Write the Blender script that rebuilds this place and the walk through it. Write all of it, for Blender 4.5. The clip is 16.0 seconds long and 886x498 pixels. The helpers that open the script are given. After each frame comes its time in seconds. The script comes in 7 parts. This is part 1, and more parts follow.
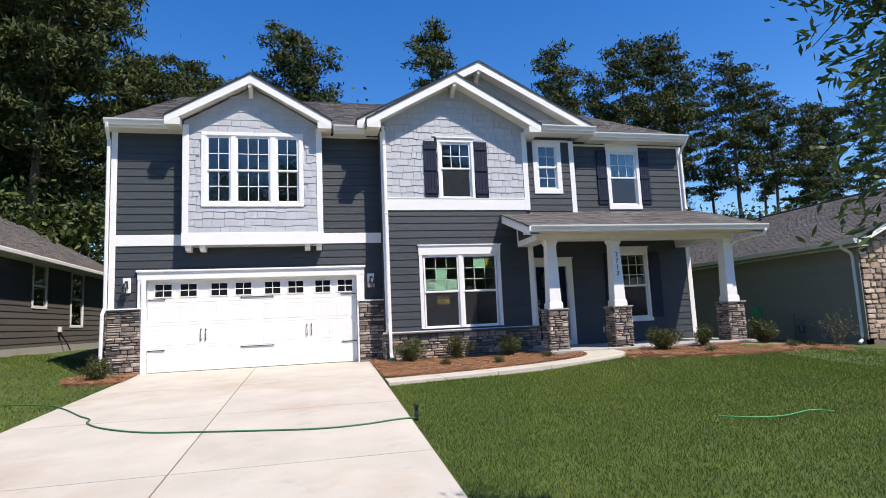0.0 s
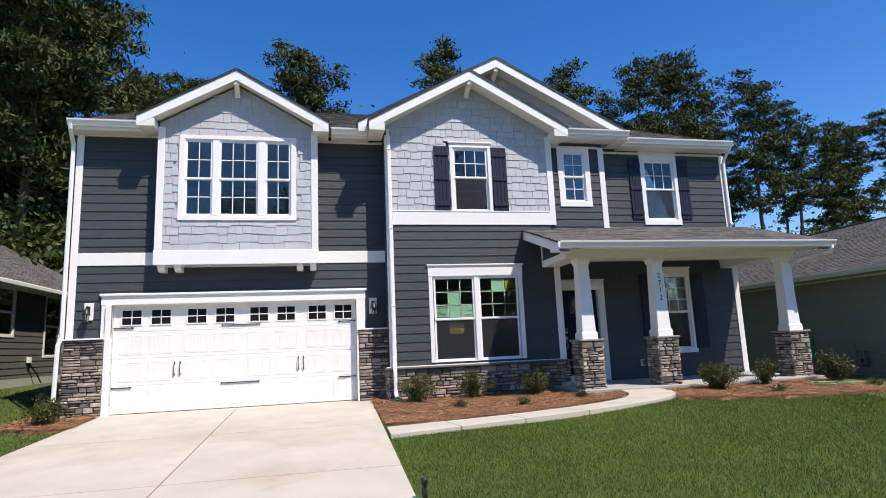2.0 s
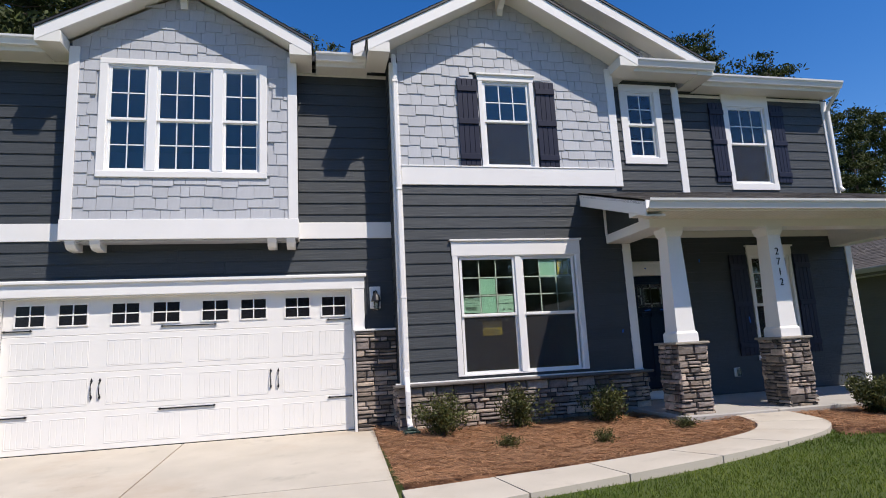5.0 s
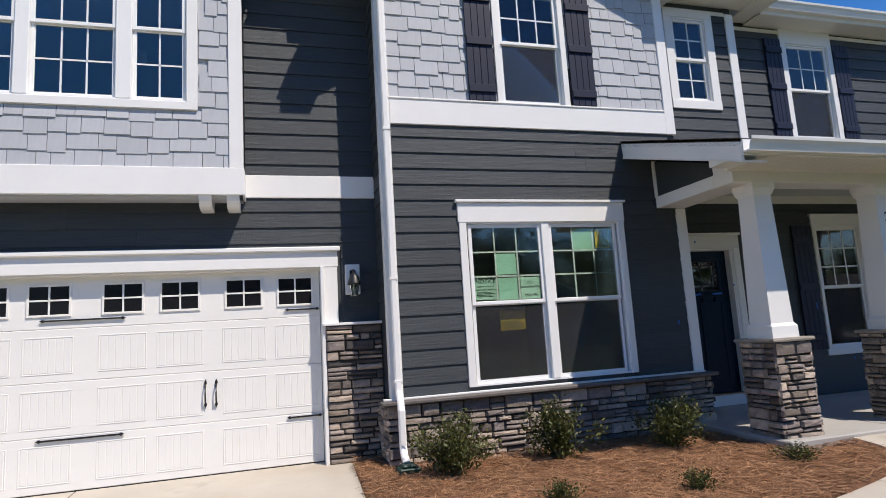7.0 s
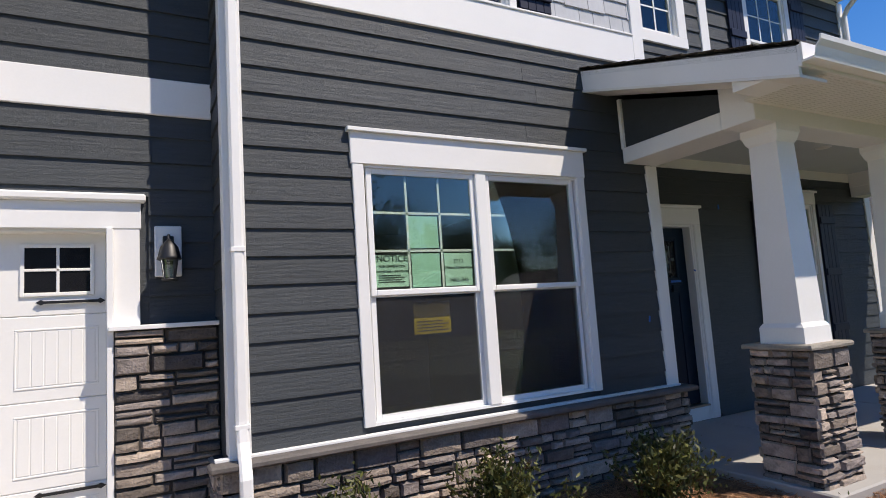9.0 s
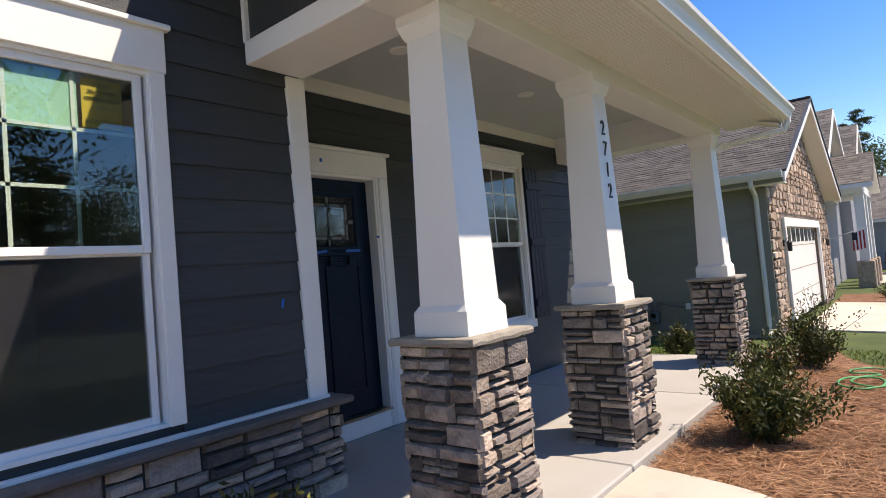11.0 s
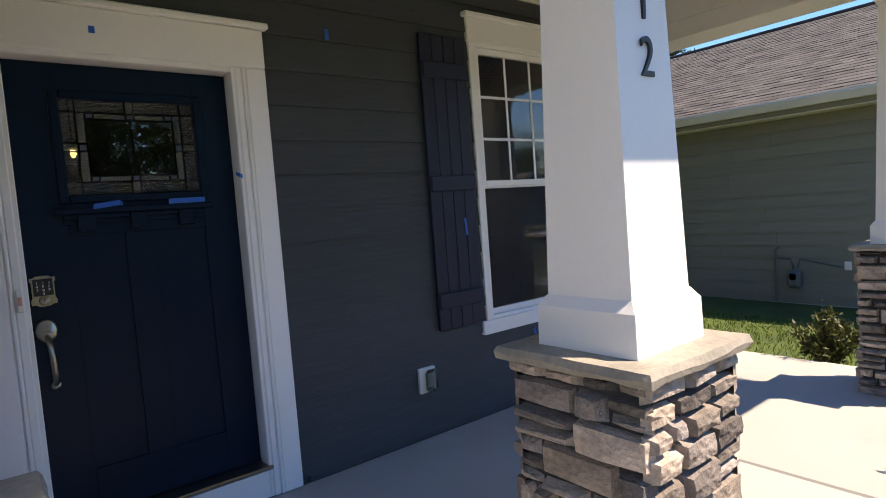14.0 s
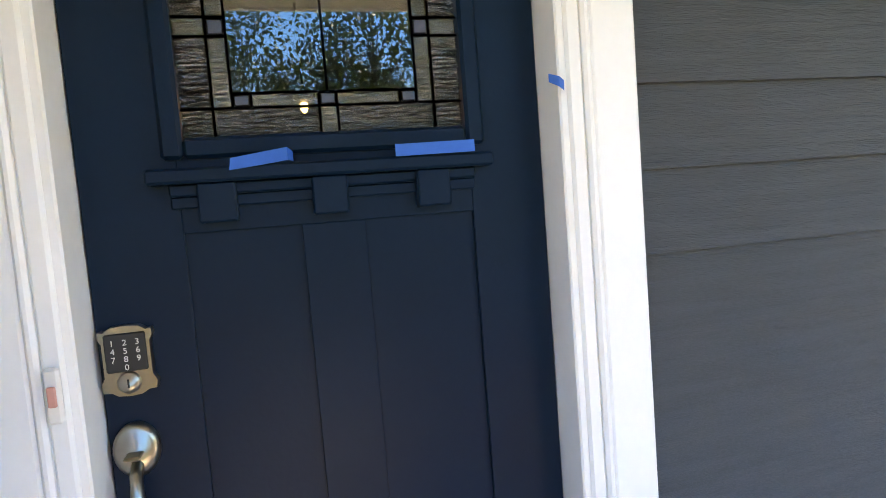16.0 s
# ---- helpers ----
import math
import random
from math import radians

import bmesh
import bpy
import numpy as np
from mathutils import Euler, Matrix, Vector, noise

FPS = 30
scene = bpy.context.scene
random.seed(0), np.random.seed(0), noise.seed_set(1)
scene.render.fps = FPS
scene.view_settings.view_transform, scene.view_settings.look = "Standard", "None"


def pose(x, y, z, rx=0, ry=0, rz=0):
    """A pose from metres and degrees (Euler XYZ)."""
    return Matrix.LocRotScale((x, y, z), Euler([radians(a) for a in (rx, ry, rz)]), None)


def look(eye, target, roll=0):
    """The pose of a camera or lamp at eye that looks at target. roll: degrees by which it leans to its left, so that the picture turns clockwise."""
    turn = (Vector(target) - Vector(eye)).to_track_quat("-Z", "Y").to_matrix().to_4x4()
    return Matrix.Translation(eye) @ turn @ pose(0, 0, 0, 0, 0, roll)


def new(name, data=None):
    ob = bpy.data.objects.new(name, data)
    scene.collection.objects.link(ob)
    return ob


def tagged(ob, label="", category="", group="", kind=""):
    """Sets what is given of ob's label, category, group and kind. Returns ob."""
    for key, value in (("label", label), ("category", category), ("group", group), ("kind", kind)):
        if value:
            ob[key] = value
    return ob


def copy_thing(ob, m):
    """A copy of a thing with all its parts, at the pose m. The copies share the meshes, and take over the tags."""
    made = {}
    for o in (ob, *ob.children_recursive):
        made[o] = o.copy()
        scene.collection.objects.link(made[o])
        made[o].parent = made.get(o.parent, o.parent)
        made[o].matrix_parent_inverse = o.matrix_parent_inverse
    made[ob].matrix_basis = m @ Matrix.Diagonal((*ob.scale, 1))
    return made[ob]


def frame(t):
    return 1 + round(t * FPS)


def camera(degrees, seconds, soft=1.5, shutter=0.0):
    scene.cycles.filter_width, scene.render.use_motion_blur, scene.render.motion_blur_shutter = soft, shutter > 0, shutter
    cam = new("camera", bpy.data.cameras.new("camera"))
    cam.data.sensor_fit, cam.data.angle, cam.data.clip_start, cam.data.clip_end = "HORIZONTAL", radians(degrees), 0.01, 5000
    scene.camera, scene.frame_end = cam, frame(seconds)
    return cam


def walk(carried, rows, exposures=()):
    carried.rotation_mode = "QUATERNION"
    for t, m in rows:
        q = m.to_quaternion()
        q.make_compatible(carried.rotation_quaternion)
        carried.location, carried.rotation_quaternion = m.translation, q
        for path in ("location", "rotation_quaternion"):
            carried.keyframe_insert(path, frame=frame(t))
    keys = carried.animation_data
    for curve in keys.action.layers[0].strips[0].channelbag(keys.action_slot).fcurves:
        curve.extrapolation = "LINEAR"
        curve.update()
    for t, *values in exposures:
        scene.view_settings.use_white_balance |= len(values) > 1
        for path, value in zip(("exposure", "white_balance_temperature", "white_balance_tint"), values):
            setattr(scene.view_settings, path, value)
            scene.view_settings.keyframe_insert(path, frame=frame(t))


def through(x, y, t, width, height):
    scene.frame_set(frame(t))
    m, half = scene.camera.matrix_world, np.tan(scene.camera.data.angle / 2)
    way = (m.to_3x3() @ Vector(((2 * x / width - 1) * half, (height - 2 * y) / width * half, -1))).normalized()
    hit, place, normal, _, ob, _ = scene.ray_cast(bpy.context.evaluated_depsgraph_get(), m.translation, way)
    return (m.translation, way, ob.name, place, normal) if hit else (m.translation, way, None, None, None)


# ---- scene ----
cam = camera(74.5, 16.0, soft=0.95)
PATH = [
    (0, (-0.08, 0.033, 1.58), (0.373, 1.966, 1.822), -2.6),
    (0.5, (-0.001, 0.516, 1.584), (0.442, 2.447, 1.852), -2.7),
    (1, (0.091, 1.005, 1.643), (0.534, 2.933, 1.935), -2.6),
    (1.5, (0.193, 1.473, 1.707), (0.617, 3.402, 2.018), -2.3),
    (2, (0.291, 1.988, 1.732), (0.713, 3.916, 2.059), -2.5),
    (2.5, (0.368, 2.501, 1.753), (0.771, 4.43, 2.094), -2.6),
    (3, (0.403, 3.029, 1.785), (0.8, 4.961, 2.121), -2.9),
    (3.5, (0.445, 3.617, 1.798), (0.84, 5.548, 2.138), -2.9),
    (4, (0.493, 4.282, 1.79), (0.885, 6.214, 2.131), -3.1),
    (6.5, (0.633, 7.598, 1.977), (1.15, 9.507, 2.274), -3.1),
    (7, (0.635, 8.19, 2.03), (1.187, 10.092, 2.304), -3.5),
    (7.5, (0.645, 8.843, 2.1), (1.277, 10.726, 2.337), -3.5),
    (8, (0.722, 9.444, 2.147), (1.423, 11.305, 2.365), -3.6),
    (10.5, (2.778, 11.462, 2.093), (4.2, 12.86, 2.245), -4.6),
    (11, (3.333, 11.431, 2.047), (4.882, 12.693, 2.13), -4.9),
    (11.5, (3.838, 11.439, 2.018), (5.44, 12.636, 2.011), -4.6),
    (12, (4.347, 11.444, 2.046), (5.959, 12.625, 1.967), -4.5),
    (12.5, (4.85, 11.524, 2.093), (6.432, 12.742, 1.98), -4.0),
    (13, (5.319, 11.646, 2.125), (6.835, 12.946, 2.004), -4.2),
    (13.5, (5.698, 11.859, 2.146), (7.1, 13.28, 2.019), -4.0),
    (14, (5.947, 12.231, 2.166), (7.183, 13.799, 2.034), -4.3),
    (14.5, (6.16, 12.665, 2.165), (7.216, 14.359, 2.035), -4.4),
    (15, (6.28, 13.147, 2.207), (7.129, 14.951, 2.058), -4.3),
    (15.5, (6.407, 13.63, 2.218), (7.072, 15.508, 2.049), -4.3),
    (16, (6.456, 14.061, 2.191), (6.943, 15.995, 2.042), -4.5),
]
walk(cam, [(t, look(eye, target, roll)) for t, eye, target, roll in PATH],
     [(0.0, 0.37, 6850, 13), (3.0, 0.21, 6850, 14), (6.8, 0.00, 6900, 13), (8.2, 0.01, 6900, 13), (10.5, 0.46, 7600, 16), (13.5, 0.90, 7900, 16), (14.0, 1.04, 8100, 16), (14.5, 1.56, 8300, 16), (15.0, 2.28, 8300, 13), (15.5, 2.72, 8900, 13), (16.0, 3.02, 9300, 14)])
# ---------------------------------------------------------------- light
SUN_WAY = Vector((-0.75, 1.0, -1.92)).normalized()      # the way the sunlight travels
world = bpy.data.worlds.new("sky")
scene.world = world
world.use_nodes = True
wn = world.node_tree
sky = wn.nodes.new("ShaderNodeTexSky")
sky.sky_type = "NISHITA"
sky.sun_disc = False
sky.sun_elevation = math.asin(-SUN_WAY.z)
sky.sun_rotation = math.atan2(-SUN_WAY.x, -SUN_WAY.y)
sky.altitude, sky.air_density, sky.dust_density, sky.ozone_density = 600, 1.0, 0.2, 2.0
deep = wn.nodes.new("ShaderNodeHueSaturation")
deep.inputs["Saturation"].default_value, deep.inputs["Value"].default_value = 1.40, 2.65
deep.inputs["Hue"].default_value = 0.510
wn.links.new(sky.outputs[0], deep.inputs["Color"])
wn.links.new(deep.outputs[0], wn.nodes["Background"].inputs[0])
wn.nodes["Background"].inputs[1].default_value = 0.058
sun = new("sun", bpy.data.lights.new("sun", "SUN"))
sun.data.energy, sun.data.angle, sun.data.color = 5.0, radians(0.53), (1.0, 0.95, 0.87)
sun.matrix_world = look((30, -30, 90), Vector((30, -30, 90)) + SUN_WAY)


# ---------------------------------------------------------------- materials
def mat(name, color, rough=0.6, spread=0.12, scale=6.0, fine=90.0, bump=0.15, per_piece=0.0, metal=0.0,
        tint=None, island=False, spec=0.5, stretch=(1, 1, 1), depth=0.004):
    """A surface with variation at two scales, fine relief, and a shade of its own for every piece."""
    m = bpy.data.materials.new(name)
    m.use_nodes = True
    nt = m.node_tree
    b = nt.nodes["Principled BSDF"]
    N = nt.nodes.new
    link = nt.links.new
    co = N("ShaderNodeTexCoord")
    mp = N("ShaderNodeMapping")
    mp.inputs["Scale"].default_value = stretch
    link(co.outputs["Object"], mp.inputs[0])
    big, small = N("ShaderNodeTexNoise"), N("ShaderNodeTexNoise")
    for n, s, d in ((big, scale, 5), (small, fine, 3)):
        n.inputs["Scale"].default_value = s
        n.inputs["Detail"].default_value = d
        link(mp.outputs[0], n.inputs["Vector"])
    add = N("ShaderNodeMath")
    add.operation = "ADD"
    half = N("ShaderNodeMath")
    half.operation = "MULTIPLY"
    half.inputs[1].default_value = 0.5
    link(small.outputs[0], half.inputs[0])
    link(big.outputs[0], add.inputs[0])
    link(half.outputs[0], add.inputs[1])
    ramp = N("ShaderNodeMapRange")
    ramp.inputs["From Min"].default_value, ramp.inputs["From Max"].default_value = 0.45, 1.05
    ramp.inputs["To Min"].default_value, ramp.inputs["To Max"].default_value = 1 - spread, 1 + spread
    link(add.outputs[0], ramp.inputs[0])
    value = ramp.outputs[0]
    who = N("ShaderNodeObjectInfo") if not island else N("ShaderNodeNewGeometry")
    rnd = who.outputs["Random"] if not island else who.outputs["Random Per Island"]
    if per_piece:
        pr = N("ShaderNodeMapRange")
        pr.inputs["To Min"].default_value, pr.inputs["To Max"].default_value = 1 - per_piece, 1 + per_piece
        link(rnd, pr.inputs[0])
        mul = N("ShaderNodeMath")
        mul.operation = "MULTIPLY"
        link(value, mul.inputs[0])
        link(pr.outputs[0], mul.inputs[1])
        value = mul.outputs[0]
    hsv = N("ShaderNodeHueSaturation")
    hsv.inputs["Color"].default_value = (*color, 1)
    if tint:
        mix = N("ShaderNodeMix")
        mix.data_type = "RGBA"
        mix.inputs[6].default_value, mix.inputs[7].default_value = (*color, 1), (*tint, 1)
        if per_piece:
            pick = N("ShaderNodeMath")
            pick.operation = "FRACT"
            seven = N("ShaderNodeMath")
            seven.operation = "MULTIPLY"
            seven.inputs[1].default_value = 7.31
            link(rnd, seven.inputs[0])
            link(seven.outputs[0], pick.inputs[0])
            link(pick.outputs[0], mix.inputs[0])
        else:
            link(big.outputs[0], mix.inputs[0])
        link(mix.outputs[2], hsv.inputs["Color"])
    link(value, hsv.inputs["Value"])
    link(hsv.outputs[0], b.inputs["Base Color"])
    b.inputs["Roughness"].default_value = rough
    b.inputs["Metallic"].default_value = metal
    b.inputs["Specular IOR Level"].default_value = spec
    if bump:
        bp = N("ShaderNodeBump")
        bp.inputs["Strength"].default_value = bump
        bp.inputs["Distance"].default_value = depth
        link(add.outputs[0], bp.inputs["Height"])
        link(bp.outputs[0], b.inputs["Normal"])
    return m


def glass_mat(name, tint=0.8, ior=1.9, rough=0.0, wavy=0.0):
    m = bpy.data.materials.new(name)
    m.use_nodes = True
    nt = m.node_tree
    nt.nodes.remove(nt.nodes["Principled BSDF"])
    N = nt.nodes.new
    tr, gl, fr, mx = N("ShaderNodeBsdfTransparent"), N("ShaderNodeBsdfGlossy"), N("ShaderNodeFresnel"), N("ShaderNodeMixShader")
    tr.inputs[0].default_value = (tint * 0.90, tint, tint * 0.95, 1)
    gl.inputs["Roughness"].default_value = rough
    gl.inputs[0].default_value = (0.95, 0.98, 1, 1)
    fr.inputs[0].default_value = ior
    if wavy:
        tn, bp = N("ShaderNodeTexNoise"), N("ShaderNodeBump")
        tn.inputs["Scale"].default_value = 85
        tc, mp = N("ShaderNodeTexCoord"), N("ShaderNodeMapping")
        mp.inputs["Scale"].default_value = (0.30, 1, 1.5)
        nt.links.new(tc.outputs["Object"], mp.inputs[0])
        nt.links.new(mp.outputs[0], tn.inputs["Vector"])
        bp.inputs["Strength"].default_value = wavy
        bp.inputs["Distance"].default_value = 0.03
        nt.links.new(tn.outputs[0], bp.inputs["Height"])
        nt.links.new(bp.outputs[0], gl.inputs["Normal"])
    nt.links.new(fr.outputs[0], mx.inputs[0])
    nt.links.new(tr.outputs[0], mx.inputs[1])
    nt.links.new(gl.outputs[0], mx.inputs[2])
    nt.links.new(mx.outputs[0], nt.nodes["Material Output"].inputs[0])
    return m


SIDING = mat("dark slate fibre-cement siding", (0.043, 0.050, 0.056), 0.55, 0.17, 3, 45, 0.9, 0.09, stretch=(1, 6, 14), depth=0.006, spec=0.42)
SHAKE = mat("pale grey cedar-look shake", (0.435, 0.450, 0.478), 0.7, 0.06, 5, 60, 0.3, 0.06, stretch=(6, 6, 1))
WHITE = mat("white painted trim", (0.80, 0.79, 0.77), 0.45, 0.03, 2, 60, 0.06)
CREAM = mat("off-white soffit", (0.74, 0.72, 0.67), 0.5, 0.03, 2, 60, 0.05)
VINYL = mat("white vinyl window frame", (0.82, 0.82, 0.81), 0.35, 0.02, 2, 60, 0.0)
NAVY = mat("navy painted door", (0.0016, 0.0110, 0.0270), 0.40, 0.15, 4, 70, 0.2, spec=0.16)
SHUTTER = mat("navy shutter board", (0.013, 0.016, 0.036), 0.5, 0.12, 4, 70, 0.2, 0.1, stretch=(6, 6, 1), spec=0.3)
STONE = mat("grey ledge stone", (0.172, 0.148, 0.138), 0.85, 0.50, 9, 55, 1.0, 0.60, tint=(0.38, 0.305, 0.240), depth=0.02)
MORTAR = mat("dark mortar", (0.045, 0.042, 0.04), 0.95, 0.2, 20, 120, 0.6)
CAPSTONE = mat("buff flagstone cap", (0.29, 0.26, 0.215), 0.8, 0.3, 6, 60, 0.6, depth=0.01)
LEDGE = mat("brown stone ledge", (0.13, 0.115, 0.105), 0.8, 0.25, 8, 70, 0.6, 0.1)
CONCRETE = mat("broom-finished pale concrete", (0.44, 0.40, 0.335), 0.85, 0.1, 1.2, 150, 0.25, tint=(0.50, 0.455, 0.385))
PORCHCON = mat("grey porch concrete", (0.37, 0.355, 0.33), 0.8, 0.1, 1.2, 150, 0.2)


def stain(m, color, scale, lo, hi, amount):
    """Irregular blotches of another colour over a surface."""
    nt = m.node_tree
    N, link = nt.nodes.new, nt.links.new
    b = nt.nodes["Principled BSDF"]
    src = b.inputs["Base Color"].links[0].from_socket
    tc, tn, mr, mx = N("ShaderNodeTexCoord"), N("ShaderNodeTexNoise"), N("ShaderNodeMapRange"), N("ShaderNodeMix")
    geo = N("ShaderNodeNewGeometry")
    tn.inputs["Scale"].default_value, tn.inputs["Detail"].default_value, tn.inputs["Roughness"].default_value = scale, 7, 0.62
    link(geo.outputs["Position"], tn.inputs["Vector"])
    mr.inputs["From Min"].default_value, mr.inputs["From Max"].default_value, mr.inputs["To Max"].default_value = lo, hi, amount
    link(tn.outputs[0], mr.inputs[0])
    mx.data_type = "RGBA"
    mx.inputs[7].default_value = (*color, 1)
    link(mr.outputs[0], mx.inputs[0])
    link(src, mx.inputs[6])
    link(mx.outputs[2], b.inputs["Base Color"])


stain(CONCRETE, (0.33, 0.22, 0.13), 0.55, 0.52, 0.78, 0.55)
stain(CONCRETE, (0.22, 0.20, 0.17), 2.3, 0.60, 0.80, 0.45)
stain(PORCHCON, (0.28, 0.21, 0.15), 1.1, 0.54, 0.80, 0.5)
JOINT = mat("control joint", (0.21, 0.155, 0.10), 0.95, 0.2, 8, 120, 0.3)
SHINGLE = mat("weathered grey-brown roof shingle", (0.098, 0.089, 0.082), 0.9, 0.25, 4, 160, 0.7, 0.28, island=True, tint=(0.128, 0.115, 0.104))
DARKEDGE = mat("dark drip edge", (0.03, 0.03, 0.032), 0.5, 0.1, 4, 60, 0.1)
GLASS = glass_mat("window glass", 0.80, 1.72)
WAVY = glass_mat("textured leaded glass", 0.6, 2.5, 0.02, 1.0)
CLEAR = glass_mat("clear leaded glass", 0.55, 1.9, 0.0)
LEAD = mat("lead came", (0.10, 0.10, 0.11), 0.35, 0.2, 10, 60, 0.1, metal=0.8)
BLACK = mat("black wrought metal", (0.012, 0.012, 0.013), 0.45, 0.15, 10, 60, 0.1)
NICKEL = mat("satin nickel hardware", (0.37, 0.325, 0.26), 0.28, 0.1, 10, 90, 0.05, metal=1.0)
# Opaque panes: the unlit inside is put into a near-black colour.
PANELDARK = mat("unlit interior painted near-black", (0.012, 0.012, 0.014), 0.15, 0.1, 4, 60, 0.0)
ROOM = mat("interior drywall", (0.42, 0.41, 0.39), 0.9, 0.04, 2, 40, 0.05)
LEFTSIDE = mat("taupe lap siding", (0.115, 0.105, 0.098), 0.6, 0.1, 3, 40, 0.3, 0.06, stretch=(6, 1, 14))
RIGHTSIDE = mat("sage green lap siding", (0.215, 0.210, 0.172), 0.6, 0.08, 3, 40, 0.3, 0.05, stretch=(6, 1, 14))
# SHINGLE with its two colours cut by about a third.
NBSHINGLE = mat("darker neighbour roof shingle", (0.066, 0.060, 0.056), 0.9, 0.25, 4, 160, 0.7, 0.28, island=True, tint=(0.090, 0.081, 0.074))
TANSTONE = mat("tan field stone", (0.29, 0.20, 0.145), 0.85, 0.4, 9, 55, 0.8, 0.42, tint=(0.44, 0.345, 0.27), depth=0.015)
TANMORTAR = mat("tan mortar", (0.17, 0.13, 0.10), 0.95, 0.2, 20, 120, 0.5)


# ---------------------------------------------------------------- building blocks
def origin(ob):
    p = Vector((0, 0, 0))
    while ob:
        p = p + ob.location
        ob = ob.parent
    return p


class Build:
    """Collects faces in world places and links them as one mesh."""

    def __init__(self):
        self.v, self.f = [], []

    def raw(self, verts, faces):
        n = len(self.v)
        self.v += [tuple(p) for p in verts]
        self.f += [tuple(i + n for i in f) for f in faces]
        return self

    def box(self, x0, x1, y0, y1, z0, z1, c=0.0):
        if not c:
            p = [(x, y, z) for x in (x0, x1) for y in (y0, y1) for z in (z0, z1)]
            return self.raw(p, [(0, 1, 3, 2), (4, 6, 7, 5), (0, 4, 5, 1), (2, 3, 7, 6), (0, 2, 6, 4), (1, 5, 7, 3)])
        c = min(c, 0.45 * min(abs(x1 - x0), abs(y1 - y0), abs(z1 - z0)))
        X, Y, Z = (x0, x1), (y0, y1), (z0, z1)
        sg = (1, -1)
        p, idx = [], {}
        for i in (0, 1):
            for j in (0, 1):
                for k in (0, 1):
                    for a in range(3):
                        q = [X[i] + sg[i] * c, Y[j] + sg[j] * c, Z[k] + sg[k] * c]
                        q[a] = (X[i], Y[j], Z[k])[a]
                        idx[i, j, k, a] = len(p)
                        p.append(tuple(q))
        f = []
        for s in (0, 1):
            f.append([idx[s, 0, 0, 0], idx[s, 1, 0, 0], idx[s, 1, 1, 0], idx[s, 0, 1, 0]])
            f.append([idx[0, s, 0, 1], idx[1, s, 0, 1], idx[1, s, 1, 1], idx[0, s, 1, 1]])
            f.append([idx[0, 0, s, 2], idx[1, 0, s, 2], idx[1, 1, s, 2], idx[0, 1, s, 2]])
        for i in (0, 1):
            for j in (0, 1):
                f.append([idx[i, j, 0, 0], idx[i, j, 1, 0], idx[i, j, 1, 1], idx[i, j, 0, 1]])
                f.append([idx[i, 0, j, 0], idx[i, 1, j, 0], idx[i, 1, j, 2], idx[i, 0, j, 2]])
                f.append([idx[0, i, j, 1], idx[1, i, j, 1], idx[1, i, j, 2], idx[0, i, j, 2]])
                for k in (0, 1):
                    f.append([idx[i, j, k, 0], idx[i, j, k, 1], idx[i, j, k, 2]])
        mid = Vector(((x0 + x1) / 2, (y0 + y1) / 2, (z0 + z1) / 2))
        out = []
        for g in f:
            q = [Vector(p[n]) for n in g]
            nrm = (q[1] - q[0]).cross(q[2] - q[0])
            out.append(g if nrm.dot(sum(q, Vector()) / len(q) - mid) > 0 else g[::-1])
        return self.raw(p, out)

    def prism(self, pts, axis, a0, a1):
        """A polygon in the two axes other than axis (in x, y, z order), drawn out from a0 to a1."""
        def put(u, w, a):
            return {"x": (a, u, w), "y": (u, a, w), "z": (u, w, a)}[axis]
        n = len(pts)
        area = sum(pts[i][0] * pts[(i + 1) % n][1] - pts[(i + 1) % n][0] * pts[i][1] for i in range(n))
        pts = pts if (area > 0) != (axis == "y") else pts[::-1]
        lo, hi = min(a0, a1), max(a0, a1)
        v = [put(*p, lo) for p in pts] + [put(*p, hi) for p in pts]
        f = [tuple(range(n - 1, -1, -1)), tuple(range(n, 2 * n))]
        f += [(i, (i + 1) % n, n + (i + 1) % n, n + i) for i in range(n)]
        return self.raw(v, f)

    def tube(self, pts, r, sides=8, r1=None):
        pts = [Vector(p) for p in pts]
        rings = []
        up = Vector((0.13, 0.21, 1)).normalized()
        for i, p in enumerate(pts):
            d = (pts[min(i + 1, len(pts) - 1)] - pts[max(i - 1, 0)]).normalized()
            a = d.cross(up)
            if a.length < 0.05:
                a = d.cross(Vector((1, 0, 0)))
            a.normalize()
            b = d.cross(a)
            q = r + ((r1 if r1 is not None else r) - r) * i / max(1, len(pts) - 1)
            rings.append([p + q * (math.cos(t) * a + math.sin(t) * b) for t in (2 * math.pi * k / sides for k in range(sides))])
        v = [p for ring in rings for p in ring]
        f = [(i * sides + k, (i + 1) * sides + k, (i + 1) * sides + (k + 1) % sides, i * sides + (k + 1) % sides)
             for i in range(len(pts) - 1) for k in range(sides)]
        f += [tuple(range(sides)), tuple(reversed(range((len(pts) - 1) * sides, len(pts) * sides)))]
        return self.raw(v, f)

    def lathe(self, profile, at, axis="z", sides=16):
        """Rings of (radius, height) about an axis through at."""
        v = []
        for r, h in profile:
            for k in range(sides):
                t = 2 * math.pi * k / sides
                q = (r * math.cos(t), r * math.sin(t), h)
                q = q if axis == "z" else ((q[0], -q[2], q[1]) if axis == "y" else (q[2], q[0], q[1]))
                v.append(tuple(a + b for a, b in zip(q, at)))
        m = len(profile)
        f = [(i * sides + k, i * sides + (k + 1) % sides, (i + 1) * sides + (k + 1) % sides, (i + 1) * sides + k)
             for i in range(m - 1) for k in range(sides)]
        f += [tuple(reversed(range(sides))), tuple(range((m - 1) * sides, m * sides))]
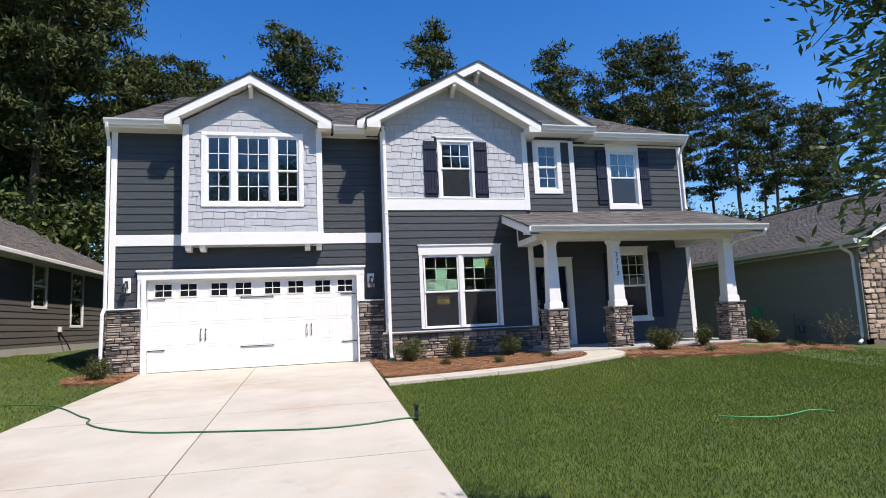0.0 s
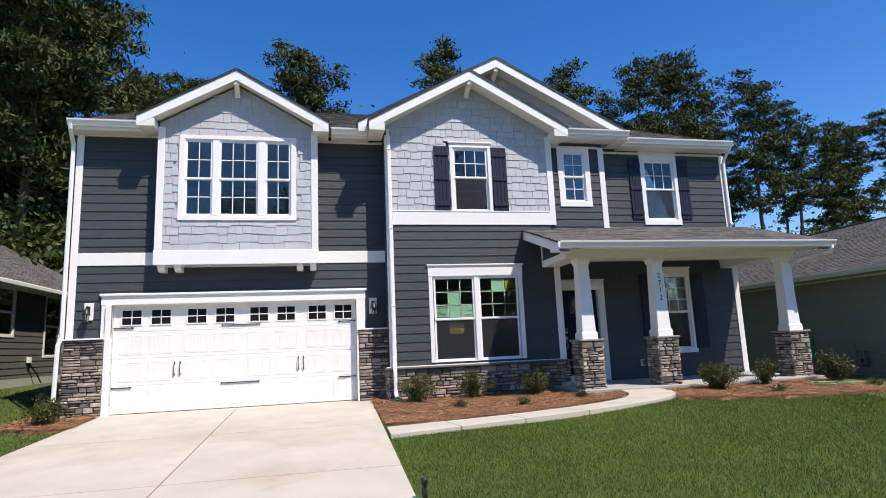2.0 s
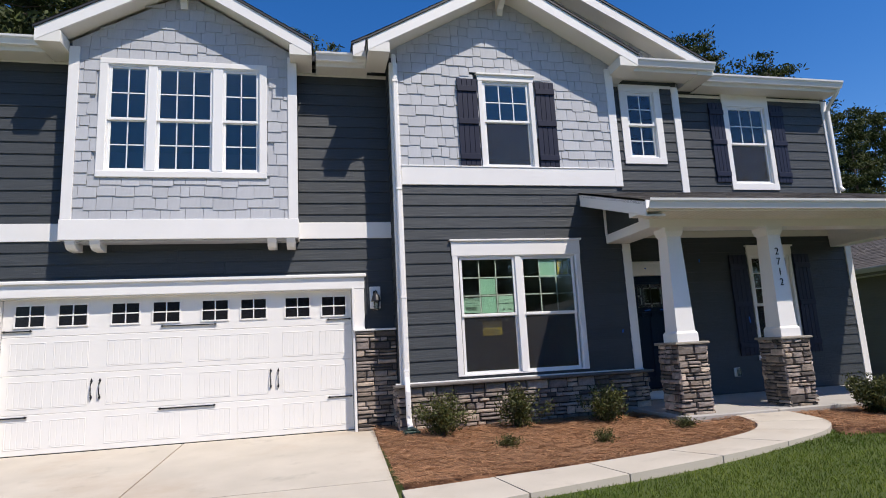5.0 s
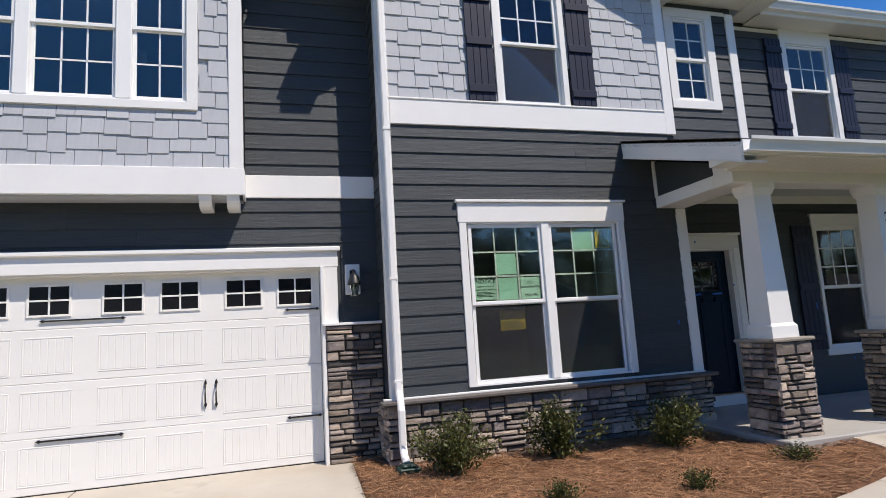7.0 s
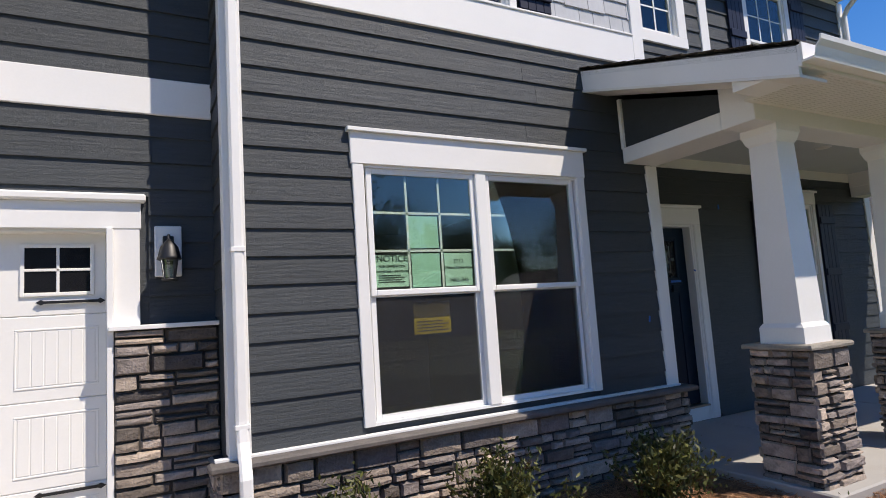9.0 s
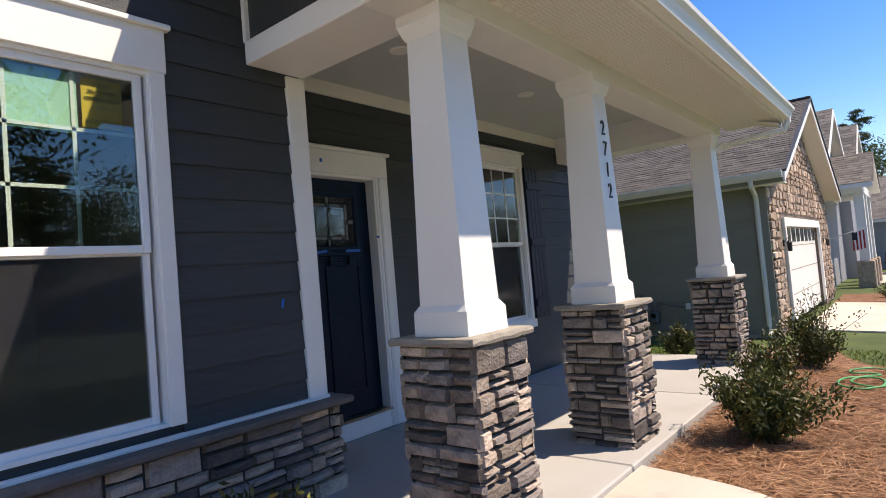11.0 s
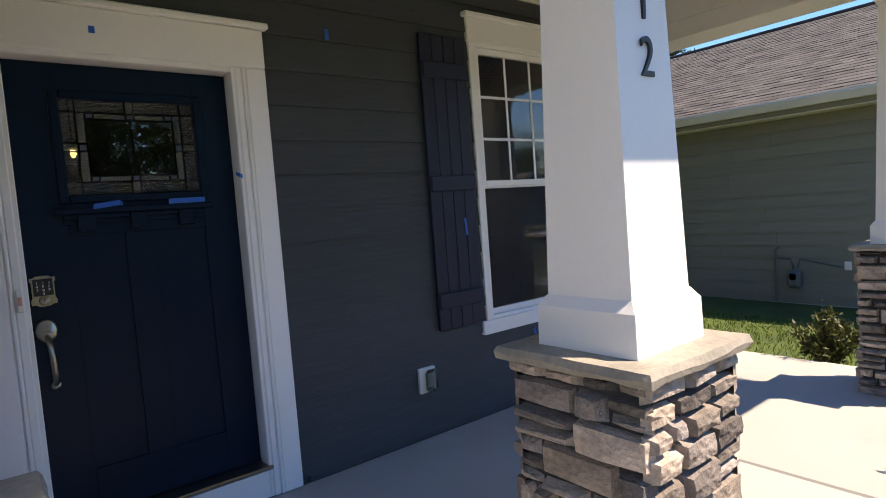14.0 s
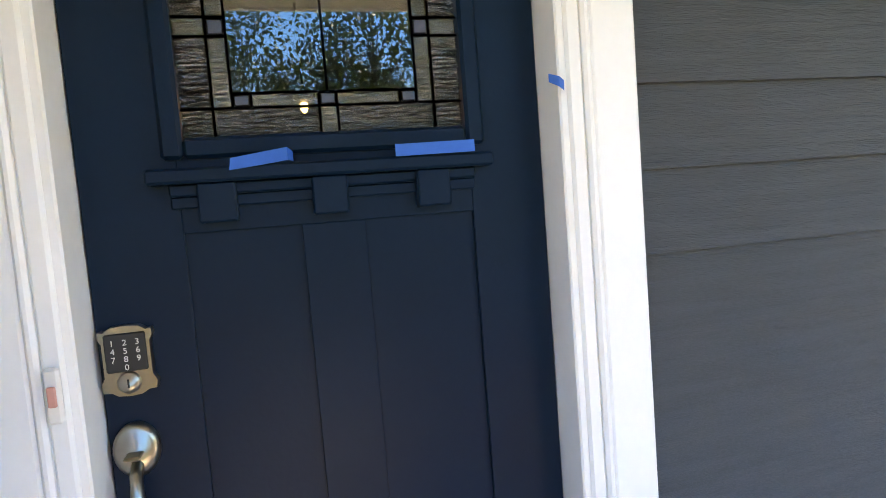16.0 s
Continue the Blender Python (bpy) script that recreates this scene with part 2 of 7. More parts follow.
        return self.raw(v, f)

    def make(self, name, material, parent=None, label="", smooth=False, at=None):
        me = bpy.data.meshes.new(name)
        v = np.array(self.v, float)
        base = Vector(at) if at is not None else Vector((v.min(0) + v.max(0)) / 2)
        v = v - np.array(base)
        me.from_pydata([tuple(p) for p in v], [], self.f)
        me.materials.append(material)
        if smooth:
            me.shade_smooth()
        ob = new(name, me)
        ob.location = base - (origin(parent) if parent else Vector())
        ob.parent = parent
        if label:
            ob["label"] = label
        return ob


def thing(name, at, label, category, group="", kind=""):
    ob = new(name)
    ob.location = at
    ob.empty_display_size = 0.1
    return tagged(ob, label, category, group, kind)


def slab(name, x0, x1, y0, y1, z0, z1, material, parent=None, c=0.004, label=""):
    return Build().box(x0, x1, y0, y1, z0, z1, c).make(name, material, parent, label)


def move(x=0.0, y=0.0, z=0.0, rz=0.0):
    return pose(x, y, z, 0, 0, rz)


def cells(u0, u1, z0, z1, holes):
    """The parts of a rectangle that no hole covers, as rectangles."""
    cuts = sorted({z0, z1, *[z for h in holes for z in h[2:] if z0 < z < z1]})
    out = []
    for a, b in zip(cuts, cuts[1:]):
        m, at = (a + b) / 2, u0
        for h in sorted(h for h in holes if h[2] < m < h[3] and h[1] > u0 and h[0] < u1):
            if h[0] > at + 1e-6:
                out.append((at, h[0], a, b))
            at = max(at, h[1])
        if at < u1 - 1e-6:
            out.append((at, u1, a, b))
    return out


def wall_front(name, x0, x1, y, z0, z1, holes, material, label, thick=0.16):
    b = Build()
    for u0, u1, a, c in cells(x0, x1, z0, z1, holes):
        b.box(u0, u1, y + 0.012, y + thick, a, c)
    return tagged(b.make(name, material), label, "wall", kind="structure")


def lap_siding(parent, x0, x1, y, z0, z1, holes, material=None, step=0.1865, seed=1, side=None, phase=1.271):
    """Lapped boards on a wall that faces -y (or, with side=+1/-1, on a wall at x=y that faces that way)."""
    rng = random.Random(seed)
    z = phase + math.floor((z0 + 0.01 - phase) / step) * step
    while z < z1 - 0.01:
        top = min(z + step, z1)
        for u0, u1, a, c in cells(x0, x1, max(z, z0), top, holes):
            at = u0
            while at < u1 - 0.005:
                end = min(u1, at + rng.uniform(2.2, 3.7))
                if u1 - end < 0.4:
                    end = u1
                lo = 0.019 - 0.015 * (a - z) / step
                hi = 0.019 - 0.015 * (c - z) / step
                g = 0.0012
                if side is None:
                    v = [(at + g, y - lo, a), (end - g, y - lo, a), (end - g, y - hi, c), (at + g, y - hi, c),
                         (at + g, y + 0.012, a), (end - g, y + 0.012, a), (end - g, y + 0.012, c), (at + g, y + 0.012, c)]
                    f = [(0, 1, 2, 3), (1, 0, 4, 5), (0, 3, 7, 4), (2, 1, 5, 6), (3, 2, 6, 7)]
                else:
                    s = side
                    v = [(y + s * lo, at + g, a), (y + s * lo, end - g, a), (y + s * hi, end - g, c), (y + s * hi, at + g, c),
                         (y - s * 0.012, at + g, a), (y - s * 0.012, end - g, a), (y - s * 0.012, end - g, c), (y - s * 0.012, at + g, c)]
                    f = [(0, 1, 2, 3), (1, 0, 4, 5), (0, 3, 7, 4), (2, 1, 5, 6), (3, 2, 6, 7)]
                    if s < 0:
                        f = [q[::-1] for q in f]
                Build().raw(v, f).make("siding_board", material or SIDING, parent)
                at = end
        z = top


def shakes(parent, x0, x1, y, z0, ztop, holes, seed, step=0.178):
    """Staggered-edge shakes; ztop(x) is the height of the gable line."""
    rng = random.Random(seed)
    z, row = z0, 0
    peak = max(ztop(x0 + (x1 - x0) * i / 40) for i in range(41))
    while z < peak:
        at = x0 - rng.uniform(0, 0.15)
        while at < x1:
            w = rng.choice((0.13, 0.17, 0.21, 0.25, 0.29))
            a, b = max(at, x0), min(at + w, x1)
            at += w
            drop = rng.choice((0, 0, 0.012, 0.028, 0.04))
            lo, hi = z - drop, z + step + 0.02
            if b - a < 0.03:
                continue
            if any(h[0] - 0.001 < (a + b) / 2 < h[1] + 0.001 and h[2] < z + step / 2 < h[3] for h in holes):
                continue
            for h in holes:
                if h[2] < z + step / 2 < h[3]:
                    if a < h[0] < b:
                        b = h[0]
                    if a < h[1] < b:
                        a = h[1]
                if h[0] < (a + b) / 2 < h[1] and lo < h[3] < hi:
                    lo = max(lo, h[3])
                if h[0] < (a + b) / 2 < h[1] and lo < h[2] < hi:
                    hi = h[2]
            za, zb = min(hi, ztop(a)), min(hi, ztop(b))
            if max(za, zb) < lo + 0.02:
                continue
            za, zb = max(za, lo + 0.005), max(zb, lo + 0.005)
            t = rng.uniform(0.015, 0.021)
            g = 0.003
            v = [(a + g, y - t, lo), (b - g, y - t, lo), (b - g, y - 0.004, zb), (a + g, y - 0.004, za),
                 (a + g, y + 0.01, lo), (b - g, y + 0.01, lo), (b - g, y + 0.01, zb), (a + g, y + 0.01, za)]
            Build().raw(v, [(0, 1, 2, 3), (1, 0, 4, 5), (0, 3, 7, 4), (2, 1, 5, 6)]).make("shake", SHAKE, parent)
        z += step
        row += 1


def stone_face(parent, u0, u1, z0, z1, at, face, seed, material=None, course=(0.045, 0.125), length=(0.11, 0.36), proud=(0.012, 0.055), backing=0.0):
    """Ledge stones on a face. face: 'front' at y=at, 'left' or 'right' at x=at."""
    rng = random.Random(seed)
    z = z0
    while z < z1 - 0.015:
        h = rng.uniform(*course)
        if z1 - z - h < 0.035:
            h = z1 - z
        u = u0
        while u < u1 - 0.01:
            w = rng.uniform(*length) * (0.75 + 2.4 * h)
            if u1 - u - w < 0.06:
                w = u1 - u
            p = rng.uniform(*proud)
            g = 0.0065
            parts = [(z, z + h)]
            if h > 0.08 and rng.random() < 0.5:
                s = z + h * rng.uniform(0.4, 0.6)
                parts = [(z, s), (s, z + h)]
            for a, b in parts:
                lo, hi = u + g, u + w - g
                cu, cz = (lo + hi) / 2, (a + b) / 2
                k = rng.uniform(0.006, 0.016)
                j = [rng.uniform(-0.005, 0.005) for _ in range(4)]
                ring = [(lo, a + g + j[0]), (cu + rng.uniform(-.3, .3) * (hi - lo), a + g - 0.002), (hi, a + g + j[1]), (hi, cz), (hi, b - g + j[2]),
                        (cu + rng.uniform(-.3, .3) * (hi - lo), b - g + 0.002), (lo, b - g + j[3]), (lo, cz)]
                fr = []
                for (x, y2) in ring:
                    dx, dz = cu - x, cz - y2
                    fr.append((x + math.copysign(min(k, abs(dx)), dx) if abs(dx) > 1e-4 else x,
                               y2 + math.copysign(min(k * 0.8, abs(dz)), dz) if abs(dz) > 1e-4 else y2,
                               p * rng.uniform(0.82, 1.0)))
                pts = [(x, y2, 0.0) for x, y2 in ring] + fr + [(cu, cz, p * rng.uniform(0.94, 1.08))]
                q = []
                for x, zz, d in pts:
                    q.append({"front": (x, at - d, zz), "left": (at - d, x, zz), "right": (at + d, x, zz), "back": (x, at + d, zz)}[face])
                f = [(i, (i + 1) % 8, 8 + (i + 1) % 8, 8 + i) for i in range(8)] + [(8 + i, 8 + (i + 1) % 8, 16) for i in range(8)]
                if face in ("left", "back"):
                    f = [t[::-1] for t in f]
                Build().raw(q, f).make("stone", material or STONE, parent)
            u += w
        z += h


def shingles(name, corner, along, upslope, u_at, rows_to, parent=None, seed=3, step=0.145, label="", material=None):
    """Courses of roof shingles: corner, unit vectors along the eave and up the slope, u_at(v) gives the reach of a course."""
    rng = random.Random(seed)
    corner, along, upslope = Vector(corner), Vector(along).normalized(), Vector(upslope).normalized()
    nrm = along.cross(upslope).normalized()
    nrm = nrm if nrm.z > 0 else -nrm
    b = Build()
    v = 0.0
    while v < rows_to:
        u0, u1 = u_at(v)
        u = u0 - 0.0
        while u < u1 - 0.01:
            w = min(rng.choice((0.14, 0.2, 0.26, 0.33)), u1 - u)
            t = rng.choice((0.008, 0.008, 0.013))
            top = min(v + step + 0.03, rows_to)
            p = [corner + along * a + upslope * c + nrm * d for a, c, d in
                 ((u, v, t), (u + w, v, t), (u + w, top, 0.002), (u, top, 0.002), (u, v, -0.004), (u + w, v, -0.004))]
            flip = along.cross(upslope).z < 0
            f = [(0, 1, 2, 3), (4, 5, 1, 0)]
            b.raw(p, [q[::-1] for q in f] if flip else f)
            u += w
        v += step
    ob = b.make(name, material or SHINGLE, parent, label)
    ob["kind"] = "stuff"
    return ob


# ---------------------------------------------------------------- ground
# Darkened ground: the self-shadowing of grass blades is put into its colour.
GRASSGROUND = mat("mown lawn soil and thatch", (0.040, 0.070, 0.009), 0.95, 0.3, 1.5, 60, 0.8, tint=(0.066, 0.086, 0.015))
# Darker than the loose needles: shade in their gaps is put into this colour.
STRAW = mat("pine straw mulch", (0.15, 0.066, 0.032), 0.95, 0.4, 7, 120, 1.0, tint=(0.22, 0.11, 0.055), depth=0.02)
ASPHALT = mat("asphalt", (0.06, 0.06, 0.062), 0.9, 0.15, 2, 160, 0.4)


def smooth(a, b, x):
    t = min(1, max(0, (x - a) / (b - a)))
    return t * t * (3 - 2 * t)


def drive_z(y):
    return 0.645 - 0.0385 * (14.9 - max(-4.0, min(y, 14.9)))


def land(x, y):
    """Height of the lawn."""
    z = drive_z(y) - 0.035
    z += 0.50 * smooth(-4.9, -7.8, x) * smooth(4, 14, y)
    z -= 0.20 * smooth(10.0, 14.5, x) * smooth(2, 10, y)
    z += 0.09 * smooth(3.5, 6.5, x) * smooth(13.0, 10.5, x) * smooth(9.5, 12, y) * smooth(14.6, 13.6, y)
    z += 0.02 * noise.noise((x * 0.35, y * 0.35, 0))
    return z


def sheet(name, xs, ys, height, material):
    b = Build()
    v = [(x, y, height(x, y)) for y in ys for x in xs]
    n = len(xs)
    b.raw(v, [(j * n + i, j * n + i + 1, (j + 1) * n + i + 1, (j + 1) * n + i) for j in range(len(ys) - 1) for i in range(n - 1)])
    return b.make(name, material, smooth=True, at=(0, 0, 0))


def steps(a, b, d):
    n = max(1, round((b - a) / d))
    return [a + (b - a) * i / n for i in range(n + 1)]


xs = [-900, -300, -120, -60, -30] + steps(-20, 20, 0.5) + [30, 60, 120, 300, 900]
ys = [-900, -300, -120, -60, -30] + steps(-16, 30, 0.5) + [40, 60, 120, 300, 900]
tagged(sheet("ground", xs, ys, land, GRASSGROUND), "mown green lawn rising gently to the houses", "lawn", kind="structure")

# driveway: slabs between control joints; its right edge runs a little aslant
DX0, DX1, DXM = -3.93, 1.28, -1.35


def drive_edge(y):
    return 1.40 - 0.032 * (14.9 - y)


drive = thing("driveway", (DXM, 7, 0), "pale broom-finished concrete driveway with control joints", "driveway", kind="structure")
cuts = [-7.0, -3.0, 0.0, 3.0, 5.95, 8.9, 11.9, 15.14]
for a, c in zip(cuts, cuts[1:]):
    for side in (0, 1):
        b = Build()
        g = 0.009
        v = [(u, y, drive_z(y) + d) for d in (-0.14, 0) for y in (a + g, c - g) for u in ((DX0 + g, DXM - g) if side == 0 else (DXM + g, drive_edge(y)))]
        b.raw(v, [(4, 5, 7, 6), (0, 1, 5, 4), (1, 3, 7, 5), (3, 2, 6, 7), (2, 0, 4, 6)])
        b.make("concrete_slab", CONCRETE, drive)
b = Build()
v = [(u, y, drive_z(y) - 0.010) for y in (-7, -4, 14.9, 15.13) for u in (DX0 + 0.01, drive_edge(y) - 0.01)]
b.raw(v, [(0, 1, 3, 2), (2, 3, 5, 4), (4, 5, 7, 6)])
b.make("joint_filler", JOINT, drive)

# walkway from the driveway to the porch
LEFT = [(1.34, 11.49), (2.3, 11.62), (3.38, 11.72), (4.4, 11.84), (5.3, 12.02), (5.85, 12.2), (6.12, 12.5), (6.2, 12.95)]
RIGHT = [(1.30, 10.62), (2.4, 10.86), (3.5, 11.07), (4.7, 11.29), (5.7, 11.50), (6.5, 11.77), (6.92, 12.2), (7.03, 12.95)]
walkway = thing("walkway", (3.5, 11, 0.6), "narrow curving pale concrete front walkway", "walkway", kind="structure")


def along(pts, s):
    s = min(max(s, 0.0), len(pts) - 1.0)
    i = min(int(s), len(pts) - 2)
    f = s - i
    p = [Vector(pts[min(max(k, 0), len(pts) - 1)]) for k in (i - 1, i, i + 1, i + 2)]
    return 0.5 * (2 * p[1] + (p[2] - p[0]) * f + (2 * p[0] - 5 * p[1] + 4 * p[2] - p[3]) * f * f + (3 * p[1] - p[0] - 3 * p[2] + p[3]) * f ** 3)


def walk_edges(s):
    return along(LEFT, s), along(RIGHT, s)


def walk_z(s):
    l, r = walk_edges(s)
    return drive_z((l.y + r.y) / 2) + 0.012 + 0.122 * smooth(0.5, 7.0, s)


for k in range(7):
    b = Build()
    n = 8
    pts = []
    for i in range(n + 1):
        s = k + (i / n) * 0.985 + 0.0075
        l, r = walk_edges(s)
        z = walk_z(s)
        pts += [(l.x, l.y, z), (r.x, r.y, z), (l.x, l.y, z - 0.12), (r.x, r.y, z - 0.12)]
    f = []
    for i in range(n):
        a, c = 4 * i, 4 * i + 4
        f += [(a, a + 1, c + 1, c), (a, c, c + 2, a + 2), (a + 1, a + 3, c + 3, c + 1)]
    f += [(0, 2, 3, 1), (4 * n, 4 * n + 1, 4 * n + 3, 4 * n + 2)]
    b.raw(pts, f)
    b.make("concrete_slab", CONCRETE, walkway)


# ---------------------------------------------------------------- house: walls
FLOOR = 0.74
GY, BY, SY, MY, PY = 15.02, 14.70, 14.50, 14.87, 15.18      # garage wall, bay, gable block, middle section, porch wall
HL, HR = -4.62, 10.98
EAVE = 6.46


def gable(xm, half, apex, pitch):
    return lambda x: apex - pitch * abs(x - xm)


garage_hole = (-3.80, 1.12, 0.4, 2.83)
w1 = (-2.45, -0.245, 4.625, 6.315)
w2 = (2.74, 4.76, 1.38, 3.24)
w3 = (3.335, 4.185, 4.715, 6.225)
w4 = (6.2, 6.795, 5.06, 6.335)
w5 = (8.58, 9.465, 4.68, 6.27)
w6 = (8.64, 9.52, 1.395, 3.265)
door = (6.06, 7.03, 0.74, 2.95)

wall_g = wall_front("wall_garage", HL, 1.80, GY, 0.4, EAVE + 0.1, [garage_hole, (-2.9, 0.24, 3.6, 6.5)], SIDING, "dark slate lap-sided garage wall with white bands")
lap_siding(wall_g, HL + 0.13, 1.80, GY, 2.13, 3.64, [(-4.03, 1.37, 0, 3.06)], seed=2, phase=3.86)
lap_siding(wall_g, HL + 0.13, 1.80, GY, 3.91, EAVE, [(-2.98, 0.32, 3.8, 7)], seed=3, phase=3.86)
wall_b = wall_front("wall_block", 1.80, 5.75, SY, 0.4, EAVE + 0.1, [w2, w3], SIDING, "gable block wall of dark siding below and pale shakes above")
lap_siding(wall_b, 1.92, 5.63, SY, 1.33, 4.40, [(2.68, 4.82, 1.2, 3.44)], seed=4)
g2 = gable(3.735, 2.3, 7.79, 0.56)
b = Build()
b.prism([(1.80, EAVE + 0.1), (5.75, EAVE + 0.1), (5.75, g2(5.75)), (3.735, 7.79), (1.80, g2(1.80))], "y", SY + 0.012, SY + 0.14)
b.make("gable_sheathing", SHAKE, wall_b)
shakes(wall_b, 1.92, 5.63, SY, 4.71, lambda x: g2(x) - 0.02, [(3.265, 4.255, 4.6, 6.37)], 5)
wall_bay = wall_front("wall_bay", -2.96, 0.30, BY, 3.58, EAVE + 0.1, [w1], SHAKE, "cantilevered bay wall clad in pale grey shakes")
g1 = gable(-1.37, 1.95, 7.57, 0.575)
b = Build()
b.prism([(-2.96, EAVE + 0.1), (0.30, EAVE + 0.1), (0.30, g1(0.30)), (-1.37, 7.57), (-2.96, g1(-2.96))], "y", BY + 0.012, BY + 0.14)
b.make("gable_sheathing", SHAKE, wall_bay)
shakes(wall_bay, -2.83, 0.17, BY, 3.90, lambda x: g1(x) - 0.02, [(-2.55, -0.145, 4.535, 6.40)], 6)
Build().box(-2.96, -2.80, BY, GY + 0.2, 3.58, EAVE + 0.1).box(0.14, 0.30, BY, GY + 0.2, 3.58, EAVE + 0.1).box(-2.96, 0.30, BY, GY + 0.2, 3.585, 3.62).make("bay_side", SHAKE, wall_bay)
wall_m = wall_front("wall_middle", 5.75, 7.30, MY, 3.9, EAVE + 0.1, [w4], SIDING, "upper dark lap-sided wall with small window")
lap_siding(wall_m, 5.75, 7.17, MY, 4.0, EAVE, [(6.08, 6.92, 4.94, 6.455)], seed=7)
Build().box(7.15, 7.30, MY, PY + 0.1, 3.9, EAVE + 0.1).make("return_wall", SIDING, wall_m)
wall_r = wall_front("wall_upper_right", 7.30, HR, PY, 3.8, EAVE + 0.1, [w5], SIDING, "upper dark lap-sided wall beside shuttered window")
lap_siding(wall_r, 7.30, HR - 0.12, PY, 3.9, EAVE, [(8.49, 9.555, 4.56, 6.6)], seed=8)
wall_p = wall_front("wall_porch", 5.60, HR, PY, 0.4, 3.8, [door, w6], SIDING, "dark lap-sided wall under the porch roof")
lap_siding(wall_p, 5.75, HR - 0.12, PY, 0.78, 3.64, [(5.7, 7.17, 0.6, 3.18), (8.59, 9.57, 1.31, 3.44)], seed=9, step=0.1825, phase=0.773)
# sides, back and inner shell
tagged(Build().box(HL, HL + 0.16, GY + 0.17, 26.5, 0.3, EAVE + 0.2).make("wall_west", SIDING), "plain dark side wall", "wall", kind="structure")
tagged(Build().box(HR - 0.16, HR, PY + 0.17, 26.5, 0.3, EAVE + 0.2).make("wall_east", SIDING), "plain dark side wall", "wall", kind="structure")
tagged(Build().box(HL, HR, 26.5, 26.66, 0.3, EAVE + 0.2).make("wall_back", SIDING), "plain dark back wall", "wall", kind="structure")
tagged(Build().box(1.80, 1.95, SY + 0.17, GY + 2, 0.3, EAVE + 0.2).make("wall_block_west", SIDING), "dark return wall beside the garage", "wall", kind="structure")
tagged(Build().box(5.60, 5.748, SY + 0.17, PY + 0.2, 0.3, EAVE + 0.2).make("wall_block_east", SIDING), "dark return wall beside the front door", "wall", kind="structure")
lap_siding(bpy.data.objects["wall_block_west"], SY + 0.10, GY, 1.80, 2.2, EAVE, [], seed=10, side=-1)
lap_siding(bpy.data.objects["wall_block_east"], SY + 0.12, PY, 5.75, 1.33, 3.7, [], seed=11, side=1)
tagged(Build().box(HL + 0.2, HR - 0.2, 19.2, 19.35, 0.4, EAVE).make("wall_inner", ROOM), "pale interior wall seen through windows", "wall", kind="structure")
tagged(Build().box(HL + 0.2, HR - 0.2, 15.4, 26.4, 3.42, 3.62).make("floor_upper", ROOM), "upper floor slab and ceiling of the rooms below", "floor", kind="structure")
tagged(Build().box(HL + 0.2, HR - 0.2, 15.4, 26.4, 0.55, 0.72).make("floor", ROOM), "interior ground floor", "floor", kind="structure")
tagged(Build().box(HL + 0.05, HR - 0.05, 15.1, 26.4, EAVE + 0.12, EAVE + 0.2).make("ceiling", ROOM), "upper ceiling", "ceiling", kind="structure")
tagged(Build().box(1.96, 2.05, 15.4, 19.2, 0.72, 3.42).box(5.5, 5.58, 15.4, 19.2, 0.72, 3.42).make("wall_partition", ROOM), "interior partition", "wall", kind="structure")


# white trim of the walls
def trim(x0, x1, y0, y1, z0, z1, parent, name="trim_board", material=None):
    return slab(name, x0, x1, y0, y1, z0, z1, material or WHITE, parent, 0.005)


trim(HL, HL + 0.135, GY - 0.03, GY + 0.1, 2.12, EAVE, wall_g)
trim(HL + 0.13, -2.96, GY - 0.028, GY, 3.645, 3.91, wall_g)
trim(0.30, 1.79, GY - 0.028, GY, 3.645, 3.91, wall_g)
for x0, x1 in ((HL + 0.13, -2.96), (0.30, 1.80)):
    trim(x0, x1, GY - 0.022, GY, EAVE - 0.04, EAVE + 0.02, wall_g, material=CREAM)
trim(1.785, 1.92, SY - 0.03, SY + 0.1, 1.33, EAVE, wall_b)
trim(5.62, 5.765, SY - 0.03, SY + 0.12, 4.40, EAVE + 0.1, wall_b)
trim(5.62, 5.765, SY - 0.03, SY + 0.12, 1.33, 3.40, wall_b)
trim(1.92, 5.62, SY - 0.034, SY, 4.40, 4.71, wall_b)
trim(1.92, 5.62, SY - 0.045, SY, 4.70, 4.722, wall_b, "drip_cap")
trim(-2.975, -2.83, BY - 0.03, BY + 0.1, 3.90, EAVE + 0.1, wall_bay)
trim(0.17, 0.315, BY - 0.03, BY + 0.1, 3.90, EAVE + 0.1, wall_bay)
trim(-2.985, 0.325, BY - 0.036, GY, 3.60, 3.90, wall_bay)
for x in (-2.90, -2.58, -0.14, 0.14):
    b = Build()
    b.prism([(BY - 0.02, 3.60), (GY, 3.60), (GY, 3.47), (BY + 0.12, 3.47), (BY + 0.05, 3.49), (BY, 3.54)], "x", x, x + 0.13)
    b.make("bracket", WHITE, wall_bay)
trim(7.17, 7.315, MY - 0.03, MY + 0.1, 4.0, EAVE, wall_m)
trim(HR - 0.13, HR + 0.015, PY - 0.03, PY + 0.1, 3.9, EAVE, wall_r)
trim(HR - 0.13, HR + 0.015, PY - 0.03, PY + 0.1, 0.74, 3.75, wall_p)
trim(5.77, HR, PY - 0.03, PY, 3.62, 3.75, wall_p, "frieze_board", CREAM)
for x0, x1, y, w in ((5.765, 7.17, MY, wall_m), (7.315, HR - 0.13, PY, wall_r)):
    trim(x0, x1, y - 0.022, y, EAVE - 0.04, EAVE + 0.02, w, material=CREAM)


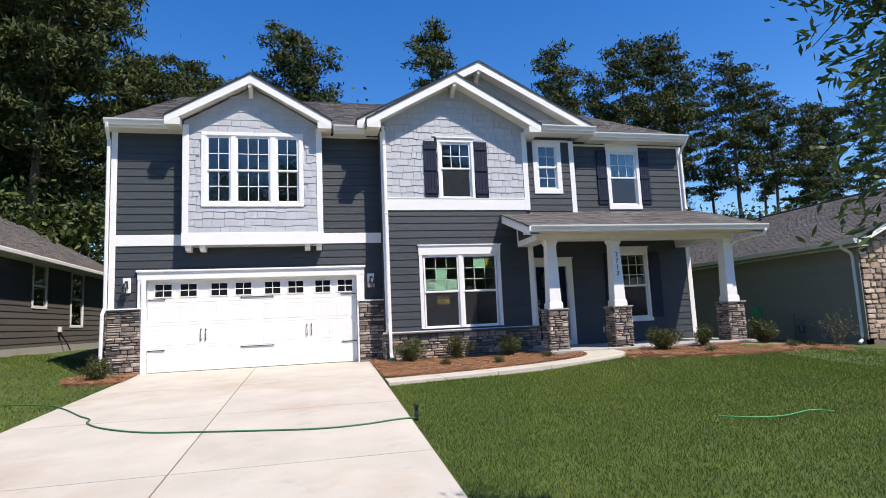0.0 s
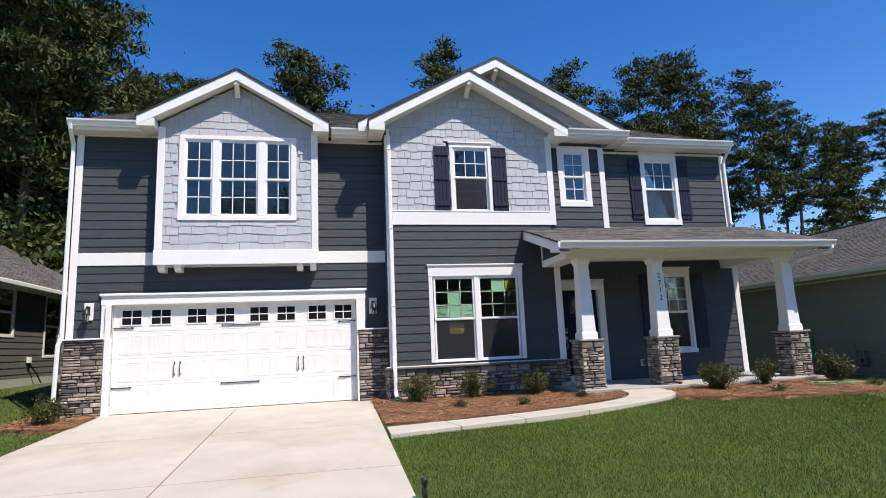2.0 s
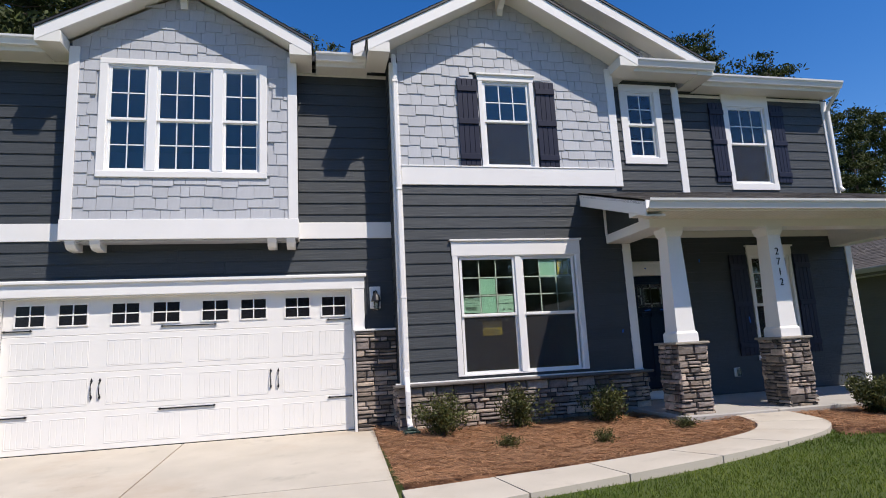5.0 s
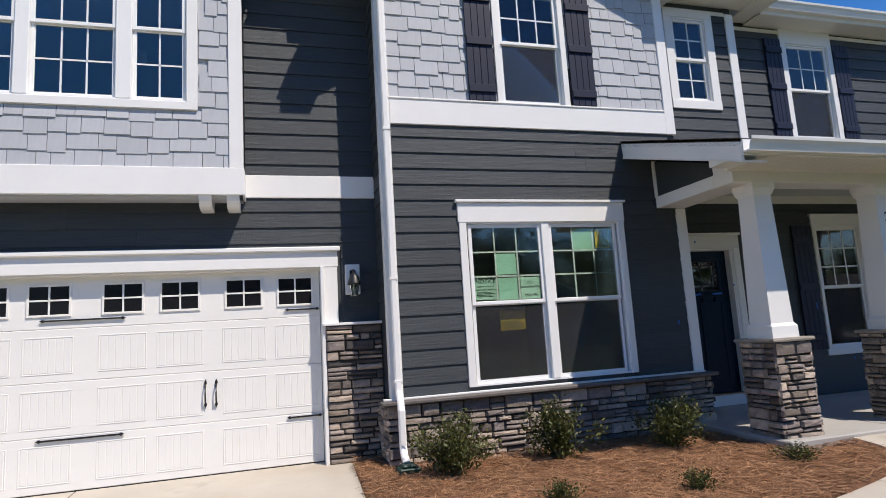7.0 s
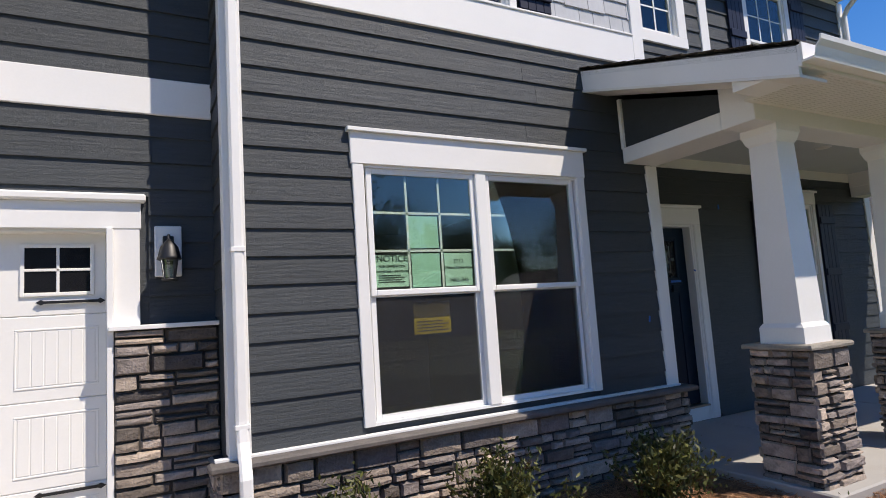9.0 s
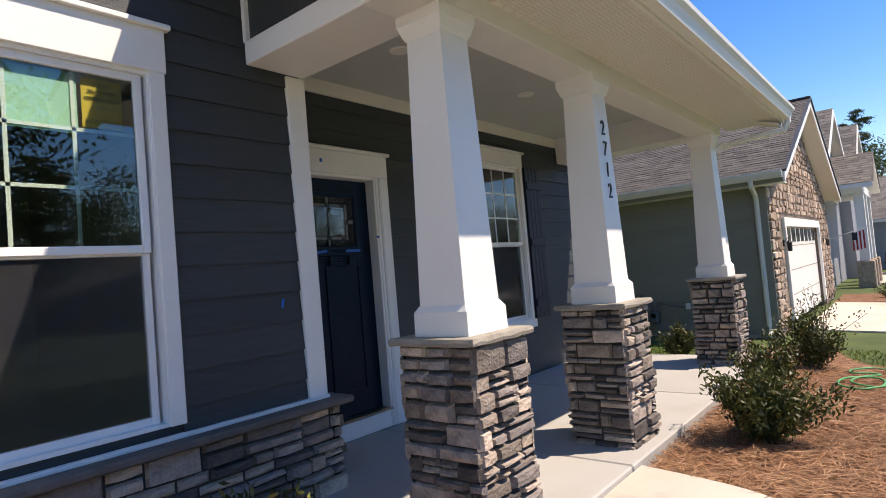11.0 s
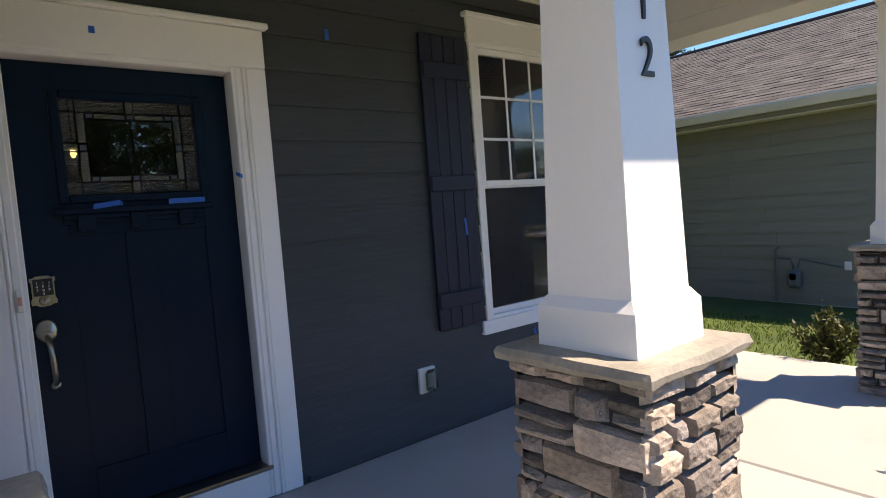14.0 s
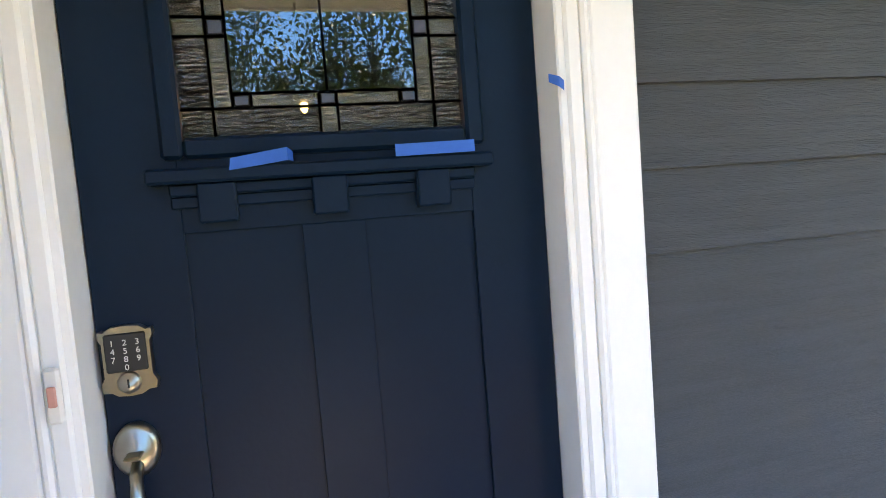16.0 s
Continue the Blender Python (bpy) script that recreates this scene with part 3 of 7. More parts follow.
# ---------------------------------------------------------------- windows
SCREEN = mat("insect screen", (0.05, 0.05, 0.055), 0.9, 0.05, 4, 60, 0.0)
nt = SCREEN.node_tree
tb, mx = nt.nodes.new("ShaderNodeBsdfTransparent"), nt.nodes.new("ShaderNodeMixShader")
mx.inputs[0].default_value = 0.24
nt.links.new(tb.outputs[0], mx.inputs[1])
nt.links.new(nt.nodes["Principled BSDF"].outputs[0], mx.inputs[2])
nt.links.new(mx.outputs[0], nt.nodes["Material Output"].inputs[0])


def pane(x0, x1, z0, z1, y, parent, material=None, name="pane"):
    ob = Build().box(x0, x1, y, y + 0.005, z0, z1).make(name, material or GLASS, parent)
    ob.visible_shadow = False
    return ob


def window(name, label, hole, y, units, rail, up, low, casing, head=0.0, sill=0.0, crown=False, screen=False, middle=0):
    """A double-hung window. units: spans of x; up, low: columns and rows of the grids; casing: width of the flat boards."""
    x0, x1, z0, z1 = hole
    w = thing(name, ((x0 + x1) / 2, y, z0), label, "window", kind="structure")
    if casing:
        slab("side_casing", x0 - casing, x0 + 0.012, y - 0.03, y + 0.02, z0 - sill * 0, z1, WHITE, w)
        slab("side_casing", x1 - 0.012, x1 + casing, y - 0.03, y + 0.02, z0 - sill * 0, z1, WHITE, w)
    if crown:
        slab("head_casing", x0 - casing - 0.01, x1 + casing + 0.01, y - 0.034, y + 0.02, z1, z1 + head - 0.03, WHITE, w)
        slab("crown", x0 - casing - 0.035, x1 + casing + 0.035, y - 0.062, y + 0.01, z1 + head - 0.03, z1 + head, WHITE, w)
    elif head:
        slab("head_casing", x0 - casing, x1 + casing, y - 0.03, y + 0.02, z1, z1 + head, WHITE, w)
    if sill:
        slab("sill", x0 - casing - (0.04 if crown else 0.0), x1 + casing + (0.04 if crown else 0.0), y - 0.036, y + 0.02, z0 - sill, z0, WHITE, w)
    jamb = Build()
    for a, c, d, e in ((x0, x0 + 0.02, z0, z1), (x1 - 0.02, x1, z0, z1), (x0 + 0.02, x1 - 0.02, z0, z0 + 0.02), (x0 + 0.02, x1 - 0.02, z1 - 0.02, z1)):
        jamb.box(a, c, y - 0.012, y + 0.15, d, e)
    jamb.make("jamb", VINYL, w)
    for k, (a, c) in enumerate(units):
        if k:
            slab("mullion", units[k - 1][1], a, y - 0.02, y + 0.1, z0 + 0.02, z1 - 0.02, VINYL, w)
        for which, d, e, off, grid in (("upper_sash", rail, z1 - 0.02, 0.004, up), ("lower_sash", z0 + 0.02, rail + 0.03, 0.030, low)):
            t = 0.042
            s = Build()
            for p, q, r, u in ((a, a + t, d, e), (c - t, c, d, e), (a + t, c - t, d, d + t), (a + t, c - t, e - t, e)):
                s.box(p, q, y + off, y + off + 0.028, r, u, 0.004)
            sash = s.make(which, VINYL, w)
            gx0, gx1, gz0, gz1 = a + t, c - t, d + t, e - t
            pane(gx0, gx1, gz0, gz1, y + off + 0.014, sash)
            if middle and k == 1:
                grid = (middle, grid[1])
            if grid:
                back = 0.0205 if name == "window_2" else 0.009
                for i in range(1, grid[0]):
                    x = gx0 + (gx1 - gx0) * i / grid[0]
                    slab("muntin", x - 0.009, x + 0.009, y + off + back, y + off + back + 0.004, gz0, gz1, VINYL, sash, 0)
                for i in range(1, grid[1]):
                    z = gz0 + (gz1 - gz0) * i / grid[1]
                    slab("muntin", gx0, gx1, y + off + back, y + off + back + 0.0035, z - 0.009, z + 0.009, VINYL, sash, 0)
            if screen and which == "lower_sash":
                Build().box(gx0, gx1, y + off - 0.006, y + off - 0.004, gz0, gz1).make("screen", SCREEN, sash)
    return w


window("window_1", "white triple window with grids in the shake-clad bay", w1, BY, [(-2.43, -1.88), (-1.75, -0.95), (-0.80, -0.265)], 5.43, (2, 2), (2, 2), 0.10, 0.085, 0.09, middle=3)
window("window_2", "white double front window with protective film and notices", w2, SY, [(2.78, 3.70), (3.80, 4.72)], 2.28, (3, 3), None, 0.072, 0.265, 0.0, crown=True, screen=True)
window("window_3", "white upper window with grid between navy shutters", w3, SY, [(3.355, 4.165)], 5.50, (3, 2), None, 0.065, 0.13, 0.0, crown=True, screen=True)
window("window_4", "small white upper window with grids", w4, MY, [(6.22, 6.775)], 5.68, (2, 2), (2, 2), 0.125, 0.125, 0.125)
window("window_5", "white upper window with grid between navy shutters", w5, PY, [(8.60, 9.445)], 5.48, (3, 2), None, 0.09, 0.26, 0.13, screen=True)
window("window_6", "white porch window with grid between navy shutters", w6, PY, [(8.66, 9.50)], 2.305, (3, 3), None, 0.05, 0.19, 0.095, crown=True, screen=True)


def shutter(x0, x1, z0, z1, y, parent_label, group):
    s = thing("shutter", ((x0 + x1) / 2, y, z0), parent_label, "shutter", group)
    n = 4
    for i in range(n):
        a = x0 + (x1 - x0) * i / n
        slab("board", a + 0.002, a + (x1 - x0) / n - 0.002, y - 0.045, y - 0.020, z0, z1, SHUTTER, s, 0.003)
    h = z1 - z0
    for z in (z0 + 0.10 * h, z0 + 0.5 * h, z0 + 0.88 * h):
        slab("batten", x0 + 0.004, x1 - 0.004, y - 0.066, y - 0.045, z - 0.048, z + 0.048, SHUTTER, s, 0.004)
    return s


for x0, x1, z0, z1, y, g in ((2.90, 3.245, 4.728, 6.24, SY, "upper window"), (4.275, 4.62, 4.728, 6.24, SY, "upper window"),
                             (8.165, 8.485, 4.70, 6.32, PY, "far upper window"), (9.56, 9.87, 4.70, 6.32, PY, "far upper window"),
                             (8.17, 8.54, 1.40, 3.27, PY, "porch window"), (9.60, 9.95, 1.40, 3.27, PY, "porch window")):
    shutter(x0, x1, z0, z1, y, "navy board-and-batten shutter beside the " + g, "shutters of the " + g)


# ---------------------------------------------------------------- roofs
PITCH = 0.46


def sloped_box(name, x0, x1, y0, z0, y1, z1, thick, material, parent=None):
    """A slab that rises along y."""
    b = Build()
    b.prism([(y0, z0), (y1, z1), (y1, z1 - thick), (y0, z0 - thick)], "x", x0, x1)
    return b.make(name, material, parent)


roof = thing("roof", (3, 20, 6.7), "grey-brown shingled main roof with crossing gables", "roof", kind="structure")
RX0, RX1, RY0, RZ0, RYR = HL - 0.05, HR + 0.04, 14.70, 6.64, 23.4
RZR = RZ0 + PITCH * (RYR - RY0)
sloped_box("roof_deck", RX0, RX1, 2 * RYR - RY0, RZ0 - 0.01, RYR, RZR - 0.01, 0.1, DARKEDGE, roof)
for k, (x0, x1, y0) in enumerate(((RX0, -2.95, RY0), (-2.95, 0.30, 15.0), (0.30, 1.75, RY0), (1.75, 7.5, 15.05), (7.5, RX1, 14.84))):
    z0 = RZ0 + PITCH * (y0 - RY0)
    sloped_box("roof_deck", x0, x1, y0, z0 - 0.01, RYR, RZR - 0.01, 0.1, DARKEDGE, roof)
    L = math.hypot(RYR - y0, RZR - z0)
    shingles("roof_shingles", (x0, y0, z0), (1, 0, 0), (0, RYR - y0, RZR - z0), lambda v: (0, x1 - x0), L, roof, 3 + k)
L = math.hypot(RYR - RY0, RZR - RZ0)
shingles("roof_shingles", (RX1, 2 * RYR - RY0, RZ0), (-1, 0, 0), (0, RY0 - RYR, RZR - RZ0), lambda v: (0, RX1 - RX0), L, roof, 4, step=0.6)
for x0, s in ((HL, 1), (HR - 0.16, 1)):
    Build().prism([(15.2, 6.5), (26.6, 6.5), (26.4, 6.8), (RYR, RZR - 0.25), (15.2, 6.8)], "x", x0, x0 + 0.16).make("gable_wall", SIDING, roof)


def gutter(parent, x0, x1, y, z):
    """A K-profile gutter along x whose back is at y and whose rim is at z."""
    prof = [(y, z), (y, z - 0.13), (y - 0.075, z - 0.13), (y - 0.085, z - 0.10), (y - 0.10, z - 0.06), (y - 0.125, z - 0.03), (y - 0.13, z), (y - 0.12, z),
            (y - 0.115, z - 0.03), (y - 0.09, z - 0.06), (y - 0.078, z - 0.115), (y - 0.01, z - 0.115), (y - 0.01, z)]
    return Build().prism(prof, "x", x0, x1).make("gutter", WHITE, parent)


def eave(parent, x0, x1, wall_y, front_y, z):
    """Soffit, fascia and gutter."""
    slab("soffit", x0, x1, front_y, wall_y + 0.02, z - 0.20, z - 0.18, CREAM, parent, 0)
    slab("fascia", x0, x1, front_y - 0.022, front_y, z - 0.20, z - 0.02, WHITE, parent, 0.003)
    gutter(parent, x0, x1, front_y - 0.024, z - 0.005)


eave(roof, HL - 0.06, -3.30, GY, 14.70, RZ0)
eave(roof, 0.62, 1.46, GY, 14.70, RZ0)
eave(roof, 6.05, 7.84, MY, 14.52, RZ0 + 0.13)
eave(roof, 7.84, RX1 - 0.02, PY, 14.84, RZ0 + 0.075)


def front_gable(xm, half, apex, pitch, yf, wall_y, back, seed, bracket=True):
    """A gable roof that runs back along y from its barge boards at yf."""
    low = apex - pitch * half
    n = math.hypot(1, pitch)
    for s in (-1, 1):
        e = xm + s * half
        b = Build()
        b.prism([(xm, apex - 0.012), (e, low - 0.012), (e, low - 0.10), (xm, apex - 0.10)], "y", yf + 0.03, back)
        b.make("roof_deck", CREAM, roof)
        # barge board and its shadow board
        b = Build()
        b.prism([(xm, apex - 0.03), (e, low - 0.03), (e, low - 0.22), (xm, apex - 0.03 - 0.19 * n)], "y", yf - 0.0, yf + 0.03)
        b.make("barge_board", WHITE, roof)
        b = Build()
        b.prism([(xm, apex + 0.004), (e + s * 0.02, low - 0.006), (e + s * 0.02, low - 0.035), (xm, apex - 0.028)], "y", yf - 0.02, back)
        b.make("drip_edge", DARKEDGE, roof)
        b = Build()
        b.prism([(xm, apex - 0.12), (e, low - 0.12), (e, low - 0.20), (xm, apex - 0.20)], "y", yf + 0.03, wall_y + 0.02)
        b.make("rake_soffit", CREAM, roof)
        # boxed return at the eave
        slab("eave_return", min(e, e - s * 0.34), max(e, e - s * 0.34), yf + 0.004, wall_y + 0.3, low - 0.235, low - 0.06, CREAM, roof, 0.004)
        along = (0, 1, 0) if s > 0 else (0, -1, 0)
        c = (e + s * 0.02, yf - 0.02, low + 0.002) if s > 0 else (e + s * 0.02, back, low + 0.002)
        shingles("roof_shingles", c, along, (-s, 0, pitch), lambda v: (0, back - yf + 0.02), half * n + 0.02, roof, seed + s)
    if bracket:
        b = Build()
        b.prism([(yf + 0.03, apex - 0.20), (wall_y - 0.0, apex - 0.20), (wall_y - 0.0, apex - 0.52), (wall_y - 0.06, apex - 0.55), (wall_y - 0.10, apex - 0.45), (yf + 0.03, apex - 0.34)],
                "x", xm - 0.05, xm + 0.05)
        b.make("gable_bracket", CREAM, roof)


front_gable(-1.385, 1.94, 7.815, 0.575, 14.38, BY, 18.4, 20)
front_gable(3.735, 2.32, 7.97, 0.56, 14.08, SY, 18.4, 30)
front_gable(4.53, 3.32, 8.525, 0.525, 14.48, MY, 19.2, 40)
# shake-clad face of the big gable behind
g3 = gable(4.53, 3.3, 8.42, 0.525)
wall_g3 = Build().prism([(1.6, 6.7), (7.3, 6.7), (7.3, g3(7.3)), (4.53, 8.36), (1.6, g3(1.6))], "y", MY + 0.012, MY + 0.12).make("wall_rear_gable", SHAKE)
tagged(wall_g3, "shake-clad face of the taller rear gable", "wall", kind="structure")
shakes(wall_g3, 4.0, 7.3, MY, 6.75, lambda x: g3(x) - 0.1, [], 12)


# ---------------------------------------------------------------- porch
porch = thing("porch_roof", (8, 13.8, 3.3), "low shingled porch roof with white beam, soffit and gutter", "porch roof", kind="structure")
PX0, PX1, PYF, PZF, PP = 4.93, 11.38, 12.58, 3.66, 0.32
PZW = PZF + PP * (PY - PYF)
sloped_box("roof_deck", PX0, PX1, PYF, PZF - 0.012, PY + 0.05, PZW, 0.05, DARKEDGE, porch)
shingles("roof_shingles", (PX0 - 0.02, PYF - 0.02, PZF + 0.004), (1, 0, 0), (0, 1, PP), lambda v: (0, PX1 - PX0 + 0.04), math.hypot(1, PP) * (PY - PYF), porch, 50)
for x in (PX0, PX1 - 0.03):
    Build().prism([(PYF, PZF - 0.02), (SY if x < 6 else PY, PZF - 0.02 + PP * ((SY if x < 6 else PY) - PYF)), (SY if x < 6 else PY, PZF - 0.20 + PP * ((SY if x < 6 else PY) - PYF)), (PYF, PZF - 0.20)],
                  "x", x, x + 0.03).make("rake_board", WHITE, porch)
    Build().prism([(PYF, PZF - 0.20), (SY if x < 6 else PY, PZF - 0.20 + PP * ((SY if x < 6 else PY) - PYF)), (SY if x < 6 else PY, PZF - 0.22 + PP * ((SY if x < 6 else PY) - PYF)), (PYF, PZF - 0.22)],
                  "x", min(x, x + 0.27 if x < 6 else x - 0.27), max(x + 0.03, x + 0.30 if x < 6 else x)).make("rake_soffit", CREAM, porch)
Build().prism([(PYF, 3.515), (PYF, PZF - 0.02), (PYF + 0.47, PZF + 0.10), (PYF + 0.47, 3.515)], "x", PX0 + 0.03, PX0 + 0.31).make("eave_return", WHITE, porch)
slab("fascia", PX0, PX1, PYF - 0.022, PYF, 3.505, PZF - 0.015, WHITE, porch, 0.003)
gutter(porch, PX0, PX1, PYF - 0.024, PZF - 0.005)
# Slots are flat strips, not cut; their shade is put into this grey.
VENTGREY = mat("shaded soffit slot", (0.60, 0.58, 0.53), 0.7, 0.05, 4, 60, 0.0)
# vented soffit in narrow panels
b, slots = Build(), Build()
x = PX0 + 0.31
while x < PX1 - 0.04:
    e = min(x + 0.1, PX1 - 0.03)
    b.box(x + 0.003, e - 0.003, PYF, 13.16, 3.522, 3.534)
    b.box(x - 0.003, x + 0.003, PYF, 13.16, 3.529, 3.54)
    y = PYF + 0.04
    while y < 13.12:
        slots.box(x + 0.02, x + 0.08, y, y + 0.006, 3.5205, 3.523)
        y += 0.028
    x += 0.1
b.make("vented_soffit", CREAM, porch)
slots.make("vent_slots", VENTGREY, porch)["kind"] = "stuff"
slab("front_beam", 5.33, 10.86, 13.15, 13.43, 3.40, 3.76, WHITE, porch, 0.006)
slab("side_beam", 5.33, 5.75, 13.43, SY - 0.032, 3.40, 3.545, WHITE, porch, 0.006)
slab("side_beam", 10.50, 10.86, 13.43, PY - 0.03, 3.40, 3.545, WHITE, porch, 0.006)
for x0, x1 in ((5.36, 5.70), (10.54, 10.83)):
    Build().prism([(13.4, 3.545), (13.4, 3.68), (PY if x0 > 6 else SY, 3.68 + PP * ((PY if x0 > 6 else SY) - 13.4)), (PY if x0 > 6 else SY, 3.54)], "x", x0, x1).make("gable_infill", SIDING, porch)
slab("beam_liner", 5.705, 5.75, 13.43, PY - 0.03, 3.545, 3.76, WHITE, porch, 0.003)
slab("beam_liner", 10.495, 10.535, 13.43, PY - 0.03, 3.545, 3.76, WHITE, porch, 0.003)
slab("corner_board", 5.33, 5.39, SY - 0.055, SY - 0.02, 3.54, 4.02, WHITE, porch, 0.003)
PCEIL = mat("pale blue-grey porch ceiling", (0.50, 0.52, 0.52), 0.6, 0.04, 2, 60, 0.05)
slab("porch_ceiling", 5.70, 10.55, 13.40, PY, 3.74, 3.77, PCEIL, porch, 0)
for x in (6.55, 8.35, 9.75):
    cl = thing("ceiling_light", (x, 14.3, 3.74), "small round recessed light in the porch ceiling", "ceiling light", "porch ceiling lights")
    Build().lathe([(0.075, 3.732), (0.085, 3.738), (0.085, 3.742)], (x, 14.3, 0)).make("trim_ring", WHITE, cl)
    Build().lathe([(0.06, 3.728), (0.06, 3.733)], (x, 14.3, 0)).make("lens", CREAM, cl)
# concrete floor in slabs
pf = thing("porch_floor", (8, 14, FLOOR), "grey concrete porch floor with joints", "porch floor", kind="structure")
for a, c in ((5.42, 6.9), (6.9, 8.95), (8.95, 11.1)):
    slab("concrete_slab", a + 0.004, c - 0.004, 12.95, PY + 0.0, 0.3, FLOOR, PORCHCON, pf, 0.012)
slab("base_board", 7.22, HR - 0.13, PY - 0.018, PY, FLOOR + 0.005, FLOOR + 0.04, SIDING, wall_p, 0.003)

CX, CY = 5.725, 13.30
column = thing("porch_column", (CX, CY, 0.6), "white tapered porch column on a stacked ledge-stone pier", "column", "porch columns")


def pier(parent, xm, ym, seed):
    h = 0.212
    core = Build().box(xm - h, xm + h, ym - h, ym + h, 0.55, 1.703).make("pier_core", MORTAR, parent, "dark mortar core of the stone pier")
    kw = dict(proud=(0.022, 0.050), course=(0.042, 0.118), length=(0.09, 0.28))
    stone_face(core, xm - h - 0.03, xm + h + 0.03, 0.56, 1.702, ym - h, "front", seed, **kw)
    stone_face(core, ym - h - 0.03, ym + h + 0.03, 0.56, 1.702, xm - h, "left", seed + 1, **kw)
    stone_face(core, ym - h - 0.03, ym + h + 0.03, 0.56, 1.702, xm + h, "right", seed + 2, **kw)
    stone_face(core, xm - h - 0.03, xm + h + 0.03, 0.56, 1.702, ym + h, "back", seed + 3, **kw)
    return core


def cap_stone(parent, xm, ym, z0, z1, half, seed):
    """A slab with a rough broken edge."""
    rng = random.Random(seed)
    ring = []
    n = 9
    for sx, sy, dx, dy in ((-1, -1, 1, 0), (1, -1, 0, 1), (1, 1, -1, 0), (-1, 1, 0, -1)):
        for i in range(n):
            t = 2 * half * i / n
            ring.append((xm + sx * half + dx * t + (rng.uniform(-0.004, 0.004)), ym + sy * half + dy * t + rng.uniform(-0.004, 0.004)))
    m = len(ring)
    v = [(x, y, z0 + rng.uniform(0, 0.006)) for x, y in ring]
    v += [(xm + (x - xm) * 1.015, ym + (y - ym) * 1.015, (z0 + z1) / 2 + rng.uniform(-0.006, 0.006)) for x, y in ring]
    v += [(xm + (x - xm) * 0.985, ym + (y - ym) * 0.985, z1) for x, y in ring]
    f = [(k * m + i, k * m + (i + 1) % m, (k + 1) * m + (i + 1) % m, (k + 1) * m + i) for k in (0, 1) for i in range(m)]
    f += [tuple(range(2 * m, 3 * m)), tuple(reversed(range(m)))]
    return Build().raw(v, f).make("cap_stone", CAPSTONE, parent, "rough-edged buff flagstone cap")


def shaft(parent, xm, ym):
    def frustum(b, h0, z0, h1, z1):
        v = [(xm + sx * h, ym + sy * h, z) for h, z in ((h0, z0), (h1, z1)) for sx, sy in ((-1, -1), (1, -1), (1, 1), (-1, 1))]
        b.raw(v, [(0, 3, 2, 1), (4, 5, 6, 7)] + [(i, (i + 1) % 4, 4 + (i + 1) % 4, 4 + i) for i in range(4)])
        return b
    frustum(Build(), 0.146, 1.88, 0.112, 3.30).make("shaft", WHITE, parent)
    b = frustum(Build(), 0.172, 1.735, 0.170, 1.855)
    frustum(b, 0.170, 1.855, 0.158, 1.872)
    frustum(b, 0.158, 1.872, 0.149, 1.886)
    b.make("base_trim", WHITE, parent)
    b = frustum(Build(), 0.116, 3.27, 0.128, 3.29)
    frustum(b, 0.128, 3.29, 0.146, 3.345)
    frustum(b, 0.149, 3.345, 0.149, 3.403)
    b.make("capital", WHITE, parent)


pier(column, CX, CY, 100)
cap_stone(column, CX, CY, 1.695, 1.735, 0.268, 5)
shaft(column, CX, CY)
for k, (x, y) in enumerate(((7.43, CY - 0.02), (10.69, CY + 0.02))):
    c2 = copy_thing(column, move(x, y, 0.6, 180 * k + 90 * (1 - k)))

# stone below the front window and beside the garage door
plinth = Build().box(1.74, 5.80, SY - 0.06, SY + 0.01, 0.4, 1.27).make("stone_plinth", MORTAR)
tagged(plinth, "low wall of stacked grey ledge stone below the window", "stone wall", kind="structure")
stone_face(plinth, 1.72, 5.82, 0.55, 1.27, SY - 0.06, "front", 200)
stone_face(plinth, SY - 0.08, GY, 0.55, 1.27, 1.74, "left", 201)
stone_face(plinth, SY - 0.08, PY, 0.55, 1.27, 5.80, "right", 202)
Build().box(1.74, 1.81, SY - 0.06, GY, 0.4, 1.27).make("mortar_return", MORTAR, plinth)
Build().box(5.74, 5.80, SY - 0.06, PY, 0.4, 1.27).make("mortar_return", MORTAR, plinth)
slab("stone_ledge", 1.66, 5.88, SY - 0.155, SY, 1.27, 1.315, LEDGE, plinth, 0.012)
slab("stone_ledge", 5.75, 5.88, SY, PY, 1.27, 1.315, LEDGE, plinth, 0.012)
slab("ledge_flashing", 1.70, 5.765, SY - 0.05, SY, 1.315, 1.335, WHITE, plinth, 0.003)
for x0, x1, seed, z1, nm in ((1.16, 1.80, 210, 2.15, "r"), (HL, -3.90, 220, 2.145, "l")):
    s = Build().box(x0, x1, GY - 0.07, GY + 0.01, 0.4, z1).make("stone_veneer", MORTAR)
    tagged(s, "stacked grey ledge stone veneer beside the garage door", "stone wall", kind="structure")
    stone_face(s, x0 - 0.0, x1, 0.5, z1, GY - 0.07, "front", seed)
    if nm == "l":
        stone_face(s, GY - 0.08, GY + 0.3, 0.5, z1, x0, "left", seed + 1)
    slab("flashing", x0 - 0.03, x1, GY - 0.13, GY, z1, z1 + 0.03, WHITE, s, 0.004)


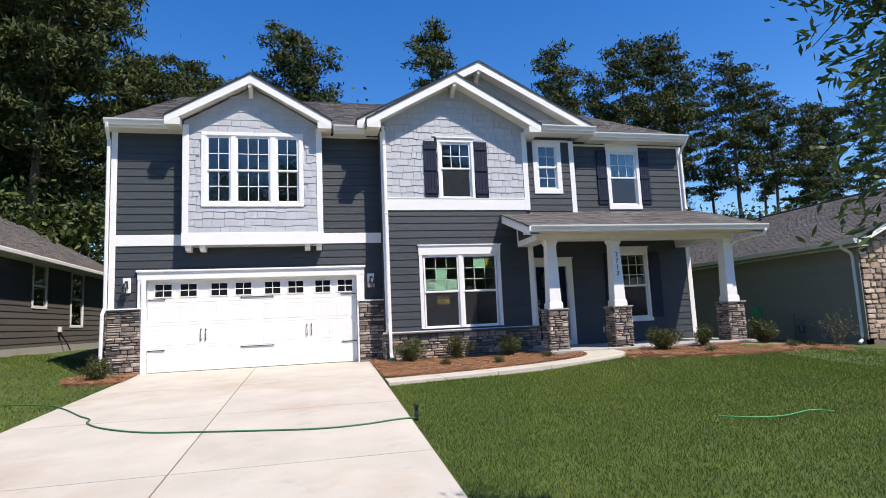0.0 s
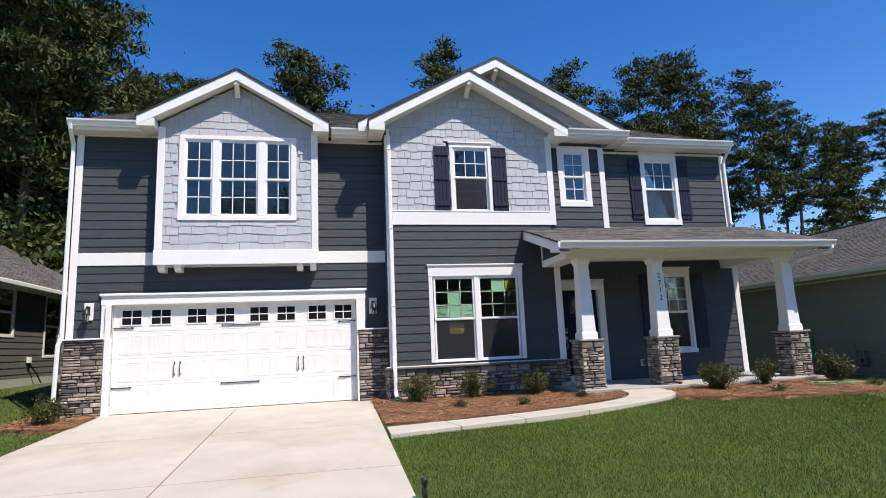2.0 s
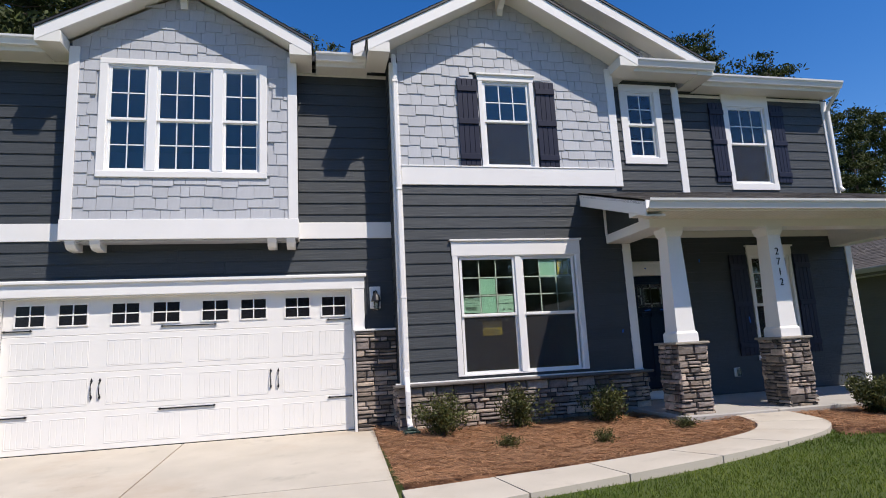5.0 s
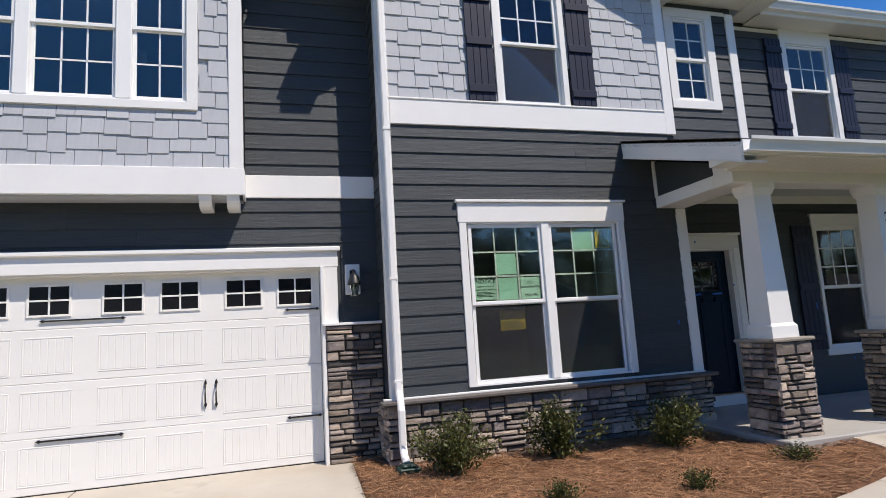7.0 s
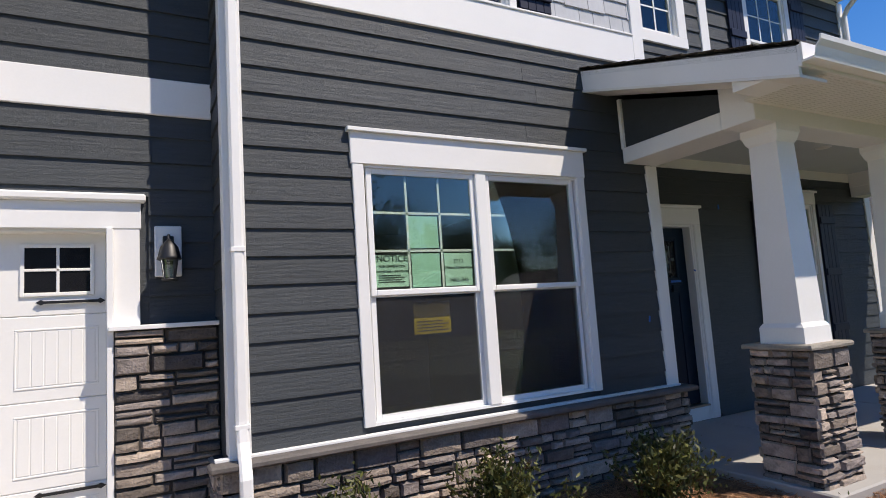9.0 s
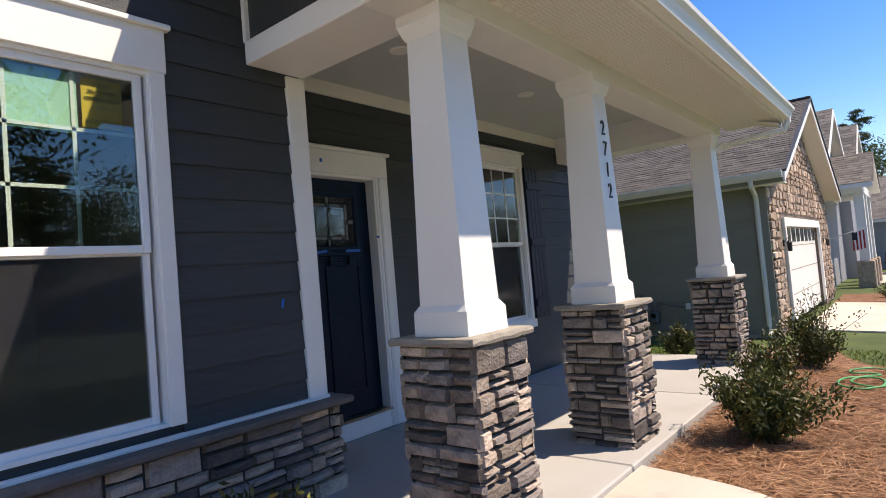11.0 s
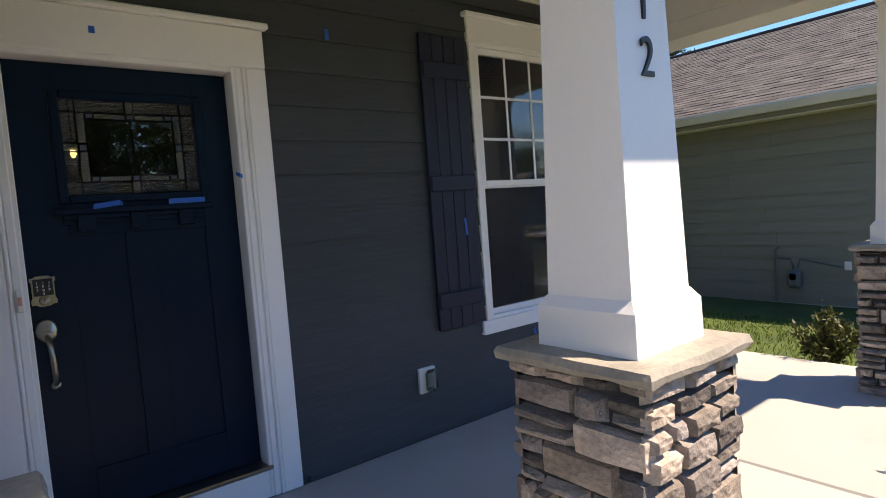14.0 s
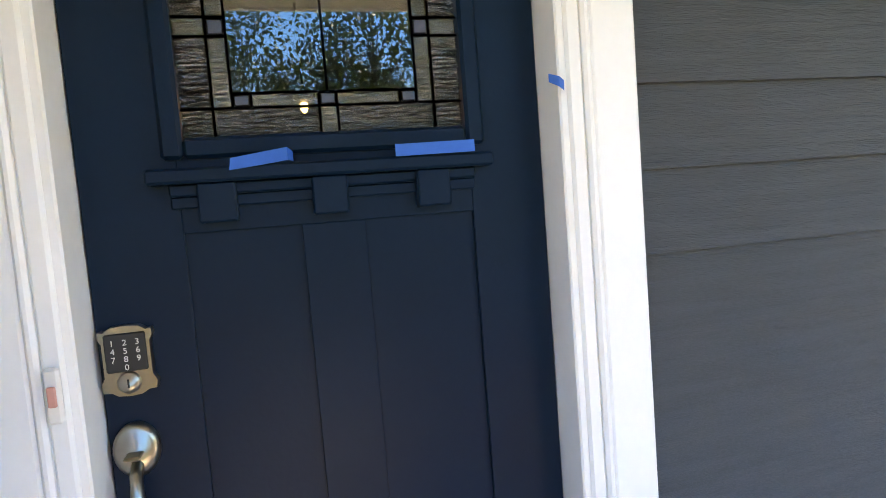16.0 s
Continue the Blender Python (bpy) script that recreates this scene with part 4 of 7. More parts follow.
# ---------------------------------------------------------------- garage door
gd = thing("garage_door", (-1.31, 15.120, 0.69), "closed white carriage-style garage door with small windows and black straps", "garage door")
GX = -3.80
GDOOR = mat("white embossed steel door", (0.80, 0.785, 0.75), 0.4, 0.03, 1.5, 60, 0.08)
for k in range(4):
    z0 = 0.655 + 0.541 * k
    sec = slab("section", GX + 0.005, 1.115, 15.120, 15.165, z0 + 0.001, z0 + 0.5400, GDOOR, gd, 0.006)
    for i in range(8):
        xm = (-3.17, -1.91, -0.66, 0.560)[i // 2] + (-0.28 if i % 2 == 0 else 0.28)
        if k < 3:
            b = Build()
            hw, zb, zt = 0.23, z0 + 0.08, z0 + 0.46
            for u0, u1, a, c in ((xm - hw, xm + hw, zb, zb + 0.012), (xm - hw, xm + hw, zt - 0.012, zt), (xm - hw, xm - hw + 0.012, zb + 0.012, zt - 0.012), (xm + hw - 0.012, xm + hw, zb + 0.012, zt - 0.012)):
                b.box(u0, u1, 15.1155, 15.121, a, c, 0.004)
            for j in range(6):
                u = xm - hw + 0.018 + (2 * hw - 0.036) * j / 6
                b.box(u + 0.003, u + (2 * hw - 0.036) / 6 - 0.003, 15.117, 15.121, zb + 0.018, zt - 0.018, 0.003)
            b.make("embossed_panel", GDOOR, sec)
        else:
            w0, w1, a, c = xm - 0.185, xm + 0.185, z0 + 0.145, z0 + 0.445
            win = Build()
            for u0, u1, p, q in ((w0 - 0.02, w0 + 0.004, a - 0.02, c + 0.02), (w1 - 0.004, w1 + 0.02, a - 0.02, c + 0.02), (w0 + 0.004, w1 - 0.004, a - 0.02, a + 0.004), (w0 + 0.004, w1 - 0.004, c - 0.004, c + 0.02),
                                  (xm - 0.009, xm + 0.009, a, c), (w0, w1, (a + c) / 2 - 0.009, (a + c) / 2 + 0.009)):
                win.box(u0, u1, 15.106, 15.122, p, q, 0.003)
            wf = win.make("door_window", GDOOR, sec, "white window insert with crossed bars")
            # near-black sheet; the garage's dark inside is painted, not built
            slab("pane", w0, w1, 15.114, 15.119, a, c, PANELDARK, wf, 0, "near-black pane with the unlit inside painted in")


def strap(x0, x1, z):
    b = Build()
    s = 0.018
    b.prism([(x0, z), (x0 + 0.03, z + s), (x0 + 0.045, z + s * 0.5), (x1 - 0.045, z + s * 0.5), (x1 - 0.03, z + s), (x1, z), (x1 - 0.03, z - s), (x1 - 0.045, z - s * 0.5), (x0 + 0.045, z - s * 0.5), (x0 + 0.03, z - s)], "y", 15.098, 15.110)
    b.make("strap_hinge", BLACK, gd, "black spear-ended strap hinge")


for z in (2.362, 1.165):
    strap(-1.71, -0.91, z)
    strap(GX + 0.01, GX + 0.40, z)
    strap(0.72, 1.11, z)
for xm in (-2.55, -0.07):
    for s in (-1, 1):
        x = xm + s * 0.055
        b = Build()
        b.tube([(x, 15.108, 1.40), (x, 15.075, 1.42), (x, 15.068, 1.50), (x, 15.075, 1.58), (x, 15.108, 1.60)], 0.009, 6)
        for z in (1.385, 1.615):
            b.prism([(x, z - 0.04), (x + 0.016, z), (x, z + 0.04), (x - 0.016, z)], "y", 15.100, 15.112)
        b.make("pull_handle", BLACK, gd, "black pull handle")
slab("bottom_seal", GX + 0.005, 1.115, 15.125, 15.160, 0.625, 0.657, BLACK, gd, 0.004)
gtrim = thing("garage_door_trim", (-1.31, GY, 0.7), "white boards framing the garage opening", "door trim", kind="structure")
slab("head_board", -4.0, 1.325, GY - 0.035, GY + 0.02, 2.83, 3.01, WHITE, gtrim)
slab("head_crown", -4.03, 1.355, GY - 0.075, GY + 0.01, 3.01, 3.065, WHITE, gtrim, 0.012)
slab("side_board", 1.12, 1.315, GY - 0.03, GY + 0.02, 2.18, 2.83, WHITE, gtrim)
slab("side_board", -3.99, -3.80, GY - 0.03, GY + 0.02, 2.175, 2.83, WHITE, gtrim)
slab("jamb", 1.12, 1.16, GY - 0.075, 15.14, 0.63, 2.83, WHITE, gtrim)
slab("jamb", -3.90, -3.80, GY - 0.075, 15.14, 0.63, 2.83, WHITE, gtrim)
slab("head_jamb", -3.80, 1.12, GY - 0.01, 15.14, 2.81, 2.832, CREAM, gtrim)


def wall_lamp(x, z):
    """A black lantern hanging from an arm on a white mounting block."""
    l = thing("wall_lantern", (x, GY, z), "black outdoor wall lantern on a white mounting block", "wall lamp", "lanterns beside the garage")
    slab("mounting_block", x - 0.085, x + 0.085, GY - 0.045, GY, z - 0.02, z + 0.33, WHITE, l, 0.006)
    b = Build().box(x - 0.035, x + 0.035, GY - 0.062, GY - 0.045, z + 0.06, z + 0.26, 0.01)
    b.tube([(x, GY - 0.06, z + 0.20), (x, GY - 0.10, z + 0.26), (x, GY - 0.15, z + 0.25), (x, GY - 0.16, z + 0.21)], 0.009, 8)
    b.make("arm", BLACK, l)
    Build().lathe([(0.012, 0.22), (0.03, 0.20), (0.055, 0.17), (0.072, 0.10), (0.078, 0.085), (0.07, 0.08)], (x, GY - 0.16, z)).make("hood", BLACK, l, smooth=True)
    b = Build()
    for k in range(4):
        t = math.pi / 4 + k * math.pi / 2
        b.tube([(x + 0.062 * math.cos(t), GY - 0.16 + 0.062 * math.sin(t), z + 0.09), (x + 0.042 * math.cos(t), GY - 0.16 + 0.042 * math.sin(t), z - 0.05)], 0.005, 6)
    b.lathe([(0.046, -0.06), (0.05, -0.05), (0.046, -0.045)], (x, GY - 0.16, z))
    b.make("cage", BLACK, l)
    g = Build().lathe([(0.056, 0.085), (0.038, -0.045)], (x, GY - 0.16, z)).make("glass", CLEAR, l, "seeded clear glass")
    g.visible_shadow = False


wall_lamp(1.49, 2.52)
wall_lamp(-4.22, 2.555)


# ---------------------------------------------------------------- downspouts
def spout(name, pts, label, w=0.037, d=0.03):
    """A rectangular pipe along the points."""
    b = Build()
    rings = []
    P = [Vector(p) for p in pts]
    for i, p in enumerate(P):
        t = (P[min(i + 1, len(P) - 1)] - P[max(i - 1, 0)]).normalized()
        side = Vector((1, 0, 0)) if abs(t.x) < 0.7 else Vector((0, 0, 1)).cross(t).normalized()
        up = t.cross(side).normalized()
        rings += [p + side * w * a + up * d * c for a, c in ((-1, -0.6), (-0.6, -1), (0.6, -1), (1, -0.6), (1, 0.6), (0.6, 1), (-0.6, 1), (-1, 0.6))]
    n = 8
    f = [(i * n + k, i * n + (k + 1) % n, (i + 1) * n + (k + 1) % n, (i + 1) * n + k) for i in range(len(P) - 1) for k in range(n)]
    b.raw(rings, f + [tuple(range(n))[::-1], tuple(range((len(P) - 1) * n, len(P) * n))])
    ob = tagged(b.make(name, WHITE), label, "downspout")
    return ob


ds = spout("downspout", [(1.86, 14.50, 6.60), (1.86, 14.46, 6.50), (1.86, 14.435, 6.38), (1.86, 14.43, 1.55), (1.86, 14.415, 1.42), (1.86, 14.36, 1.30), (1.86, 14.33, 1.22), (1.86, 14.33, 0.86), (1.86, 14.29, 0.78), (1.86, 14.18, 0.72)],
           "white rectangular downspout at the block's corner")
for z in (6.1, 4.3, 2.6, 1.5):
    slab("strap", 1.815, 1.905, 14.395, 14.47, z, z + 0.03, WHITE, ds, 0.003)
ds = spout("downspout", [(HL + 0.0, 14.60, 6.54), (HL + 0.0, 14.62, 6.44), (HL - 0.02, 14.80, 6.26), (HL - 0.02, 14.875, 6.17), (HL - 0.02, 14.875, 2.2), (HL - 0.05, 14.80, 2.05), (HL - 0.07, 14.80, 0.8), (HL - 0.08, 14.7, 0.74)],
           "white downspout at the garage corner")
ds = spout("downspout", [(HR - 0.02, 14.76, 6.66), (HR - 0.02, 14.84, 6.52), (HR - 0.02, 15.06, 6.34), (HR - 0.02, 15.12, 6.24), (HR - 0.02, 15.12, 4.62), (HR - 0.02, 15.06, 4.53)],
           "white downspout ending above the porch roof")
ds = spout("downspout", [(11.29, 12.50, 3.58), (11.29, 12.50, 3.48), (11.27, 12.54, 3.40), (11.15, 12.86, 3.35), (10.95, 13.19, 3.28), (10.90, 13.26, 3.22), (10.88, 13.30, 3.12), (10.88, 13.33, 1.74)],
           "white porch downspout running back to the column")
DRAIN = mat("dark green plastic", (0.01, 0.045, 0.035), 0.5, 0.1, 6, 60, 0.1)
dr = Build().box(1.75, 1.98, 14.02, 14.24, 0.63, 0.70, 0.02).box(1.79, 1.93, 14.05, 14.20, 0.70, 0.73, 0.012)
for k in range(5):
    dr.box(1.765, 1.965, 14.015, 14.03, 0.635 + 0.012 * k, 0.641 + 0.012 * k)
tagged(dr.make("drain_box", DRAIN), "dark green plastic drain box below the downspout", "drain")


# ---------------------------------------------------------------- front door
fd = thing("door_1", (6.537, 15.26, 0.9), "closed navy craftsman front door with leaded glass", "door", kind="structure")
DY = 15.26
X0, X1, Z0, Z1 = 6.082, 6.997, 0.915, 2.928
body = Build()
for u0, u1, a, c in ((X0, 6.252, Z0, Z1), (6.832, X1, Z0, Z1), (6.252, 6.832, 2.79, Z1), (6.252, 6.832, 2.175, 2.335), (6.252, 6.832, Z0, 1.12), (6.472, 6.599, 1.12, 2.175)):
    body.box(u0, u1, DY, DY + 0.045, a, c, 0.0015)
slabd = body.make("slab", NAVY, fd)
for u0, u1 in ((6.252, 6.472), (6.599, 6.832)):
    slab("recessed_panel", u0 - 0.002, u1 + 0.002, DY + 0.010, DY + 0.04, 1.118, 2.177, NAVY, fd, 0)
b = Build()
for u0, u1, a, c in ((6.228, 6.268, 2.315, 2.815), (6.825, 6.865, 2.315, 2.815), (6.268, 6.825, 2.315, 2.355), (6.268, 6.825, 2.775, 2.815)):
    b.box(u0, u1, DY - 0.014, DY + 0.02, a, c, 0.007)
b.make("glass_frame", NAVY, fd)
shelf = Build().box(6.202, 6.872, DY - 0.045, DY + 0.002, 2.268, 2.296, 0.005).box(6.237, 6.837, DY - 0.022, DY + 0.002, 2.245, 2.268, 0.004).box(6.237, 6.837, DY - 0.012, DY + 0.002, 2.222, 2.245, 0.003)
shelf.make("dentil_shelf", NAVY, fd)
for x in (6.292, 6.502, 6.712):
    slab("dentil", x - 0.005, x + 0.065, DY - 0.036, DY + 0.001, 2.192, 2.268, NAVY, fd, 0.004)
# leaded glass: clear centre, textured border, small squares
GX0, GX1, GZ0, GZ1 = 6.265, 6.828, 2.352, 2.778
lead = thing("leaded_glass", (6.547, DY, 2.352), "", "")
lead.parent, lead.location = fd, Vector((6.547, DY, 2.352)) - origin(fd)
FROST = glass_mat("frosted bevel glass", 0.6, 2.0, 0.28, 0.35)
bx, bz, sx, sz = 0.062, 0.058, 0.036, 0.028
ix0, ix1, iz0, iz1 = GX0 + bx, GX1 - bx, GZ0 + bz, GZ1 - bz
cx, cz, q = (ix0 + ix1) / 2, (iz0 + iz1) / 2, 0.018
pieces = []
for x0, x1 in ((GX0, ix0), (ix1, GX1)):
    pieces += [(x0, x1, GZ0, iz0, WAVY), (x0, x1, iz0, cz - q, WAVY), (x0, x1, cz - q, cz + q, FROST), (x0, x1, cz + q, iz1, WAVY), (x0, x1, iz1, GZ1, WAVY)]
for z0, z1 in ((GZ0, iz0), (iz1, GZ1)):
    pieces += [(ix0, cx - q, z0, z1, WAVY), (cx - q, cx + q, z0, z1, FROST), (cx + q, ix1, z0, z1, WAVY)]
jewels = []
for x0, x1 in ((ix0, ix0 + sx), (ix1 - sx, ix1)):
    pieces += [(x0, x1, iz0, cz - q, FROST), (x0, x1, cz + q, iz1, FROST)]
    jewels.append((x0, x1, cz - q, cz + q))
for z0, z1 in ((iz0, iz0 + sz), (iz1 - sz, iz1)):
    pieces += [(ix0 + sx + 2 * q, cx - q, z0, z1, FROST), (cx + q, ix1 - sx - 2 * q, z0, z1, FROST)]
    jewels += [(ix0 + sx, ix0 + sx + 2 * q, z0, z1), (cx - q, cx + q, z0, z1), (ix1 - sx - 2 * q, ix1 - sx, z0, z1)]
pieces += [(ix0 + sx, cx, iz0 + sz, iz1 - sz, CLEAR), (cx, ix1 - sx, iz0 + sz, iz1 - sz, CLEAR)]
came = Build()
for u0, u1, a, c, m in pieces + [(*p, None) for p in jewels]:
    if m:
        ob = Build().box(u0 + 0.001, u1 - 0.001, DY + 0.012, DY + 0.018, a + 0.001, c - 0.001).make("glass_piece", m, lead)
        ob.visible_shadow = False
    w = 0.0022
    for p, r, t, u in ((u0 - w, u0 + w, a, c), (u1 - w, u1 + w, a, c), (u0 + w, u1 - w, a - w, a + w), (u0 + w, u1 - w, c - w, c + w)):
        came.box(p, r, DY + 0.0085, DY + 0.0195, t, u)
came.make("lead_came", LEAD, lead)
for u0, u1, a, c in jewels:
    slab("dark_jewel", u0 + 0.003, u1 - 0.003, DY + 0.009, DY + 0.018, a + 0.003, c - 0.003, LEAD, lead, 0.003)
# frame, casing, threshold
dc = thing("door_casing", (6.537, PY, 0.74), "white wooden casing with crowned head round the front door", "door casing", kind="structure")
slab("jamb", X0 - 0.035, X0 - 0.003, PY - 0.02, DY + 0.06, 0.76, 2.965, WHITE, dc)
slab("jamb", X1 + 0.003, X1 + 0.035, PY - 0.02, DY + 0.06, 0.76, 2.965, WHITE, dc)
slab("head_jamb", X0 - 0.003, X1 + 0.003, PY - 0.02, DY + 0.06, 2.93, 2.965, WHITE, dc)
for s, xa in ((-1, X0 - 0.02), (1, X1 + 0.02)):
    for o, w, d in ((0.0, 0.035, 0.028), (0.035, 0.018, 0.036), (0.053, 0.105, 0.032)):
        lo, hi = sorted((xa + s * o, xa + s * (o + w)))
        slab("side_casing", lo, hi, PY - d, PY + 0.01, 0.745, 2.955, WHITE, dc, 0.006)
slab("side_casing", 5.772, X0 - 0.02 - 0.158, PY - 0.026, PY + 0.01, 0.745, 3.15, WHITE, dc, 0.004)
slab("head_casing", X0 - 0.178, X1 + 0.178, PY - 0.034, PY + 0.01, 2.955, 3.15, WHITE, dc, 0.005)
slab("head_crown", X0 - 0.195, X1 + 0.205, PY - 0.062, PY + 0.01, 3.15, 3.183, WHITE, dc, 0.008)
slab("sill_board", X0 - 0.03, X1 + 0.03, PY - 0.015, DY + 0.02, 0.742, 0.89, WHITE, dc, 0.006)
slab("threshold", X0 - 0.03, X1 + 0.03, PY - 0.03, DY + 0.05, 0.89, 0.912, NICKEL, dc, 0.006)
# lock with keypad
lk = thing("keypad_lock", (6.135, DY, 1.89), "satin nickel keypad deadbolt", "lock")
b = Build()
half = [(0.0, 2.016), (0.022, 2.014), (0.032, 2.006), (0.040, 2.008), (0.041, 1.995), (0.036, 1.985), (0.036, 1.922), (0.042, 1.908), (0.040, 1.894), (0.028, 1.893), (0.018, 1.886), (0.0, 1.884)]
b.prism([(6.135 + 1.13 * u, z) for u, z in half] + [(6.135 - 1.13 * u, z) for u, z in half[-2:0:-1]], "y", DY - 0.022, DY)
b.make("plate", NICKEL, lk)
slab("keypad", 6.0995, 6.1705, DY - 0.027, DY - 0.021, 1.931, 2.003, BLACK, lk, 0.003, "black rubber keypad")
Build().lathe([(0.021, -0.022), (0.021, 0.024), (0.017, 0.030), (0.0, 0.031)], (6.135, DY, 1.910), "y", 20).make("cylinder", NICKEL, lk, smooth=True)
slab("keyhole", 6.1335, 6.1365, DY - 0.0325, DY - 0.030, 1.902, 1.918, BLACK, lk, 0)
hs = thing("door_handle", (6.135, DY, 1.6520), "satin nickel entry handle with thumb latch and curved grip", "door handle")
rose = Build().lathe([(0.041, 0.0), (0.041, 0.012), (0.033, 0.02), (0.0, 0.023)], (6.13, DY, 1.7770), "y", 28)
rose.v = [(p[0], p[1], 1.7770 + 1.27 * (p[2] - 1.7770)) for p in rose.v]
rose.make("rose", NICKEL, hs, smooth=True)
b = Build().tube([(6.13, DY - 0.015, 1.7520), (6.132, DY - 0.04, 1.7370), (6.135, DY - 0.058, 1.7020), (6.138, DY - 0.062, 1.6420), (6.14, DY - 0.055, 1.5820), (6.142, DY - 0.035, 1.5520), (6.142, DY - 0.01, 1.5420)], 0.012, 10)
b.make("grip", NICKEL, hs, smooth=True)
Build().lathe([(0.022, 0.0), (0.022, 0.012), (0.016, 0.02), (0.0, 0.022)], (6.142, DY, 1.5370), "y", 16).make("lower_rose", NICKEL, hs, smooth=True)
slab("thumb_latch", 6.115, 6.145, DY - 0.055, DY - 0.018, 1.7700, 1.7780, NICKEL, hs, 0.003)
BELL = mat("white plastic", (0.75, 0.72, 0.68), 0.35, 0.03, 4, 60, 0.02)
GLOW = mat("pink bell button", (0.65, 0.30, 0.24), 0.4, 0.05, 4, 60, 0.0)
bell = thing("doorbell", (6.022, PY - 0.036, 1.72), "small white doorbell with a pink button", "doorbell")
slab("plate", 6.033, 6.059, PY - 0.046, PY - 0.034, 1.88, 1.975, BELL, bell, 0.005)
slab("button", 6.039, 6.053, PY - 0.050, PY - 0.045, 1.91, 1.945, GLOW, bell, 0.004)
# outlet with clear cover
ot = thing("outdoor_outlet", (8.04, PY, 1.04), "outdoor outlet with a clear bubble cover", "outlet")
slab("backplate", 7.985, 8.11, PY - 0.035, PY - 0.01, 1.035, 1.195, BELL, ot, 0.005)
BUBBLE = glass_mat("clear plastic", 0.7, 1.6, 0.1)
slab("cover", 8.015, 8.11, PY - 0.085, PY - 0.035, 1.045, 1.185, BUBBLE, ot, 0.02)
slab("socket", 8.035, 8.09, PY - 0.05, PY - 0.034, 1.07, 1.16, mat("grey socket", (0.3, 0.3, 0.3), 0.5), ot, 0.004)
# blue painter's tape
TAPE = mat("blue painter's tape", (0.004, 0.11, 0.46), 0.6, 0.08, 20, 90, 0.1)


def tape(pts, label):
    """A strip that follows its centre points, each with its half width."""
    v, f = [], []
    for x, y, z, hx, hz in pts:
        v += [(x - hx, y, z - hz), (x + hx, y, z + hz), (x - hx, y + 0.0015, z - hz), (x + hx, y + 0.0015, z + hz)]
    for i in range(len(pts) - 1):
        a, c = 4 * i, 4 * i + 4
        f += [(a, c, c + 1, a + 1), (a + 2, a + 3, c + 3, c + 2), (a, a + 2, c + 2, c), (a + 1, c + 1, c + 3, a + 3)]
    tagged(Build().raw(v, f).make("tape", TAPE), label, "tape", "bits of tape")


tape([(6.352, DY - 0.047, 2.298, 0.002, 0.011), (6.407, DY - 0.049, 2.305, 0.001, 0.012), (6.457, DY - 0.05, 2.312, 0, 0.012), (6.467, DY - 0.062, 2.305, 0, 0.009)], "curling strip of blue tape on the door shelf")
tape([(6.665, DY - 0.047, 2.307, 0, 0.012), (6.83, DY - 0.047, 2.309, 0, 0.012)], "strip of blue tape on the door shelf")
tape([(8.447, PY - 0.048, 1.995, 0.009, 0.0), (8.438, PY - 0.048, 2.105, 0.009, 0)], "strip of blue tape on the navy shutter")
tape([(6.970, PY - 0.04, 2.425, 0, 0.008), (6.985, PY - 0.055, 2.415, 0, 0.010), (7.002, PY - 0.04, 2.41, 0, 0.010)], "curl of blue tape on the door jamb")
tape([(5.470, SY - 0.024, 1.92, 0.010, 0), (5.480, SY - 0.024, 1.975, 0.010, 0)], "bit of blue tape on the dark siding")
tape([(7.55, PY - 0.024, 3.15, 0.012, 0), (7.55, PY - 0.024, 3.21, 0.012, 0)], "bit of blue tape on the dark siding")
tape([(9.06, PY - 0.024, 1.21, 0.010, 0), (9.05, PY - 0.024, 1.26, 0.010, 0)], "bit of blue tape below the window")
tape([(6.41, PY - 0.037, 3.04, 0.012, 0), (6.41, PY - 0.037, 3.07, 0.012, 0)], "dark bit of tape on the door head")


# ---------------------------------------------------------------- writing
INK = mat("black lettering", (0.010, 0.010, 0.012), 0.5, 0.1, 6, 60, 0.0)


def letters(text, size, m, material, name="lettering", parent=None, depth=0.0008):
    cu = bpy.data.curves.new(name, "FONT")
    cu.body, cu.size, cu.extrude, cu.align_x = text, size, depth, "CENTER"
    tmp = new(name, cu)
    bpy.context.view_layer.update()
    me = bpy.data.meshes.new_from_object(tmp.evaluated_get(bpy.context.evaluated_depsgraph_get()))
    bpy.data.objects.remove(tmp)
    me.materials.clear()
    me.materials.append(material)
    ob = new(name, me)
    if parent:
        m = Matrix.Translation(-origin(parent)) @ m
    ob.parent = parent
    ob.matrix_basis = m
    return ob


for k, (ch, x, z) in enumerate([(c, 6.1135 + 0.0215 * (i % 3), 1.985 - 0.0155 * (i // 3)) for i, c in enumerate("123456789")] + [("0", 6.135, 1.9385)]):
    letters(ch, 0.0155, pose(x, DY - 0.0275, z - 0.004, 90, 0, 0), BELL, "key_digit", lk, 0.0003)
for k, ch in enumerate("2712"):
    z = 3.055 - 0.157 * k
    face = CY - 0.02 - (0.146 + (0.112 - 0.146) * (z - 1.88) / 1.42)
    d = letters(ch, 0.155, pose(7.435, face - 0.004, z - 0.09, 91.4, 0, 0), INK, "house_number", depth=0.004)
    d.scale = (0.9, 1, 1)
    tagged(d, "black house number digit on the white column", "house number", "house number digits")

GREENFILM = mat("pale green protective film", (0.42, 0.68, 0.55), 0.6, 0.08, 5, 60, 0.1)
PAPER = mat("pale green notice paper", (0.52, 0.72, 0.61), 0.7, 0.05, 5, 60, 0.05)
YELLOW = mat("yellow caution label", (0.75, 0.50, 0.05), 0.6, 0.05, 5, 60, 0.02)
YI = SY + 0.0305


